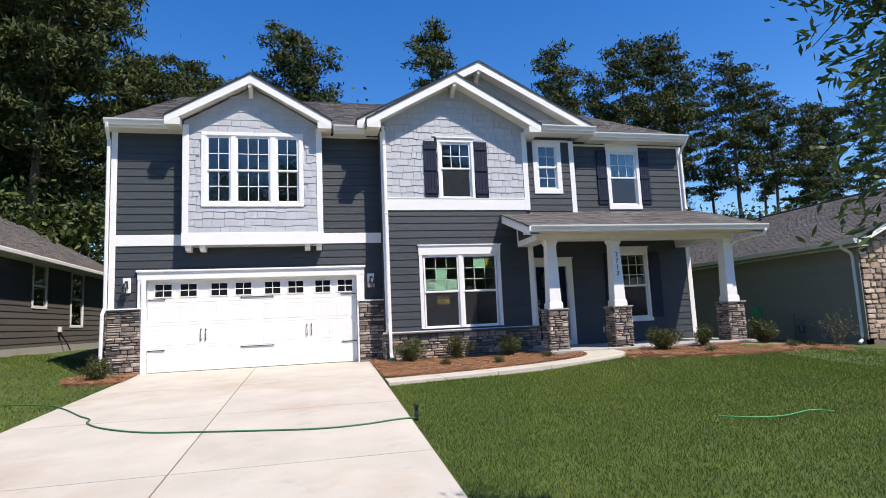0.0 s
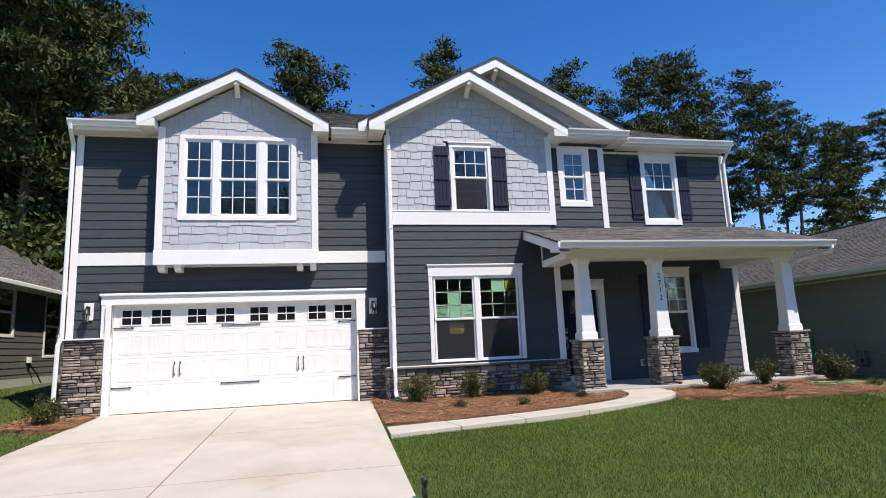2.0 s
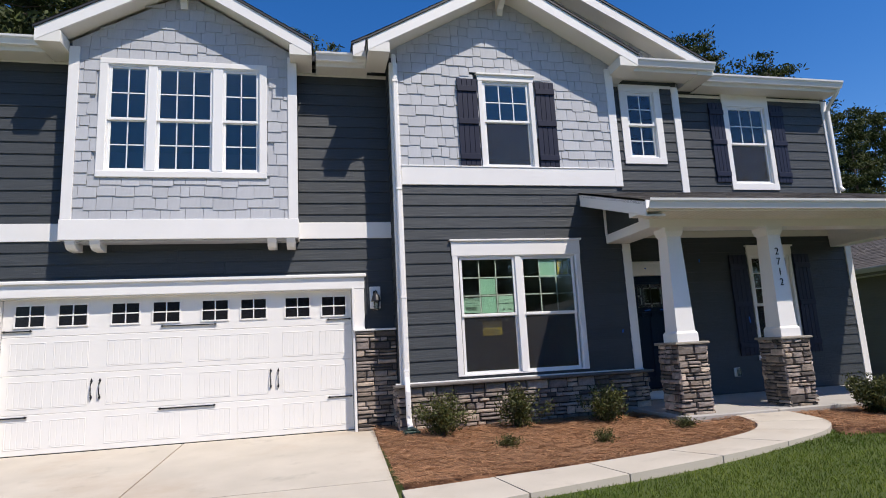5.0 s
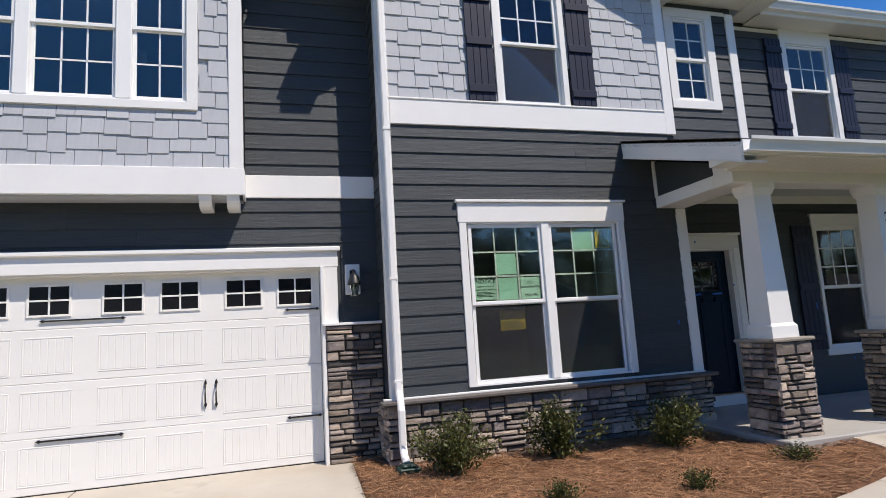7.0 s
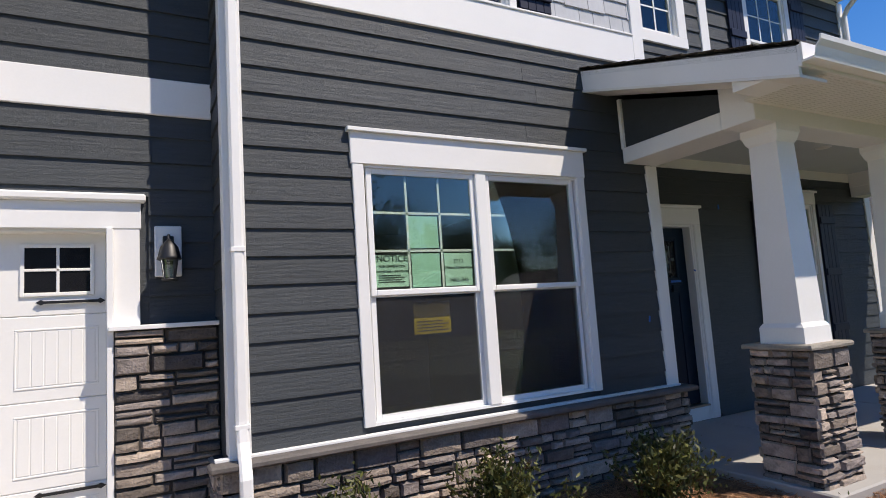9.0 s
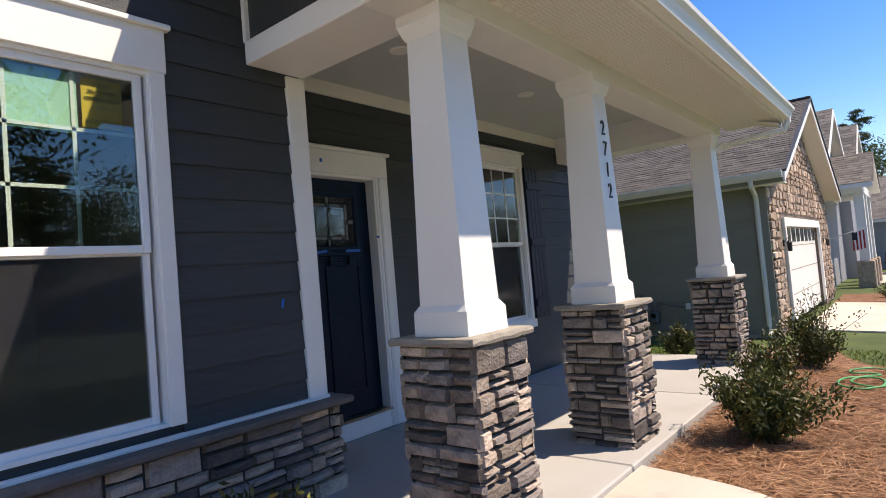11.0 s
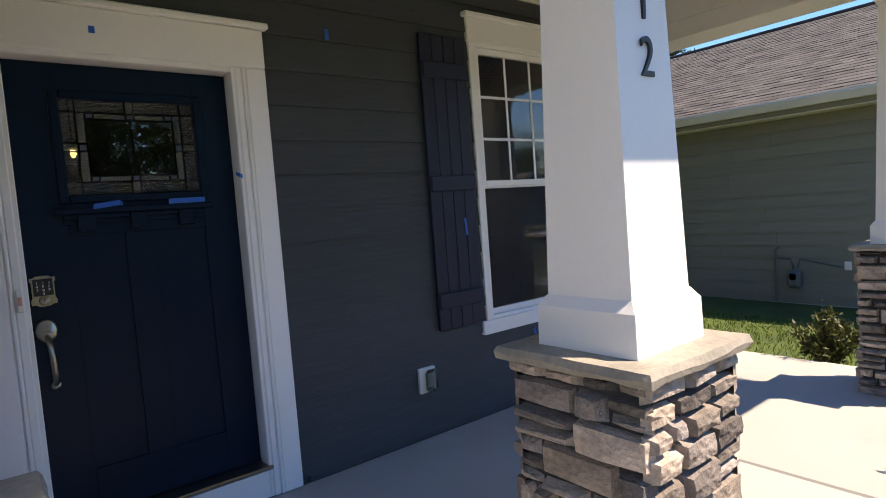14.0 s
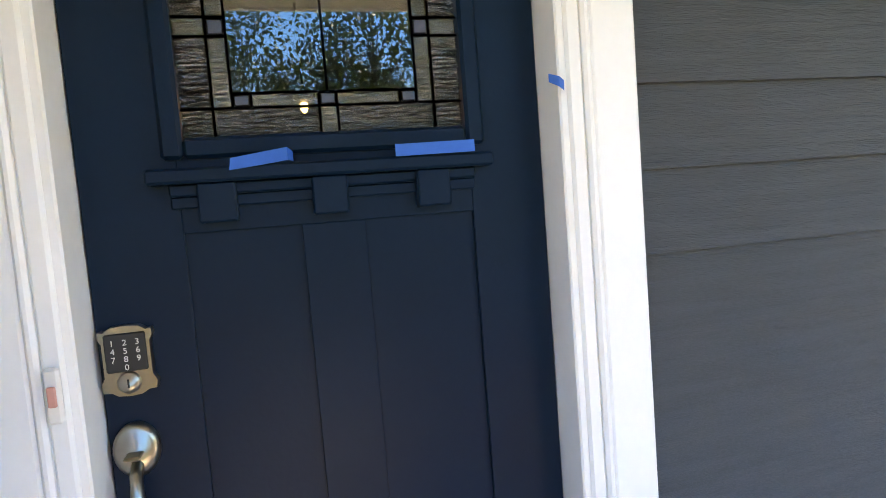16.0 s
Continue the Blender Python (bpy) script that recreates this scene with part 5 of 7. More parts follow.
def sheet_in(x0, x1, z0, z1, material, label, y=YI, cat="sheet"):
    return tagged(slab("notice" if cat != "film" else "film_sheet", x0, x1, y, y + 0.0012, z0, z1, material, None, 0), label, cat)


uw = (3.70 - 2.78 - 0.084) / 3
zh = (3.22 - 2.28 - 0.084) / 3
xa, za = 2.822, 2.322
sheet_in(xa + uw + 0.005, xa + 2 * uw - 0.02, za + zh + 0.02, za + 2 * zh - 0.02, GREENFILM, "pale green film taped inside the window", cat="film")
n1 = sheet_in(xa - 0.0, xa + uw - 0.01, za + 0.02, za + zh - 0.03, PAPER, "pale green no-smoking notice taped inside the window", cat="notice")
for s, size, dz in (("NOTICE", 0.068, 0.065), ("SUBCONTRACTOR", 0.024, 0.022), ("NO SMOKING or OPEN FLAMES", 0.0185, -0.014)):
    letters(s, size, pose(xa + 0.5 * uw, YI - 0.002, za + zh / 2 + dz, 90, 0, 0), INK, "notice_lettering", n1)
for k in range(4):
    slab("text_bar", xa + 0.03, xa + uw - 0.04 - 0.03 * (k % 2), YI - 0.003, YI - 0.001, za + 0.055 + 0.016 * k, za + 0.060 + 0.016 * k, INK, n1, 0)
n2 = sheet_in(xa + uw + 0.02, xa + 2 * uw - 0.02, za + 0.01, za + zh - 0.02, GREENFILM, "pale green film taped inside the window", cat="film")
n3 = sheet_in(xa + 2 * uw + 0.02, xa + 3 * uw - 0.01, za + 0.01, za + zh - 0.02, PAPER, "address sheet taped inside the window", cat="notice")
xm3, zm3 = xa + 2.5 * uw + 0.005, za + zh / 2
for s, size, dz in (("2712", 0.045, 0.045), ("Manor Stone Way", 0.032, 0.0), ("HKL-346", 0.045, -0.10)):
    letters(s, size, pose(xm3, YI - 0.002, zm3 + dz, 90, 0, 0), INK, "address_lettering", n3)
xb = 3.842
sheet_in(xb + 0.27, xb + 2 * uw + 0.02, za + 2 * zh - 0.02, za + 3 * zh - 0.01, GREENFILM, "pale green film taped inside the window", cat="film")
n4 = sheet_in(xb + 2 * uw + 0.04, xb + 3 * uw - 0.05, za + 2 * zh + 0.02, za + 3 * zh - 0.02, YELLOW, "yellow caution notice turned inwards", cat="notice")
for s, size, dz in (("ONLY", 0.034, 0.085), ("PERSONNEL", 0.026, 0.05), ("AUTHORIZED", 0.026, 0.015), ("NO", 0.03, -0.03), ("CAUTION", 0.036, -0.105)):
    xm = xb + 2.5 * uw - 0.005
    letters(s, size, pose(xm, YI - 0.002, za + 2.5 * zh + dz, 90, 0, 0) @ Matrix.Diagonal((-1, 1, 1, 1)), INK, "notice_lettering", n4)
# Toned-down yellow: the dimness behind glass and screen is put into the colour.
DIMLABEL = mat("yellow label dimmed behind glass", (0.55, 0.42, 0.05), 0.7, 0.08, 5, 60, 0.02)
BROWNPAPER = mat("brown notice paper", (0.17, 0.11, 0.035), 0.7, 0.1, 5, 60, 0.02)
sheet_in(3.12, 3.43, 2.10, 2.22, BROWNPAPER, "brown sheet inside the lower pane", y=SY + 0.050, cat="notice")
n5 = sheet_in(3.12, 3.43, 1.98, 2.10, DIMLABEL, "yellow label inside the lower pane", y=SY + 0.048, cat="notice")
for k in range(4):
    slab("text_bar", 3.14, 3.41 - 0.05 * (k % 2), SY + 0.0455, SY + 0.047, 2.00 + 0.023 * k, 2.008 + 0.023 * k, LEDGE, n5, 0)


# ---------------------------------------------------------------- plants: building blocks
def leaf_mesh(name, P, A, B, material, fold=0.0):
    """One mesh of many four-cornered leaves: places P, half-lengths A and half-widths B."""
    n = len(P)
    v = np.empty((n, 4, 3))
    v[:, 0], v[:, 1], v[:, 2], v[:, 3] = P - A, P + B, P + A, P - B
    me = bpy.data.meshes.new(name)
    me.vertices.add(4 * n)
    me.vertices.foreach_set("co", v.ravel())
    me.loops.add(4 * n)
    me.loops.foreach_set("vertex_index", np.arange(4 * n, dtype=np.int32))
    me.polygons.add(n)
    me.polygons.foreach_set("loop_start", np.arange(0, 4 * n, 4, dtype=np.int32))
    me.polygons.foreach_set("loop_total", np.full(n, 4, dtype=np.int32))
    me.update(calc_edges=True)
    me.materials.append(material)
    return me


def unit(v):
    return v / np.maximum(np.linalg.norm(v, axis=-1, keepdims=True), 1e-9)


def leaf_mat(name, color, tint, rough=0.5, through=0.25, per=0.3):
    m = mat(name, color, rough, 0.15, 1.2, 20, 0.0, per, tint=tint, island=True, spec=0.35)
    nt = m.node_tree
    b = nt.nodes["Principled BSDF"]
    tr, mx = nt.nodes.new("ShaderNodeBsdfTranslucent"), nt.nodes.new("ShaderNodeMixShader")
    src = b.inputs["Base Color"].links[0].from_socket
    nt.links.new(src, tr.inputs[0])
    mx.inputs[0].default_value = through
    nt.links.new(b.outputs[0], mx.inputs[1])
    nt.links.new(tr.outputs[0], mx.inputs[2])
    nt.links.new(mx.outputs[0], nt.nodes["Material Output"].inputs[0])
    return m


BARK = mat("pine bark", (0.11, 0.078, 0.058), 0.9, 0.35, 3, 30, 0.9, stretch=(3, 3, 0.6), depth=0.03)
TWIG = mat("twig bark", (0.10, 0.07, 0.05), 0.9, 0.3, 8, 60, 0.5)
NEEDLE = leaf_mat("dark pine needles", (0.028, 0.044, 0.009), (0.066, 0.082, 0.019), 0.7, 0.15, 0.45)
BROAD = leaf_mat("broadleaf foliage", (0.028, 0.050, 0.008), (0.070, 0.096, 0.016), 0.6, 0.22, 0.45)
SHRUBLEAF = leaf_mat("glossy holly leaves", (0.032, 0.047, 0.010), (0.105, 0.105, 0.028), 0.5, 0.15, 0.45)
OAKLEAF = leaf_mat("narrow oak leaves", (0.045, 0.085, 0.016), (0.10, 0.15, 0.036), 0.5, 0.35)
BLADE = leaf_mat("grass blades", (0.068, 0.125, 0.010), (0.130, 0.168, 0.020), 0.65, 0.3, 0.45)
stain(BLADE, (0.20, 0.235, 0.028), 0.30, 0.50, 0.68, 0.55)
stain(BLADE, (0.40, 0.36, 0.17), 14.0, 0.66, 0.72, 0.75)
DRYLEAF = leaf_mat("reddish sapling leaves", (0.14, 0.09, 0.04), (0.10, 0.12, 0.04), 0.6, 0.3)


def pine(seed, h, bare, spread, clumps, x, y, base):
    """A tall loblolly pine: bare trunk, open crown of needle clumps on upturned limbs."""
    rng = np.random.default_rng(seed)
    t = thing("pine_tree", (x, y, base), "tall pine with a bare trunk and an open dark crown", "tree", "pines behind the houses")
    lean = rng.normal(0, 0.012, 2)
    pts = [(x + lean[0] * z + 0.12 * math.sin(z * 0.5 + seed), y + lean[1] * z, base + z) for z in np.linspace(0, h, 12)]
    wood = Build().tube(pts, 0.24 * h / 22, 8, 0.03)
    P, A, B = [], [], []
    for k in range(clumps):
        q = (k + rng.random()) / clumps
        z = h * (bare + (1 - bare) * q)
        r = spread * math.sin(math.pi * (0.20 + 0.64 * q)) ** 0.8 * rng.uniform(0.35, 1.12)
        th = rng.uniform(0, 2 * math.pi)
        o = np.array([x + lean[0] * z, y + lean[1] * z, base + z])
        tip = o + np.array([r * math.cos(th), r * math.sin(th), r * rng.uniform(0.0, 0.5)])
        mid = (o + tip) / 2 - np.array([0, 0, 0.10 * r])
        if q < 0.95:
            wood.tube([tuple(o), tuple(mid), tuple(tip)], 0.045, 4, 0.015)
        n = max(2, int(r * 1.7))
        for j in range(n):
            s = 0.45 + 0.6 * (j + rng.random()) / n
            c = o + (tip - o) * s + rng.normal(0, 0.20 + 0.09 * r, 3) * np.array([1, 1, 0.6])
            m = 70
            p = c + rng.normal(0, 1, (m, 3)) * np.array([0.42, 0.42, 0.13])
            d = unit(rng.normal(0, 1, (m, 3)) + np.array([0, 0, 0.4]))
            P.append(p)
            A.append(d * rng.uniform(0.14, 0.28, (m, 1)))
            B.append(unit(np.cross(d, rng.normal(0, 1, (m, 3)))) * rng.uniform(0.048, 0.086, (m, 1)))
    wood.make("trunk", BARK, t, at=(x, y, base))
    off = np.array([x, y, base])
    cr = new("crown", leaf_mesh("crown", np.concatenate(P) - off, np.concatenate(A), np.concatenate(B), NEEDLE))
    cr.parent = t
    return t


def broadleaf(seed, h, r, x, y, base, material=None, label="leafy green tree at the wood's edge", leaf=0.185, n=3700, low=0.12, group="trees behind the houses"):
    rng = np.random.default_rng(seed)
    t = thing("leafy_tree", (x, y, base), label, "tree", group)
    wood = Build().tube([(x, y, base), (x + 0.1, y, base + h * 0.3), (x, y + 0.1, base + h * 0.75)], 0.02 * h, 8, 0.03)
    P = []
    blobs = 46
    for k in range(blobs):
        f = low + (1 - low) * ((k + rng.random()) / blobs)
        rr = r * math.sin(math.pi * min(0.98, max(0.12, (f - low) / (1 - low) * 0.86 + 0.1))) * rng.uniform(0.5, 1.1)
        th = rng.uniform(0, 2 * math.pi)
        c = np.array([x + rr * math.cos(th), y + rr * math.sin(th), base + h * f])
        wood.tube([(x, y, base + h * f * 0.75), tuple((np.array([x, y, base + h * f * 0.85]) + c) / 2), tuple(c)], 0.03, 4, 0.01)
        m = n // blobs
        s = r * rng.uniform(0.2, 0.36)
        P.append(c + rng.normal(0, 1, (m, 3)) * np.array([s, s, s * 0.65]))
    P = np.concatenate(P)
    m = len(P)
    d = unit(rng.normal(0, 1, (m, 3)))
    A = d * leaf * rng.uniform(0.6, 1.2, (m, 1))
    B = unit(np.cross(d, rng.normal(0, 1, (m, 3)))) * leaf * rng.uniform(0.35, 0.6, (m, 1))
    wood.make("trunk", BARK, t, at=(x, y, base))
    cr = new("crown", leaf_mesh("crown", P - np.array([x, y, base]), A, B, material or BROAD))
    cr.parent = t
    return t


def shrub(seed, x, y, base, r, h, label, group, material=None, leaf=0.028, n=1500, open_=0.5):
    """A loose shrub: stems from the base, leaves in sprays along the twigs."""
    rng = np.random.default_rng(seed)
    t = thing("shrub", (x, y, base), label, "shrub", group)
    wood = Build()
    P, D = [], []
    stems = 20
    for k in range(stems):
        th, el = rng.uniform(0, 2 * math.pi), rng.uniform(0.55, 1.5)
        ln = h * rng.uniform(0.6, 1.0)
        d = np.array([math.cos(th) * math.cos(el) * r / (0.6 * h), math.sin(th) * math.cos(el) * r / (0.6 * h), math.sin(el)])
        tip = np.array([x, y, base]) + d * ln
        mid = np.array([x, y, base]) + d * ln * 0.5 + np.array([0, 0, 0.06 * h])
        wood.tube([(x + 0.03 * math.cos(th), y + 0.03 * math.sin(th), base - 0.02), tuple(mid), tuple(tip)], 0.006, 4, 0.002)
        m = n // stems
        s = rng.uniform(0.10, 1.03, (m, 1)) ** 0.7
        p = np.array([x, y, base]) * (1 - s) ** 2 + 2 * s * (1 - s) * mid + s * s * tip + np.clip(rng.normal(0, 0.050 * r / 0.3, (m, 3)), -0.08, 0.08)
        P.append(p)
        D.append(unit(rng.normal(0, 1, (m, 3)) + 0.9 * unit(d)[None] + np.array([0, 0, 0.3])))
    P, D = np.concatenate(P), np.concatenate(D)
    P[:, 2] = np.maximum(P[:, 2], base + 0.015)
    m = len(P)
    A = D * leaf * rng.uniform(0.7, 1.2, (m, 1))
    B = unit(np.cross(D, rng.normal(0, 1, (m, 3)))) * leaf * rng.uniform(0.30, 0.42, (m, 1))
    wood.make("stem", TWIG, t, at=(x, y, base))
    cr = new("foliage", leaf_mesh("foliage", P - np.array([x, y, base]), A, B, material or SHRUBLEAF))
    cr.parent = t
    return t


# ---------------------------------------------------------------- mulch beds
def inside(px, py, poly):
    ok = np.zeros(len(px), bool)
    n = len(poly)
    for i in range(n):
        x0, y0, x1, y1 = *poly[i], *poly[(i + 1) % n]
        if y0 != y1:
            ok ^= ((y0 > py) != (y1 > py)) & (px < (x1 - x0) * (py - y0) / (y1 - y0) + x0)
    return ok


BED_L = [(1.40, 14.85)] + [(x, y + 0.02) for x, y in LEFT] + [(6.1, 12.96), (5.44, 12.96), (5.44, 14.4), (1.75, 14.4), (1.75, 14.85)]
BED_R = [(7.05, 12.94), (6.98, 12.4), (6.85, 12.05), (6.62, 11.75), (7.2, 11.5), (8.2, 11.2), (9.4, 11.05), (10.4, 11.1), (11.1, 11.5), (11.6, 12.0), (12.6, 12.3), (13.6, 12.5), (13.9, 13.0), (13.6, 13.4), (11.9, 13.1), (11.15, 13.0), (11.1, 12.94)]
BED_W = [(-3.9, 14.85), (-3.86, 13.5), (-4.3, 13.3), (-5.0, 13.6), (-5.3, 14.3), (-5.1, 15.2), (-4.75, 15.2), (-4.75, 14.75)]


def bed_z(x, y):
    return land(x, y) + 0.05 + 0.025 * noise.noise((x * 1.7, y * 1.7, 4))


for k, (poly, nn) in enumerate(((BED_L, 15000), (BED_R, 16000), (BED_W, 2500))):
    bed = Build()
    n = len(poly)
    xs_, ys_ = [p[0] for p in poly], [p[1] for p in poly]
    gx, gy = steps(min(xs_), max(xs_), 0.13), steps(min(ys_), max(ys_), 0.13)
    G = np.array([(x, y) for y in gy for x in gx])
    ok = inside(G[:, 0], G[:, 1], poly).reshape(len(gy), len(gx))
    z = np.array([[bed_z(x, y) for x in gx] for y in gy])
    v = [(x, y, z[j][i] if ok[j, i] else land(x, y) - 0.03) for j, y in enumerate(gy) for i, x in enumerate(gx)]
    f = []
    for j in range(len(gy) - 1):
        for i in range(len(gx) - 1):
            if ok[j, i] or ok[j + 1, i] or ok[j, i + 1] or ok[j + 1, i + 1]:
                a = j * len(gx) + i
                f.append((a, a + 1, a + 1 + len(gx), a + len(gx)))
    bed.raw(v, f)
    bob = tagged(bed.make("mulch_bed", STRAW, smooth=True, at=(0, 0, 0)), "planting bed covered with reddish pine straw", "mulch", kind="structure")
    rng = np.random.default_rng(60 + k)
    Q = np.column_stack((rng.uniform(min(xs_), max(xs_), nn * 3), rng.uniform(min(ys_), max(ys_), nn * 3)))
    Q = Q[inside(Q[:, 0], Q[:, 1], poly)][:nn * 2]
    zz = np.array([bed_z(x, y) for x, y in Q]) + rng.uniform(0.0, 0.035, len(Q))
    th = rng.uniform(0, 2 * math.pi, len(Q))
    tilt = rng.normal(0, 0.16, len(Q))
    ln = rng.uniform(0.05, 0.12, len(Q))[:, None]
    d = np.column_stack((np.cos(th) * np.cos(tilt), np.sin(th) * np.cos(tilt), np.sin(tilt)))
    w = np.column_stack((-np.sin(th), np.cos(th), rng.normal(0, 0.4, len(Q))))
    NEED = bpy.data.materials.get("pine straw needles") or leaf_mat("pine straw needles", (0.24, 0.11, 0.052), (0.43, 0.25, 0.14), 0.7, 0.1, 0.45)
    st = new("pine_straw", leaf_mesh("pine_straw", np.column_stack((Q, zz)), d * ln, w * 0.0027, NEED))
    tagged(st, "loose reddish-brown pine needles", "mulch", kind="stuff")


# ---------------------------------------------------------------- lawn
def lawn(name, n, x0, x1, y0, y1, keep, seed, ln=(0.022, 0.05), wd=0.0042):
    rng = np.random.default_rng(seed)
    Q = np.column_stack((rng.uniform(x0, x1, n), rng.uniform(y0, y1, n)))
    Q = Q[keep(Q[:, 0], Q[:, 1])]
    m = len(Q)
    z = np.array([land(x, y) for x, y in Q])
    L_ = rng.uniform(*ln, (m, 1))
    d = unit(np.column_stack((rng.normal(0, 0.6, m), rng.normal(0, 0.6, m), np.ones(m))))
    w = unit(np.column_stack((rng.normal(0, 1, m), rng.normal(0, 1, m), np.zeros(m))))
    g = new(name, leaf_mesh(name, np.column_stack((Q, z)) + d * L_ * 0.8, d * L_, w * wd, BLADE))
    return tagged(g, "dense mown green grass blades", "grass", kind="stuff")


def right_lawn(x, y):
    edge = np.interp(x, [p[0] for p in RIGHT], [p[1] for p in RIGHT]) - 0.03
    ok = (x > drive_edge(y) + 0.03) & (y < np.where(x < 6.8, edge, 30))
    ok &= ~inside(x, y, BED_R) & ~((x > 11.05) & (x < 11.2) & (y > 13))
    ok &= ~((x > 5.0) & (x < 11.12) & (y > 12.8)) & ~((x > 6.7) & (x < 7.3) & (y > 11.9))
    return ok & ~((x > 14.1) & (y > 13.1))


lawn("lawn_grass", 330000, 1.0, 10.0, 2.0, 12.5, right_lawn, 1, (0.012, 0.028), 0.0034)
lawn("lawn_grass", 60000, 8.5, 14.3, 2.5, 22.0, right_lawn, 2, (0.02, 0.035), 0.006)
lawn("lawn_grass", 60000, -11.0, -3.84, 5.0, 19.0, lambda x, y: (x < -3.96) & ~inside(x, y, BED_W) & ~((x > -4.75) & (y > 14.8)) & (x > -7.9), 3, (0.02, 0.035), 0.006)

# shrubs
for k, (x, y, r, h, l) in enumerate(((2.25, 13.85, 0.34, 0.62, "loose olive-green shrub below the front window"), (3.45, 13.92, 0.34, 0.60, "loose olive-green shrub below the front window"),
                                      (4.65, 13.80, 0.36, 0.58, "dark green shrub below the front window"), (8.02, 12.42, 0.36, 0.60, "large olive-green shrub beside the porch"),
                                      (9.30, 12.66, 0.26, 0.55, "olive-green shrub beside the porch"), (10.85, 12.47, 0.33, 0.66, "dark glossy shrub near the last column"),
                                      (11.28, 14.0, 0.20, 0.50, "small shrub beside the end of the porch"), (-4.55, 14.10, 0.34, 0.50, "dark green shrub at the garage corner"))):
    shrub(70 + k, x, y, land(x, y) + 0.05, r, h, l, "shrubs along the house", n=2600 if k != 3 else 6000, leaf=0.028 if k != 3 else 0.026)
for k, (x, y) in enumerate(((2.85, 12.75), (4.0, 12.55), (5.25, 12.72), (8.6, 11.5), (10.9, 11.65), (12.4, 12.6))):
    shrub(90 + k, x, y, land(x, y) + 0.05, 0.17, 0.17, "low round groundcover tuft in the pine straw", "small tufts in the beds", n=700, leaf=0.017)
shrub(99, 13.3, 12.7, land(13.3, 12.7), 0.5, 1.25, "sparse reddish sapling beside the neighbour's garage", "sapling", DRYLEAF, 0.03, 420)


# ---------------------------------------------------------------- wood behind the houses
protos = [pine(11, 26.2, 0.48, 2.7, 50, 23.8, 50, 1.0), pine(12, 27.6, 0.54, 2.5, 44, 37.0, 50.5, 1.0), pine(13, 26.6, 0.45, 2.9, 54, 29.8, 50, 1.0), pine(14, 27, 0.20, 4.4, 105, -13.6, 33, 1.0)]
rng = random.Random(5)
spots = [(0, -2.0, 50, 1.02), (2, 1.5, 46, 0.86), (1, 11.6, 50, 1.03), (2, 34.0, 51, 1.12), (0, 42.7, 50, 1.08), (1, 48.5, 51, 0.95), (2, 52.5, 52, 0.90), (0, 57.5, 53, 0.94), (1, 62, 52, 0.95), (2, 33.0, 57, 1.08),
         (0, 40.0, 56, 0.95), (1, 45.5, 57, 0.95), (0, 67, 52, 0.95), (2, 73, 50, 0.95), (3, -19.0, 35, 0.98), (3, -8.6, 38, 0.62), (3, -24.5, 32, 0.95), (3, -16.5, 42, 1.05), (3, -28, 40, 1.0), (2, -5.5, 46, 0.66),
         (3, -12.0, 46, 0.78), (3, -21, 48, 1.0), (1, 55, 60, 1.0), (0, 64, 60, 1.0), (3, -33, 36, 1.0), (2, 26.5, 56, 0.95), (3, -8.6, 46, 0.77), (3, -5.6, 47, 0.74)]
for k, x, y, s in spots:
    c2 = copy_thing(protos[k], move(x, y, land(x, y), rng.uniform(0, 360)))
    s *= 0.95 if x > 20 else 1.0
    c2.scale = (s, s, s)
bl = [broadleaf(21, 11, 3.6, -4.5, 41, 1.0), broadleaf(22, 13, 4.2, 4.0, 47, 1.0), broadleaf(23, 7, 3.2, 33.0, 38, 0.8, low=0.05)]
for k, x, y, s in ((1, -10.0, 43, 1.0), (0, -15.5, 36, 0.95), (1, -22, 40, 1.0), (2, -11.0, 33, 0.9), (2, -17.0, 30, 1.0), (2, -23, 29, 1.1), (1, 0.5, 45, 0.98), (0, 7.0, 52, 1.05), (2, 29, 42, 1.1), (2, 37.5, 40, 1.2), (2, 42, 42, 1.25),
                    (2, 24, 44, 1.3), (2, 47, 44, 1.3), (2, 53, 44, 1.2), (1, 18, 52, 0.9), (0, 12, 54, 1.0), (2, 60, 42, 1.2), (0, -2.5, 44, 1.25), (1, 3.5, 52, 1.25), (0, -7.5, 40, 1.15), (1, -18, 38, 1.0), (2, -13.5, 30, 1.0), (2, -20, 31, 1.2), (0, 32, 47, 0.9), (0, 39, 47, 0.9), (0, 50, 48, 0.9), (0, 57, 48, 0.9), (2, 67, 38, 1.2), (2, -29, 28, 1.2), (1, -33, 36, 1.1), (0, 35, 50, 1.0), (0, 44, 52, 0.95), (0, 26, 53, 1.0),
                    (1, -9.6, 44, 1.36), (1, -7.4, 45, 1.34), (0, -5.2, 45, 1.5), (1, 0.9, 45, 1.33)):
    c2 = copy_thing(bl[k], move(x, y, land(x, y), rng.uniform(0, 360)))
    c2.scale = (s, s, s)

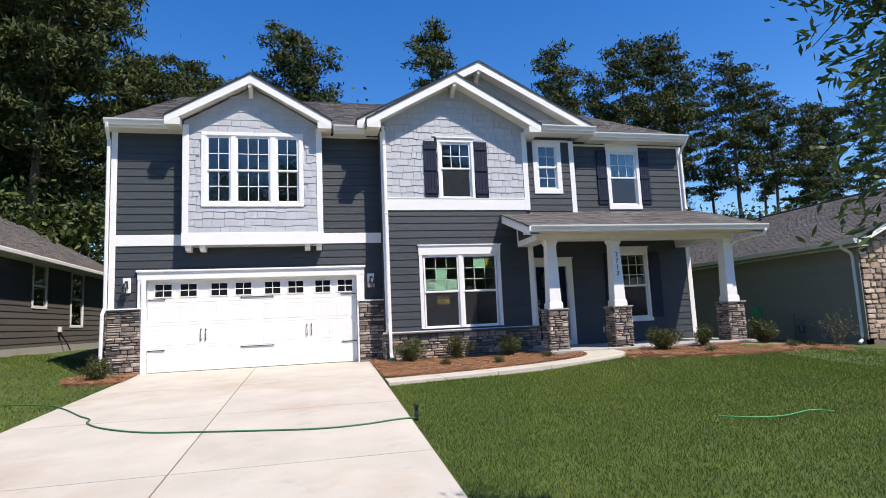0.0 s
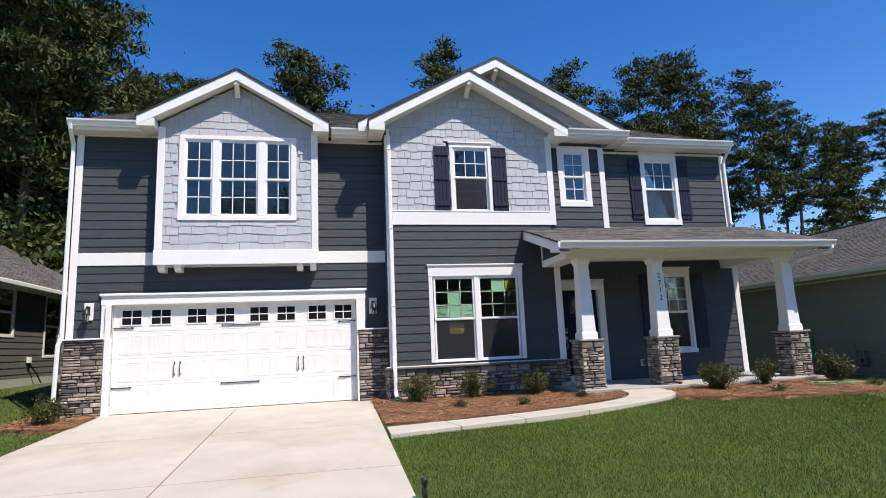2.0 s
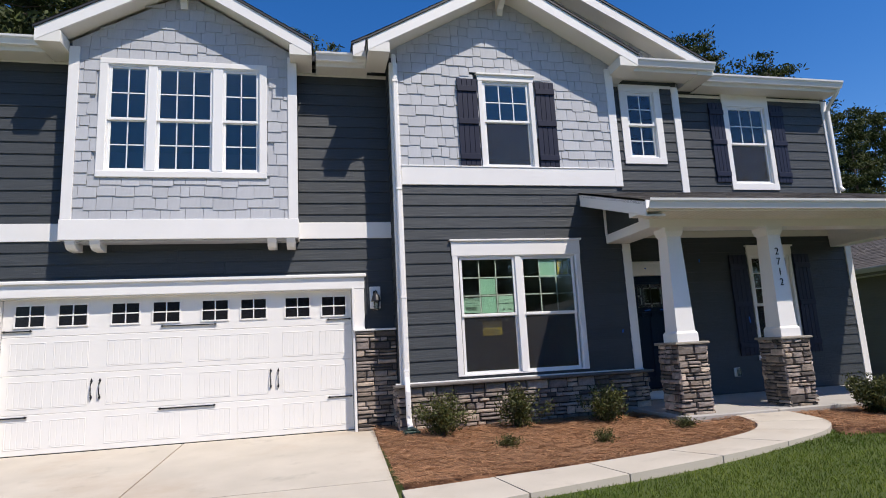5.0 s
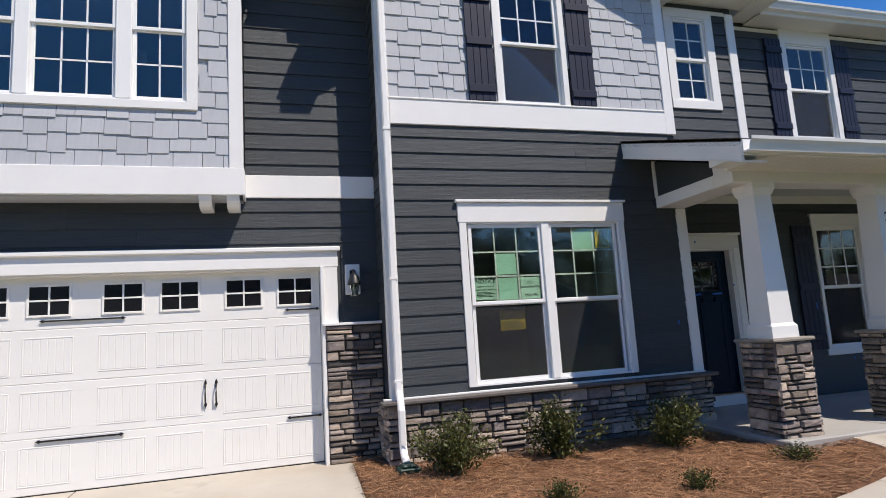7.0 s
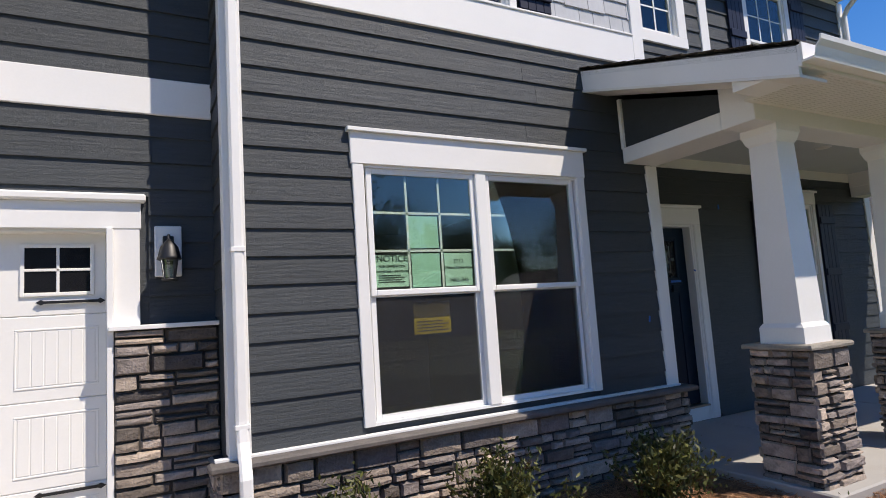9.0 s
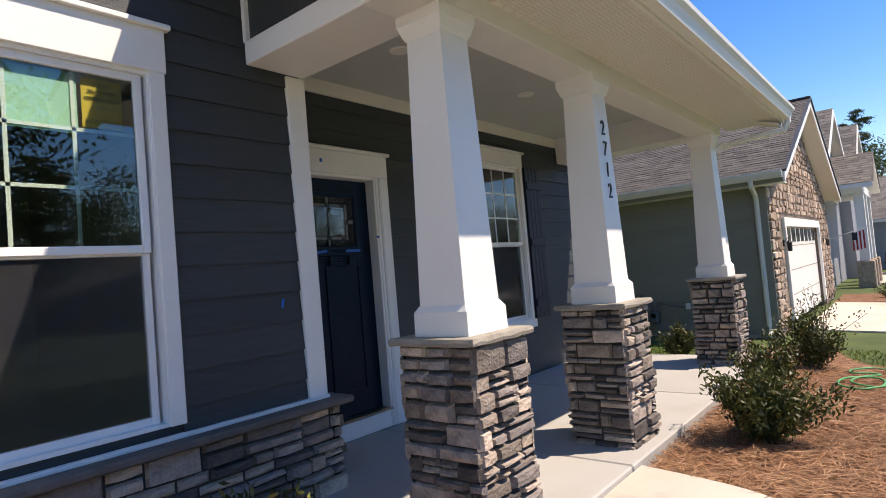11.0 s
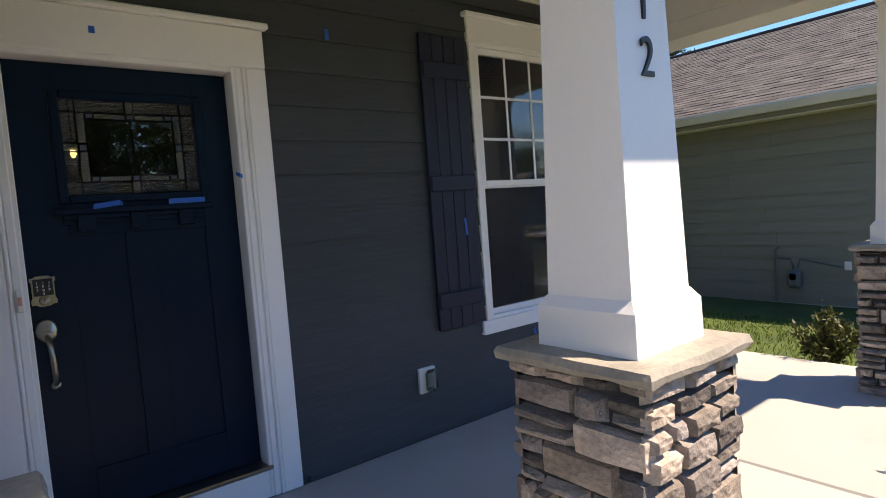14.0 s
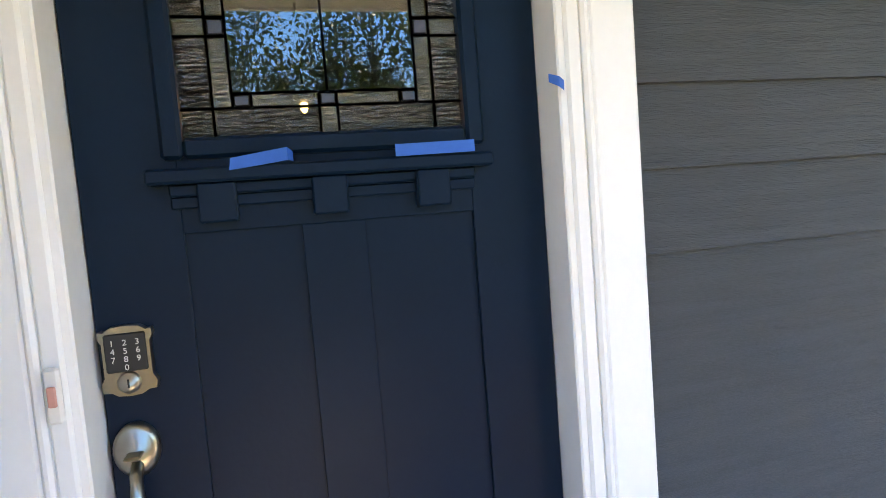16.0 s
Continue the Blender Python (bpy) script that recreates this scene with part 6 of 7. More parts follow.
# young street tree beside the start of the walk
tree = thing("young_oak", (2.82, 2.0, land(2.82, 2.0)), "young narrow-leaved oak with drooping twigs on the lawn", "tree")
rngn = np.random.default_rng(31)
wood = Build()
bx_, by_, bz_ = 2.82, 2.0, land(2.82, 2.0)
wood.tube([(bx_, by_, bz_ - 0.05), (bx_ + 0.05, by_, bz_ + 1.8), (bx_, by_ + 0.1, bz_ + 4.6)], 0.06, 10, 0.02)
P, D = [], []
for k in range(95):
    z = bz_ + rngn.uniform(1.95, 4.1)
    th = rngn.uniform(0, 2 * math.pi)
    r = rngn.uniform(0.28, 0.62) * (1 - 0.5 * max(0, (z - bz_ - 3.0) / 1.8))
    o = np.array([bx_, by_, z])
    tip = o + np.array([r * math.cos(th), r * math.sin(th), rngn.uniform(-0.2, 0.7)])
    mid = (o + tip) / 2 + np.array([0, 0, 0.18])
    Build().tube([tuple(o), tuple((o + mid) / 2 + rngn.normal(0, 0.015, 3)), tuple(mid), tuple(tip)], 0.011, 5, 0.002).make("branch", TWIG, tree)
    m = 80
    s = 1.04 - 0.85 * rngn.uniform(0, 1, (m, 1)) ** 1.5
    P.append(o * (1 - s) ** 2 + 2 * s * (1 - s) * mid + s * s * tip + rngn.normal(0, 0.075, (m, 3)))
    D.append(unit(rngn.normal(0, 0.8, (m, 3)) + unit(tip - o)[None] + np.array([0, 0, -0.35])))
P, D = np.concatenate(P), np.concatenate(D)
m = len(P)
wood.make("trunk", TWIG, tree, at=(bx_, by_, bz_))
cr = new("crown", leaf_mesh("crown", P - np.array([bx_, by_, bz_]), D * rngn.uniform(0.030, 0.048, (m, 1)), unit(np.cross(D, rngn.normal(0, 1, (m, 3)))) * 0.0115, OAKLEAF))
cr.parent = tree


# ---------------------------------------------------------------- house beside the porch: sage siding, stone gable
nb = thing("neighbour_house", (17.7, 20, 0.5), "single-storey sage-green house with a stone-faced garage gable", "house")
NX, NYF, NX1 = 15.25, 13.5, 23.95
Build().box(NX, NX + 0.15, NYF, 29, 0.2, 3.2).box(NX1 - 0.15, NX1, NYF, 29, 0.2, 3.2).box(NX + 0.15, NX1 - 0.15, 28.85, 29, 0.3, 3.3).make("side_wall", RIGHTSIDE, nb)
lap_siding(nb, NYF + 0.1, 27.0, NX, 0.42, 3.15, [], RIGHTSIDE, seed=60, side=-1)
slab("foundation", NX - 0.01, NX + 0.1, NYF + 0.1, 29, 0.1, 0.42, PORCHCON, nb)
NA, NP, NEX, NM = 5.45, 0.45, 14.9, 19.6
fw = Build()
NGX0, NGX1, NGZ = 16.65, 21.53, 2.40
for u0, u1, a, c in cells(NX, NX1, 0.2, 3.2, [(NGX0, NGX1, 0, NGZ)]):
    fw.box(u0, u1, NYF, NYF + 0.15, a, c)
fw.prism([(NX, 3.2), (NX1, 3.2), (NM, 3.2 + 0.45 * 4.35)], "y", NYF, NYF + 0.15)
fwall = fw.make("front_wall", TANMORTAR, nb, "tan field stone front")


def field_stones(parent, x0, x1, y, z0, z1, holes, top, seed):
    """Irregular upright field stones."""
    rng = random.Random(seed)
    z = z0
    while z < z1:
        h = rng.uniform(0.10, 0.22)
        x = x0
        while x < x1:
            w = rng.uniform(0.14, 0.42)
            a, c = x, min(x + w, x1)
            x += w
            zz0, zz1 = z + rng.uniform(-0.03, 0.03), z + h + rng.uniform(-0.03, 0.02)
            xm, zm = (a + c) / 2, (zz0 + zz1) / 2
            if c - a < 0.04 or zz1 > top(xm) or any(q[0] < c and a < q[1] and q[2] < zz1 and zz0 < q[3] for q in holes):
                continue
            n = 8
            ring = [(xm + (c - a) / 2 * 0.97 * math.copysign(abs(math.cos(t)) ** 0.35, math.cos(t)) * rng.uniform(0.88, 1.0),
                     zm + (zz1 - zz0) / 2 * 0.97 * math.copysign(abs(math.sin(t)) ** 0.35, math.sin(t)) * rng.uniform(0.86, 1.0)) for t in (2 * math.pi * k / n + 0.3 for k in range(n))]
            d = rng.uniform(0.018, 0.040)
            v = [(p, y, q) for p, q in ring] + [(xm + (p - xm) * 0.9, y - d, zm + (q - zm) * 0.88) for p, q in ring] + [(xm, y - d * 1.15, zm)]
            f = [(i, (i + 1) % n, n + (i + 1) % n, n + i) for i in range(n)] + [(n + i, n + (i + 1) % n, 2 * n) for i in range(n)]
            Build().raw(v, f).make("stone", TANSTONE, parent)
        z += h


field_stones(fwall, NX, NX1, NYF, 0.5, 5.0, [(NGX0 - 0.2, NGX1 + 0.2, 0, NGZ + 0.2)], lambda x: 3.2 + 0.45 * (4.2 - abs(x - NM)), 61)
slab("head_board", NGX0 - 0.16, NGX1 + 0.16, NYF - 0.06, NYF, NGZ, NGZ + 0.18, WHITE, nb)
for x0 in (NGX0 - 0.14, NGX1):
    slab("side_board", x0, x0 + 0.14, NYF - 0.06, NYF, 0.5, NGZ, WHITE, nb)
ngd = slab("garage_door", NGX0, NGX1, NYF + 0.06, NYF + 0.1, 0.45, NGZ, GDOOR, nb, 0.004)
for k in range(8):
    x = NGX0 + 0.606 * (k + 0.5)
    slab("pane", x - 0.2, x + 0.2, NYF + 0.05, NYF + 0.062, 2.08, 2.38, PANELDARK, ngd, 0)
for k in range(1, 4):
    slab("section_groove", NGX0, NGX1, NYF + 0.055, NYF + 0.063, 0.45 + 0.515 * k, 0.462 + 0.515 * k, JOINT, ngd, 0)
L = math.hypot(1, NP) * (NM - NEX)
for s in (-1, 1):
    e = NM + s * (NM - NEX)
    lo = NA - NP * (NM - NEX)
    Build().prism([(NM, NA - 0.01), (e, lo - 0.01), (e, lo - 0.12), (NM, NA - 0.12)], "y", 13.15, 29.4).make("roof_deck", CREAM, nb)
    Build().prism([(NM, NA - 0.03), (e, lo - 0.03), (e, lo - 0.20), (NM, NA - 0.22)], "y", 13.12, 13.15).make("barge_board", WHITE, nb)
    Build().prism([(NM, NA + 0.01), (e - s * 0.0, lo + 0.01), (e, lo - 0.03), (NM, NA - 0.03)], "y", 13.09, 13.15).make("drip_edge", DARKEDGE, nb)
    shingles("roof_shingles", (e, 13.1, lo) if s > 0 else (e, 29.4, lo), (0, s, 0), (-s, 0, NP), lambda v: (0, 16.3), L, nb, 62 + s, material=NBSHINGLE)
Build().box(NM - 0.08, NM + 0.08, 13.1, 29.4, NA - 0.02, NA + 0.035, 0.01).make("ridge_cap", NBSHINGLE, nb)
slab("soffit", NEX, NX, 13.15, 29, 3.12, 3.14, CREAM, nb, 0)
lo = NA - NP * (NM - NEX)
slab("fascia", NEX - 0.02, NEX, 13.15, 29.4, lo - 0.20, lo - 0.02, RIGHTSIDE, nb, 0)
Build().prism([(NEX - 0.02, lo), (NEX - 0.02, lo - 0.13), (NEX - 0.10, lo - 0.13), (NEX - 0.15, lo - 0.03), (NEX - 0.15, lo), (NEX - 0.13, lo), (NEX - 0.09, lo - 0.11), (NEX - 0.04, lo - 0.11), (NEX - 0.04, lo)], "y", 13.15, 29.4).make("gutter", CREAM, nb, "pale sage gutter")
b = Build()
pts = [(NEX - 0.08, 13.65, lo - 0.12), (NEX - 0.06, 13.65, lo - 0.22), (NX - 0.10, 13.66, lo - 0.36), (NX - 0.05, 13.66, lo - 0.48), (NX - 0.05, 13.66, 0.6), (NX - 0.12, 13.63, 0.48), (NX - 0.25, 13.6, 0.42)]
b.tube(pts, 0.045, 8)
b.make("downspout", CREAM, nb)
slab("corner_board", NX - 0.03, NX + 0.1, NYF + 0.0, NYF + 0.13, 0.5, 3.1, RIGHTSIDE, nb)
for x in (16.1, 22.1):
    lt = Build().box(x - 0.035, x + 0.035, NYF - 0.08, NYF - 0.05, 2.0, 2.14, 0.01).tube([(x, NYF - 0.07, 2.08), (x, NYF - 0.14, 2.16), (x, NYF - 0.16, 2.12)], 0.008, 6)
    lt.lathe([(0.015, 2.12), (0.058, 2.07), (0.046, 2.06), (0.038, 1.91), (0.015, 1.90)], (x, NYF - 0.16, 0), sides=8)
    tagged(lt.make("wall_lantern", BLACK), "black lantern on the neighbour's stone front", "wall lamp", "neighbour's lanterns")
for x, y in ((19.25, 21.4), (19.1, 23.2), (18.95, 23.8)):
    z = NA - NP * (NM - x)
    tagged(Build().lathe([(0.11, -0.05), (0.11, 0.03), (0.06, 0.06), (0.05, 0.07), (0.05, 0.38), (0.0, 0.385)], (x, y, z)).make("roof_vent", BLACK), "black vent pipe on the neighbour's shingled roof", "roof vent", "roof vents")
# gas meter and outlet on the sage wall
METER = mat("grey painted metal", (0.10, 0.11, 0.11), 0.5, 0.1, 8, 60, 0.1)
gm = thing("gas_meter", (NX - 0.12, 15.75, 0.5), "grey gas meter with riser pipes on the sage wall", "gas meter")
Build().tube([(NX - 0.1, 15.95, 0.45), (NX - 0.1, 15.95, 1.22), (NX - 0.1, 15.90, 1.25)], 0.02, 8).make("riser_pipe", METER, gm)
Build().tube([(NX - 0.1, 15.93, 1.1), (NX - 0.1, 15.75, 1.08), (NX - 0.1, 15.72, 1.0), (NX - 0.1, 15.72, 0.85)], 0.016, 8).tube([(NX - 0.1, 15.66, 0.95), (NX - 0.1, 15.62, 1.08), (NX - 0.1, 15.3, 1.02), (NX - 0.1, 15.1, 0.98)], 0.016, 8).make("outlet_pipe", METER, gm)
Build().box(NX - 0.2, NX - 0.03, 15.60, 15.78, 0.66, 0.92, 0.04).make("meter_body", METER, gm)
Build().lathe([(0.05, 0), (0.05, 0.03), (0.02, 0.035)], (NX - 0.2, 15.69, 0.83), "x", 12).make("dial", BELL, gm)
tagged(slab("wall_socket", NX - 0.05, NX - 0.02, 15.0, 15.09, 0.93, 1.05, BELL, None, 0.008), "small white outlet on the sage wall", "outlet")
UTIL = mat("bright green plastic box", (0.04, 0.30, 0.12), 0.5, 0.1, 5, 60, 0.05)
tagged(Build().box(NX - 0.16, NX - 0.02, 17.4, 17.75, 0.85, 1.55, 0.03).box(NX - 0.18, NX - 0.15, 17.45, 17.7, 0.95, 1.45, 0.015).make("utility_box", UTIL), "green utility box on the sage wall", "utility box")

# neighbour's driveway and paved strip
nd = thing("neighbour_driveway", (17.7, 6, 0.4), "pale concrete driveway of the neighbouring house", "driveway", kind="structure")
for a, c in ((-7, -2), (-2, 2), (2, 6), (6, 9.6), (9.6, 13.3)):
    for u0, u1 in ((16.3, 19.1), (19.1, 21.9)):
        v = [(u, y, drive_z(y) - 0.19 + d) for d in (-0.1, 0) for y in (a + 0.006, c - 0.006) for u in (u0 + 0.006, u1 - 0.006)]
        Build().raw(v, [(4, 5, 7, 6), (0, 1, 5, 4), (1, 3, 7, 5), (3, 2, 6, 7), (2, 0, 4, 6)]).make("concrete_slab", CONCRETE, nd)

# ---------------------------------------------------------------- house beside the garage: taupe siding
lh = thing("taupe_house", (-12, 22, 1.2), "single-storey taupe-sided house with a grey shingled roof", "house")
LX = -8.0
wins = [(19.52, 20.38, 2.55, 3.75), (22.4, 23.4, 1.98, 3.75)]
lw = Build()
for u0, u1, a, c in cells(14.6, 28, 1.0, 3.98, wins):
    lw.box(LX - 0.15, LX - 0.012, u0, u1, a, c)
lw.box(-16, LX - 0.15, 14.6, 14.75, 0.6, 3.98).box(-16, -15.85, 14.75, 28, 0.6, 3.98).box(-15.85, LX - 0.15, 27.85, 28, 0.6, 3.98)
lwo = lw.make("wall", LEFTSIDE, lh)
lap_siding(lwo, 14.65, 28, LX, 1.34, 3.93, [(a - 0.09, b_ + 0.09, c - 0.09, d + 0.09) for a, b_, c, d in wins], LEFTSIDE, seed=70, side=1, step=0.18)
slab("foundation", LX - 0.1, LX + 0.01, 14.6, 28, 0.7, 1.34, PORCHCON, lh)
for a, b_, c, d in wins:
    wf = Build()
    for u0, u1, p, q in ((a - 0.09, a, c - 0.09, d + 0.09), (b_, b_ + 0.09, c - 0.09, d + 0.09), (a, b_, c - 0.09, c), (a, b_, d, d + 0.09), (a, b_, (c + d) / 2 - 0.03, (c + d) / 2 + 0.03)):
        wf.box(LX - 0.02, LX + 0.03, u0, u1, p, q, 0.005)
    wo = wf.make("window", WHITE, lh)
    g = Build().box(LX - 0.02, LX - 0.012, a, b_, c, d).make("pane", GLASS, wo)
    # Added sheet: the unlit room is put into its near-black colour.
    Build().box(LX - 0.10, LX - 0.09, a, b_, c, d).make("blind", PANELDARK, wo, "dark room behind the glass")
for s, e in ((1, LX + 0.35), (-1, -16.35)):
    xm, lo_, ap = -12.0, 3.95, 3.95 + 0.568 * 4.35
    Build().prism([(xm, ap - 0.01), (e, lo_ - 0.01), (e, lo_ - 0.14), (xm, ap - 0.14)], "y", 14.2, 28.4).make("roof_deck", DARKEDGE, lh)
    shingles("roof_shingles", (e, 14.2, lo_) if s > 0 else (e, 28.4, lo_), (0, s, 0), (-s, 0, 0.568), lambda v: (0, 14.2), math.hypot(1, 0.568) * 4.35, lh, 72 + s)
Build().prism([(-15.9, 3.83), (-8.1, 3.83), (-12, 6.02)], "y", 14.6, 14.75).make("gable_wall", LEFTSIDE, lh)
slab("fascia", LX + 0.33, LX + 0.36, 14.2, 28.4, 3.78, 3.94, WHITE, lh, 0)
Build().box(LX + 0.36, LX + 0.47, 14.2, 28.4, 3.80, 3.93, 0.02).make("gutter", WHITE, lh)
slab("soffit", LX, LX + 0.34, 14.3, 28.2, 3.78, 3.80, WHITE, lh, 0)
tagged(Build().box(LX + 0.02, LX + 0.12, 21.3, 21.42, 1.75, 1.92, 0.01).make("wall_socket", BELL), "white outlet cover on the taupe wall", "outlet")
cab = Build().tube([(LX + 0.06, 21.4, 1.75), (LX + 0.1, 21.6, 1.55), (LX + 0.14, 21.75, 1.40), (LX + 0.2, 21.9, 1.15)], 0.02, 6)
tagged(cab.make("cable", BLACK), "black cable running down the taupe wall", "cable")


# ---------------------------------------------------------------- houses farther along the street and across it
GREYWALL = mat("grey-blue siding", (0.26, 0.28, 0.31), 0.6, 0.08, 3, 40, 0.2, stretch=(1, 1, 14))
BEIGE = mat("beige siding", (0.42, 0.38, 0.32), 0.6, 0.08, 3, 40, 0.2, stretch=(1, 1, 14))


def far_house(name, x0, x1, yf, depth, base, eave_z, pitch, material, label, face=-1, windows=(), door_w=0.0):
    """A plain gabled house whose ridge runs along y, its gable towards the street."""
    h = thing(name, ((x0 + x1) / 2, yf, base), label, "house", "houses along the street")
    yb = yf - face * depth
    y0, y1 = sorted((yf, yb))
    xm, half = (x0 + x1) / 2, (x1 - x0) / 2 + 0.35
    ap = eave_z + pitch * half
    b = Build().box(x0, x1, y0, y1, base - 0.5, eave_z)
    b.prism([(x0, eave_z), (x1, eave_z), (xm, ap - 0.2)], "y", y0, y1)
    b.make("wall", material, h)
    for s in (-1, 1):
        e = xm + s * half
        Build().prism([(xm, ap), (e, eave_z), (e, eave_z - 0.15), (xm, ap - 0.15)], "y", y0 - 0.35, y1 + 0.35).make("roof", CREAM, h)
        shingles("roof_shingles", (e, y0 - 0.36, eave_z + 0.01) if s > 0 else (e, y1 + 0.36, eave_z + 0.01), (0, s, 0), (-s, 0, pitch), lambda v: (0, y1 - y0 + 0.72), math.hypot(1, pitch) * half, h, 80 + s, step=0.3)
        yy = y0 - 0.38 if face < 0 else y1 + 0.35
        Build().prism([(xm, ap - 0.02), (e, eave_z - 0.02), (e, eave_z - 0.24), (xm, ap - 0.26)], "y", yy, yy + 0.03).make("barge_board", WHITE, h)
    for wx, wz, ww, wh in windows:
        yy = y0 - 0.04 if face < 0 else y1
        wo = slab("window", wx - ww / 2 - 0.1, wx + ww / 2 + 0.1, yy, yy + 0.04, wz - 0.1, wz + wh + 0.1, WHITE, h, 0)
        yp = yy - 0.008 if face < 0 else yy + 0.041
        slab("pane", wx - ww / 2, wx + ww / 2, yp, yp + 0.007, wz, wz + wh, PANELDARK, wo, 0)
    if door_w:
        yy = y0 - 0.05 if face < 0 else y1
        slab("garage_door", xm - door_w / 2, xm + door_w / 2, yy, yy + 0.05, base, base + 2.15, GDOOR, h, 0.01)
    return h


far_house("grey_house", 27.2, 33.6, 13.9, 12, 0.5, 4.9, 0.62, GREYWALL, "two-storey grey-sided house with stone-based columns", windows=((28.6, 3.6, 0.9, 1.5), (31.5, 3.6, 0.9, 1.5)), door_w=0)
far_house("grey_house", 33.0, 39.0, 13.5, 12, 0.5, 5.0, 0.66, GREYWALL, "two-storey grey-sided house with steep gable", windows=((35, 3.6, 0.9, 1.5),))
for x in (27.9, 29.3, 31.3):
    pc = thing("porch_post", (x, 12.9, 0.4), "white porch post on a brown stone base", "column", "posts of the farther porch")
    Build().box(x - 0.25, x + 0.25, 12.65, 13.15, 0.3, 1.25, 0.03).make("stone_base", TANSTONE, pc)
    Build().box(x - 0.14, x + 0.14, 12.76, 13.04, 1.25, 3.55, 0.01).make("post", WHITE, pc)
fp = thing("far_porch_roof", (29.7, 12.9, 3.6), "small shingled porch gable of the grey house with white trim", "porch roof")
Build().box(27.6, 31.8, 12.75, 13.9, 3.55, 3.85, 0.02).make("beam", WHITE, fp)
Build().prism([(27.7, 3.85), (31.7, 3.85), (29.7, 4.95)], "y", 12.8, 13.9).make("gable_wall", GREYWALL, fp)
for s in (-1, 1):
    e = 29.7 + s * 2.25
    Build().prism([(29.7, 5.12), (e, 3.88), (e, 3.72), (29.7, 4.94)], "y", 12.45, 13.9).make("roof_deck", WHITE, fp)
    shingles("roof_shingles", (e, 12.42, 3.89) if s > 0 else (e, 13.9, 3.89), (0, s, 0), (-s, 0, 0.551), lambda v: (0, 1.48), math.hypot(1, 0.551) * 2.25, fp, 88 + s, step=0.2)
RED = mat("red flag cloth", (0.42, 0.03, 0.04), 0.8, 0.08, 6, 60, 0.1)
fl = thing("flag", (27.0, 12.7, 2.4), "small striped red and white flag with blue corner", "flag")
Build().tube([(27.02, 13.85, 2.05), (27.0, 12.62, 2.42)], 0.014, 6).make("pole", WHITE, fl)
for k in range(7):
    Build().box(26.99, 27.004, 12.80 + 0.05 * k, 12.80 + 0.05 * (k + 1), 1.68 - 0.01 * k, (2.30 if k < 4 else 2.04) - 0.015 * k).make("stripe", RED if k % 2 == 0 else WHITE, fl)
Build().box(26.988, 27.006, 13.0, 13.15, 1.97, 2.23).make("blue_corner", SHUTTER, fl)
far_house("dark_house", 41, 53, 9.5, 10, 0.3, 2.9, 0.42, GREYWALL, "low grey house with a dark roof", windows=((44, 1.2, 1.2, 1.4), (50, 1.2, 1.2, 1.4)))
far_house("dark_house", 56, 68, 9.5, 10, 0.3, 3.0, 0.42, BEIGE, "low beige house with a dark roof", windows=((60, 1.2, 1.2, 1.4),))
# across the street
road = tagged(slab("road", -400, 400, -15.0, -7.0, -0.4, -0.12, ASPHALT, None, 0), "grey asphalt street", "road", kind="structure")
for y in (-7.0, -15.15):
    tagged(slab("kerb", -400, 400, y, y + 0.15, -0.3, -0.0, CONCRETE, None, 0.02), "concrete kerb", "kerb", kind="structure")
for k, (x, m) in enumerate(((-18, BEIGE), (-4, GREYWALL), (10.5, BEIGE), (25, GREYWALL), (40, BEIGE), (55, GREYWALL), (70, BEIGE), (86, GREYWALL))):
    far_house("opposite_house", x - 5.2, x + 5.2, -26 - (k % 2), 11, 0.0, 3.0, 0.5, m, "gabled house on the other side of the street", face=1, windows=((x - 3.6, 1.0, 1.0, 1.4),), door_w=4.8)
for k, (x, y, s) in enumerate(((-22, -52, 0.8), (-14, -50, 0.75), (-6, -54, 0.85), (0, -50, 0.7), (6, -52, 0.8), (12, -50, 0.82), (17, -55, 0.85), (23, -50, 0.75), (29, -53, 0.8), (36, -50, 0.8), (44, -52, 0.78))):
    c2 = copy_thing(protos[k % 4], move(x, y, land(x, y), 57 * k))
    c2.scale = ((0.85 if -10 < x < 24 else 0.62) * s,) * 3
    c2 = copy_thing(bl[k % 2], move(x + 3, y + 3, land(x, y), 31 * k))
    c2.scale = (0.95, 0.95, 0.95)
for k in range(52):
    x = -30 + 3.1 * k
    c2 = copy_thing(bl[k % 2], move(x + 1.3 * math.sin(5.0 * k), -44 - 3 * (k % 3), 0, 47 * k))
    c2.scale = (0.72 + 0.35 * (k % 4) / 3 + 0.12 * (x < 40) + 0.4 * (-15 < x < 22) + 0.3 * (-8 < x < 20),) * 3
for k, (x, y, s) in enumerate(((80, 22, 0.9), (86, 14, 0.85), (92, 28, 0.95), (96, 8, 0.85), (104, 18, 1.0), (75, 30, 0.9), (90, 20, 0.9), (100, 2, 0.9), (70, 26, 1.0), (72, 34, 1.1), (78, 16, 0.85), (84, 24, 1.0), (88, 6, 0.8), (94, 16, 0.95), (98, 24, 1.05), (108, 10, 1.0), (112, 26, 1.1), (82, 33, 1.05), (104, -4, 0.9), (112, -8, 1.0))):
    c2 = copy_thing(bl[k % 2], move(x, y, 0, 41 * k))
    c2.scale = (1.1 * s, 1.1 * s, 1.1 * s)
    if k % 2:
        c2 = copy_thing(protos[k % 3], move(x + 3, y + 2, 0, 71 * k))
        c2.scale = (0.62, 0.62, 0.62)


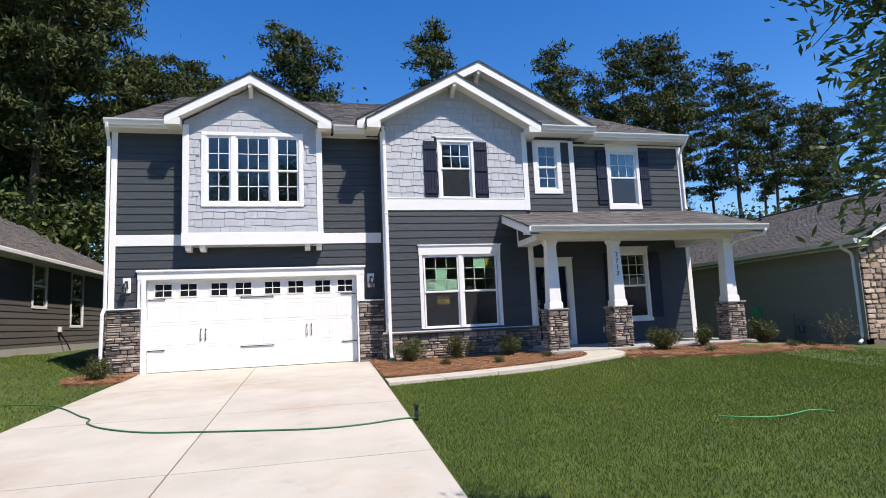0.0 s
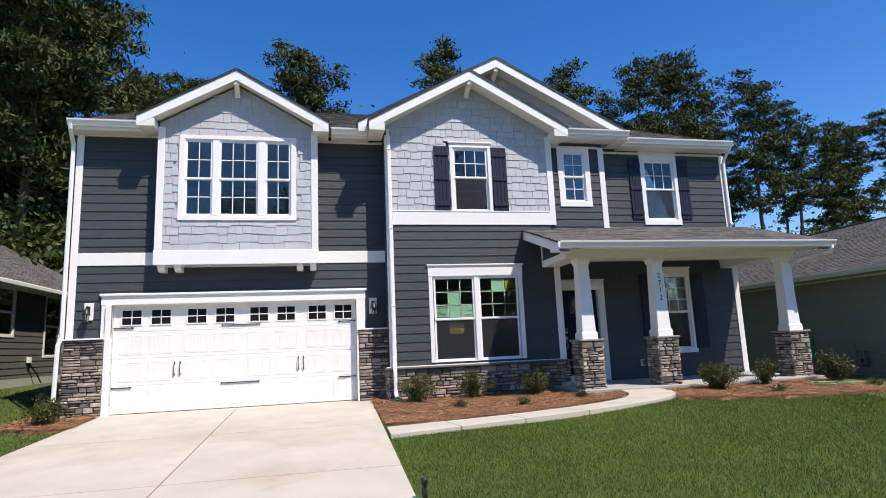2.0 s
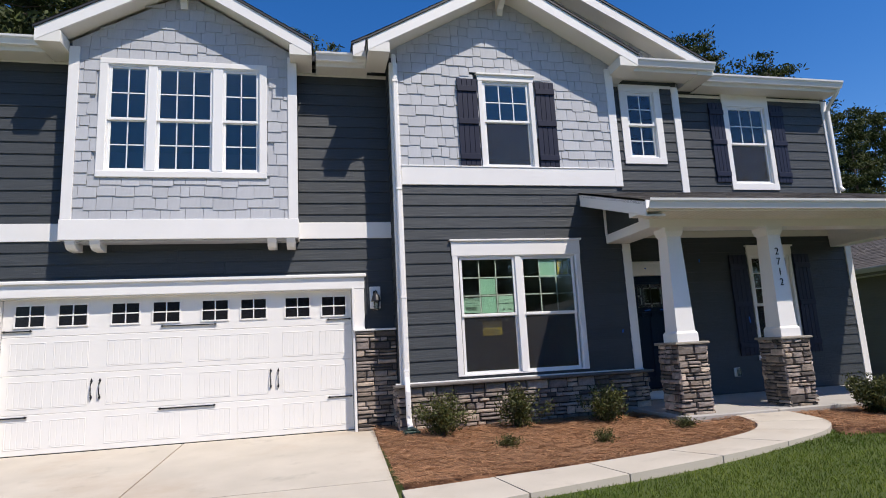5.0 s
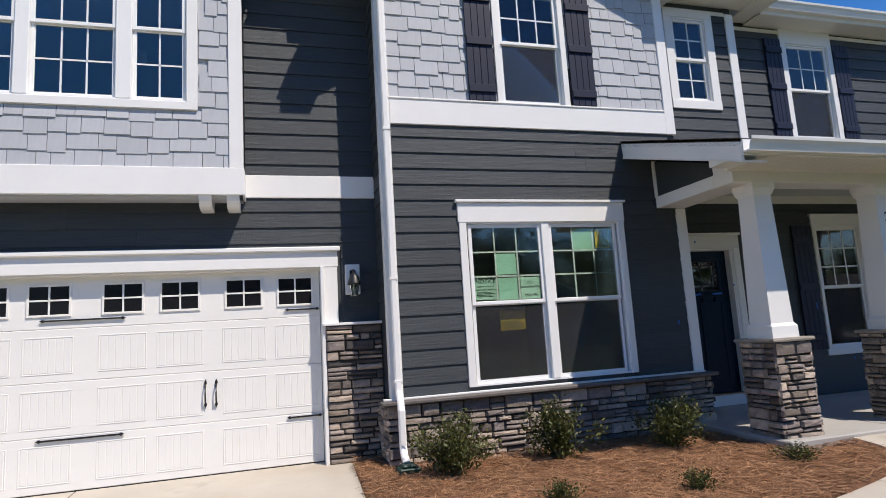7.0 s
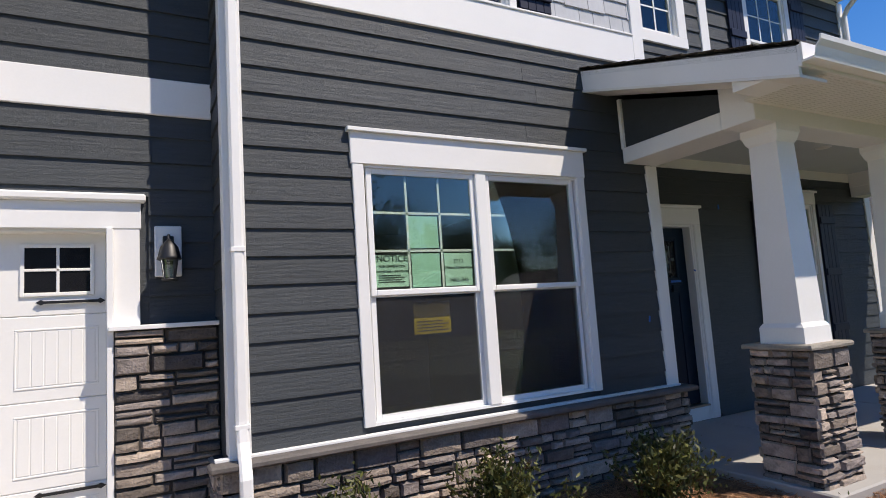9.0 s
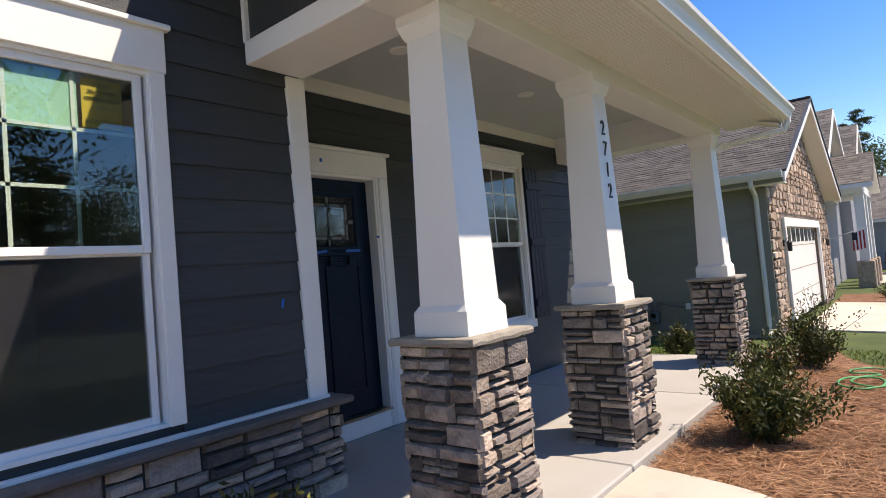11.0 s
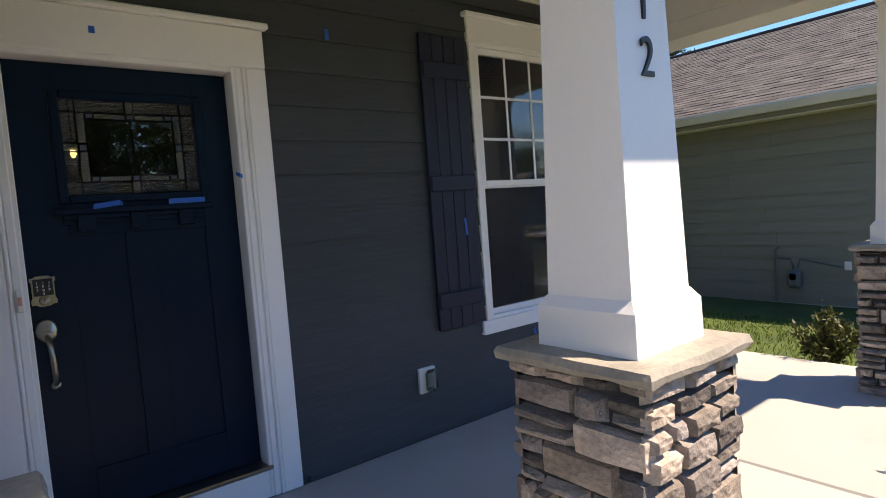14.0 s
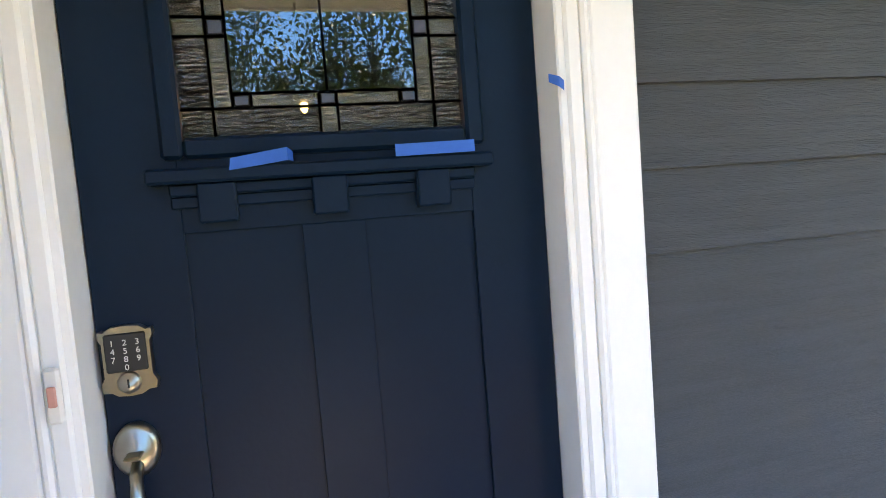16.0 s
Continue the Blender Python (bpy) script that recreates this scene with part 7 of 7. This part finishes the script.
# ---------------------------------------------------------------- parked car far along the street
CARPAINT = mat("dark blue-grey car paint", (0.05, 0.05, 0.062), 0.25, 0.05, 2, 40, 0.0)
TYRE = mat("black rubber", (0.015, 0.015, 0.015), 0.8, 0.1, 8, 60, 0.2)
car = thing("parked_suv", (34.5, 11.4, 0.35), "dark blue-grey sport utility vehicle parked in a driveway", "car")
cx0, cy, cz = 32.2, 11.4, 0.36
Build().prism([(cx0, cz + 0.45), (cx0 + 0.05, cz + 0.95), (cx0 + 1.05, cz + 1.05), (cx0 + 1.65, cz + 1.62), (cx0 + 2.2, cz + 1.70), (cx0 + 4.2, cz + 1.68), (cx0 + 4.65, cz + 1.05), (cx0 + 4.72, cz + 0.45), (cx0 + 4.6, cz + 0.28), (cx0 + 0.1, cz + 0.28)], "y", cy - 0.92, cy + 0.92).make("body", CARPAINT, car)
for y in (cy - 0.925, cy + 0.92):
    Build().prism([(cx0 + 1.25, cz + 1.08), (cx0 + 1.75, cz + 1.55), (cx0 + 4.1, cz + 1.58), (cx0 + 4.45, cz + 1.1)], "y", y - 0.004, y + 0.008).make("side_window", PANELDARK, car)
for x in (cx0 + 0.95, cx0 + 3.8):
    for y in (cy - 0.90, cy + 0.90):
        wh = Build().lathe([(0.22, -0.11), (0.34, -0.11), (0.36, -0.07), (0.36, 0.07), (0.34, 0.11), (0.22, 0.11)], (x, y, cz + 0.34), "y", 20).make("wheel", TYRE, car)
        Build().lathe([(0.21, -0.115), (0.05, -0.13), (0.05, 0.13), (0.21, 0.115)], (x, y, cz + 0.34), "y", 10).make("rim", NICKEL, wh)
car.location = (36.5, 10.4, 0.35)
car.rotation_euler = (0, 0, radians(-90))
nd2 = tagged(Build().box(29.8, 37.5, -7, 13.0, -0.4, 0.34).make("far_driveway", CONCRETE), "pale concrete driveway farther along the street", "driveway", kind="structure")


# ---------------------------------------------------------------- hose, sprinkler
HOSE = mat("dark green garden hose", (0.025, 0.13, 0.045), 0.45, 0.1, 10, 60, 0.05)
HOSE2 = mat("bright green garden hose", (0.05, 0.30, 0.09), 0.45, 0.1, 10, 60, 0.05)


def spline(pts, n=8):
    out = []
    P = [Vector(p) for p in pts]
    for i in range(len(P) - 1):
        a, b_, c, d = P[max(i - 1, 0)], P[i], P[i + 1], P[min(i + 2, len(P) - 1)]
        for k in range(n):
            f = k / n
            out.append(0.5 * (2 * b_ + (c - a) * f + (2 * a - 5 * b_ + 4 * c - d) * f * f + (3 * b_ - a - 3 * c + d) * f ** 3))
    return out + [P[-1]]


ho = [(1.24, 7.50), (1.10, 7.52), (0.95, 7.50), (0.57, 7.38), (0.03, 7.34), (-0.56, 7.48), (-1.3, 7.70), (-2.04, 7.96), (-2.64, 8.43), (-2.98, 8.9), (-3.05, 9.2), (-3.31, 9.58), (-3.81, 10.38), (-4.3, 10.9), (-5.2, 11.3)]
tagged(Build().tube([(p.x, p.y, (drive_z(p.y) + 0.012 if DX0 < p.x < DX1 else max(drive_z(p.y), land(p.x, p.y)) + 0.012)) for p in spline([(x, y, 0) for x, y in ho], 6)], 0.0105, 8).make("garden_hose", HOSE, smooth=True), "dark green garden hose lying across the driveway", "hose")
h2 = [(10.1, 11.75), (9.85, 11.95), (9.95, 12.15), (10.25, 12.1), (10.35, 11.9), (10.2, 11.8), (9.95, 11.85), (10.05, 12.05), (10.35, 12.0), (10.6, 11.85), (10.7, 11.95), (10.65, 12.1), (10.85, 12.1), (11.1, 11.95), (11.0, 11.75), (11.2, 11.7)]
tagged(Build().tube([(p.x, p.y, bed_z(p.x, p.y) + 0.035) for p in spline([(x, y, 0) for x, y in h2], 6)], 0.010, 8).make("garden_hose", HOSE2, smooth=True), "loop of bright green hose on the pine straw", "hose")
h3 = [(4.6, 6.2), (4.9, 6.0), (5.3, 5.95), (5.8, 6.1), (6.0, 5.95)]
tagged(Build().tube([(p.x, p.y, land(p.x, p.y) + 0.03) for p in spline([(x, y, 0) for x, y in h3], 6)], 0.008, 8).make("garden_hose", HOSE2, smooth=True), "bit of bright green hose in the grass", "hose")
h4 = [(17.0, 10.2), (17.6, 10.9), (18.4, 10.8), (19.0, 10.0), (18.6, 9.0)]
tagged(Build().tube([(p.x, p.y, drive_z(p.y) - 0.17) for p in spline([(x, y, 0) for x, y in h4], 6)], 0.014, 6).make("garden_hose", HOSE, smooth=True), "dark hose on the neighbouring driveway", "hose")
sp = thing("sprinkler", (1.23, 7.52, 0.30), "black pop-up sprinkler beside the driveway", "sprinkler")
sz = land(1.23, 7.52)
Build().lathe([(0.028, 0.0), (0.028, 0.10), (0.022, 0.11), (0.022, 0.15), (0.03, 0.155), (0.034, 0.20), (0.028, 0.215), (0.0, 0.217)], (1.23, 7.52, sz)).make("riser", BLACK, sp, smooth=True)
for k, (x, y) in enumerate(((23.4, 12.2), (24.0, 11.6), (23.8, 10.6))):
    shrub(110 + k, x, y, land(x, y), 0.3, 0.5, "small green shrub in a farther bed", "shrubs farther along", n=500, leaf=0.03)
FARBED = Build().box(22.2, 25.0, 10.0, 13.4, 0.2, land(22, 12) + 0.05, 0.02)
tagged(FARBED.make("mulch_bed", STRAW), "farther bed of pine straw", "mulch", kind="structure")
tagged(Build().lathe([(0.30, 0.0), (0.28, 0.07), (0.2, 0.10), (0.0, 0.11)], (22.9, 11.2, land(22, 11.2) + 0.04)).make("valve_cover", DRAIN), "dark green ground valve cover in the bed", "valve cover")


# ---------------------------------------------------------------- lamps seen through the glass
BULB = bpy.data.materials.new("warm lit bulb")
BULB.use_nodes = True
bb = BULB.node_tree.nodes["Principled BSDF"]
bb.inputs["Emission Color"].default_value = (1.0, 0.55, 0.22, 1)
bb.inputs["Emission Strength"].default_value = 6.0
pl = thing("pendant_lamp", (6.58, 17.6, 2.6), "hallway pendant lamp with a warm lit bulb", "lamp")
Build().tube([(6.58, 17.6, 3.42), (6.58, 17.6, 2.95)], 0.008, 6).make("rod", BLACK, pl)
Build().lathe([(0.01, 2.95), (0.05, 2.92), (0.06, 2.86), (0.03, 2.85)], (6.58, 17.6, 0)).make("socket", BLACK, pl)
Build().lathe([(0.012, 2.86), (0.020, 2.84), (0.023, 2.82), (0.013, 2.795), (0.0, 2.79)], (6.58, 17.6, 0)).make("bulb", BULB, pl, smooth=True)
gl = thing("ceiling_lamp", (-1.25, 17.0, 6.2), "small white globe lamp on the bedroom ceiling", "lamp")
Build().tube([(-1.25, 17.0, 6.64), (-1.25, 17.0, 6.3)], 0.012, 6).make("rod", NICKEL, gl)
Build().lathe([(0.02, 6.32), (0.12, 6.27), (0.15, 6.20), (0.12, 6.14), (0.0, 6.12)], (-1.25, 17.0, 0)).make("globe", CREAM, gl, smooth=True)
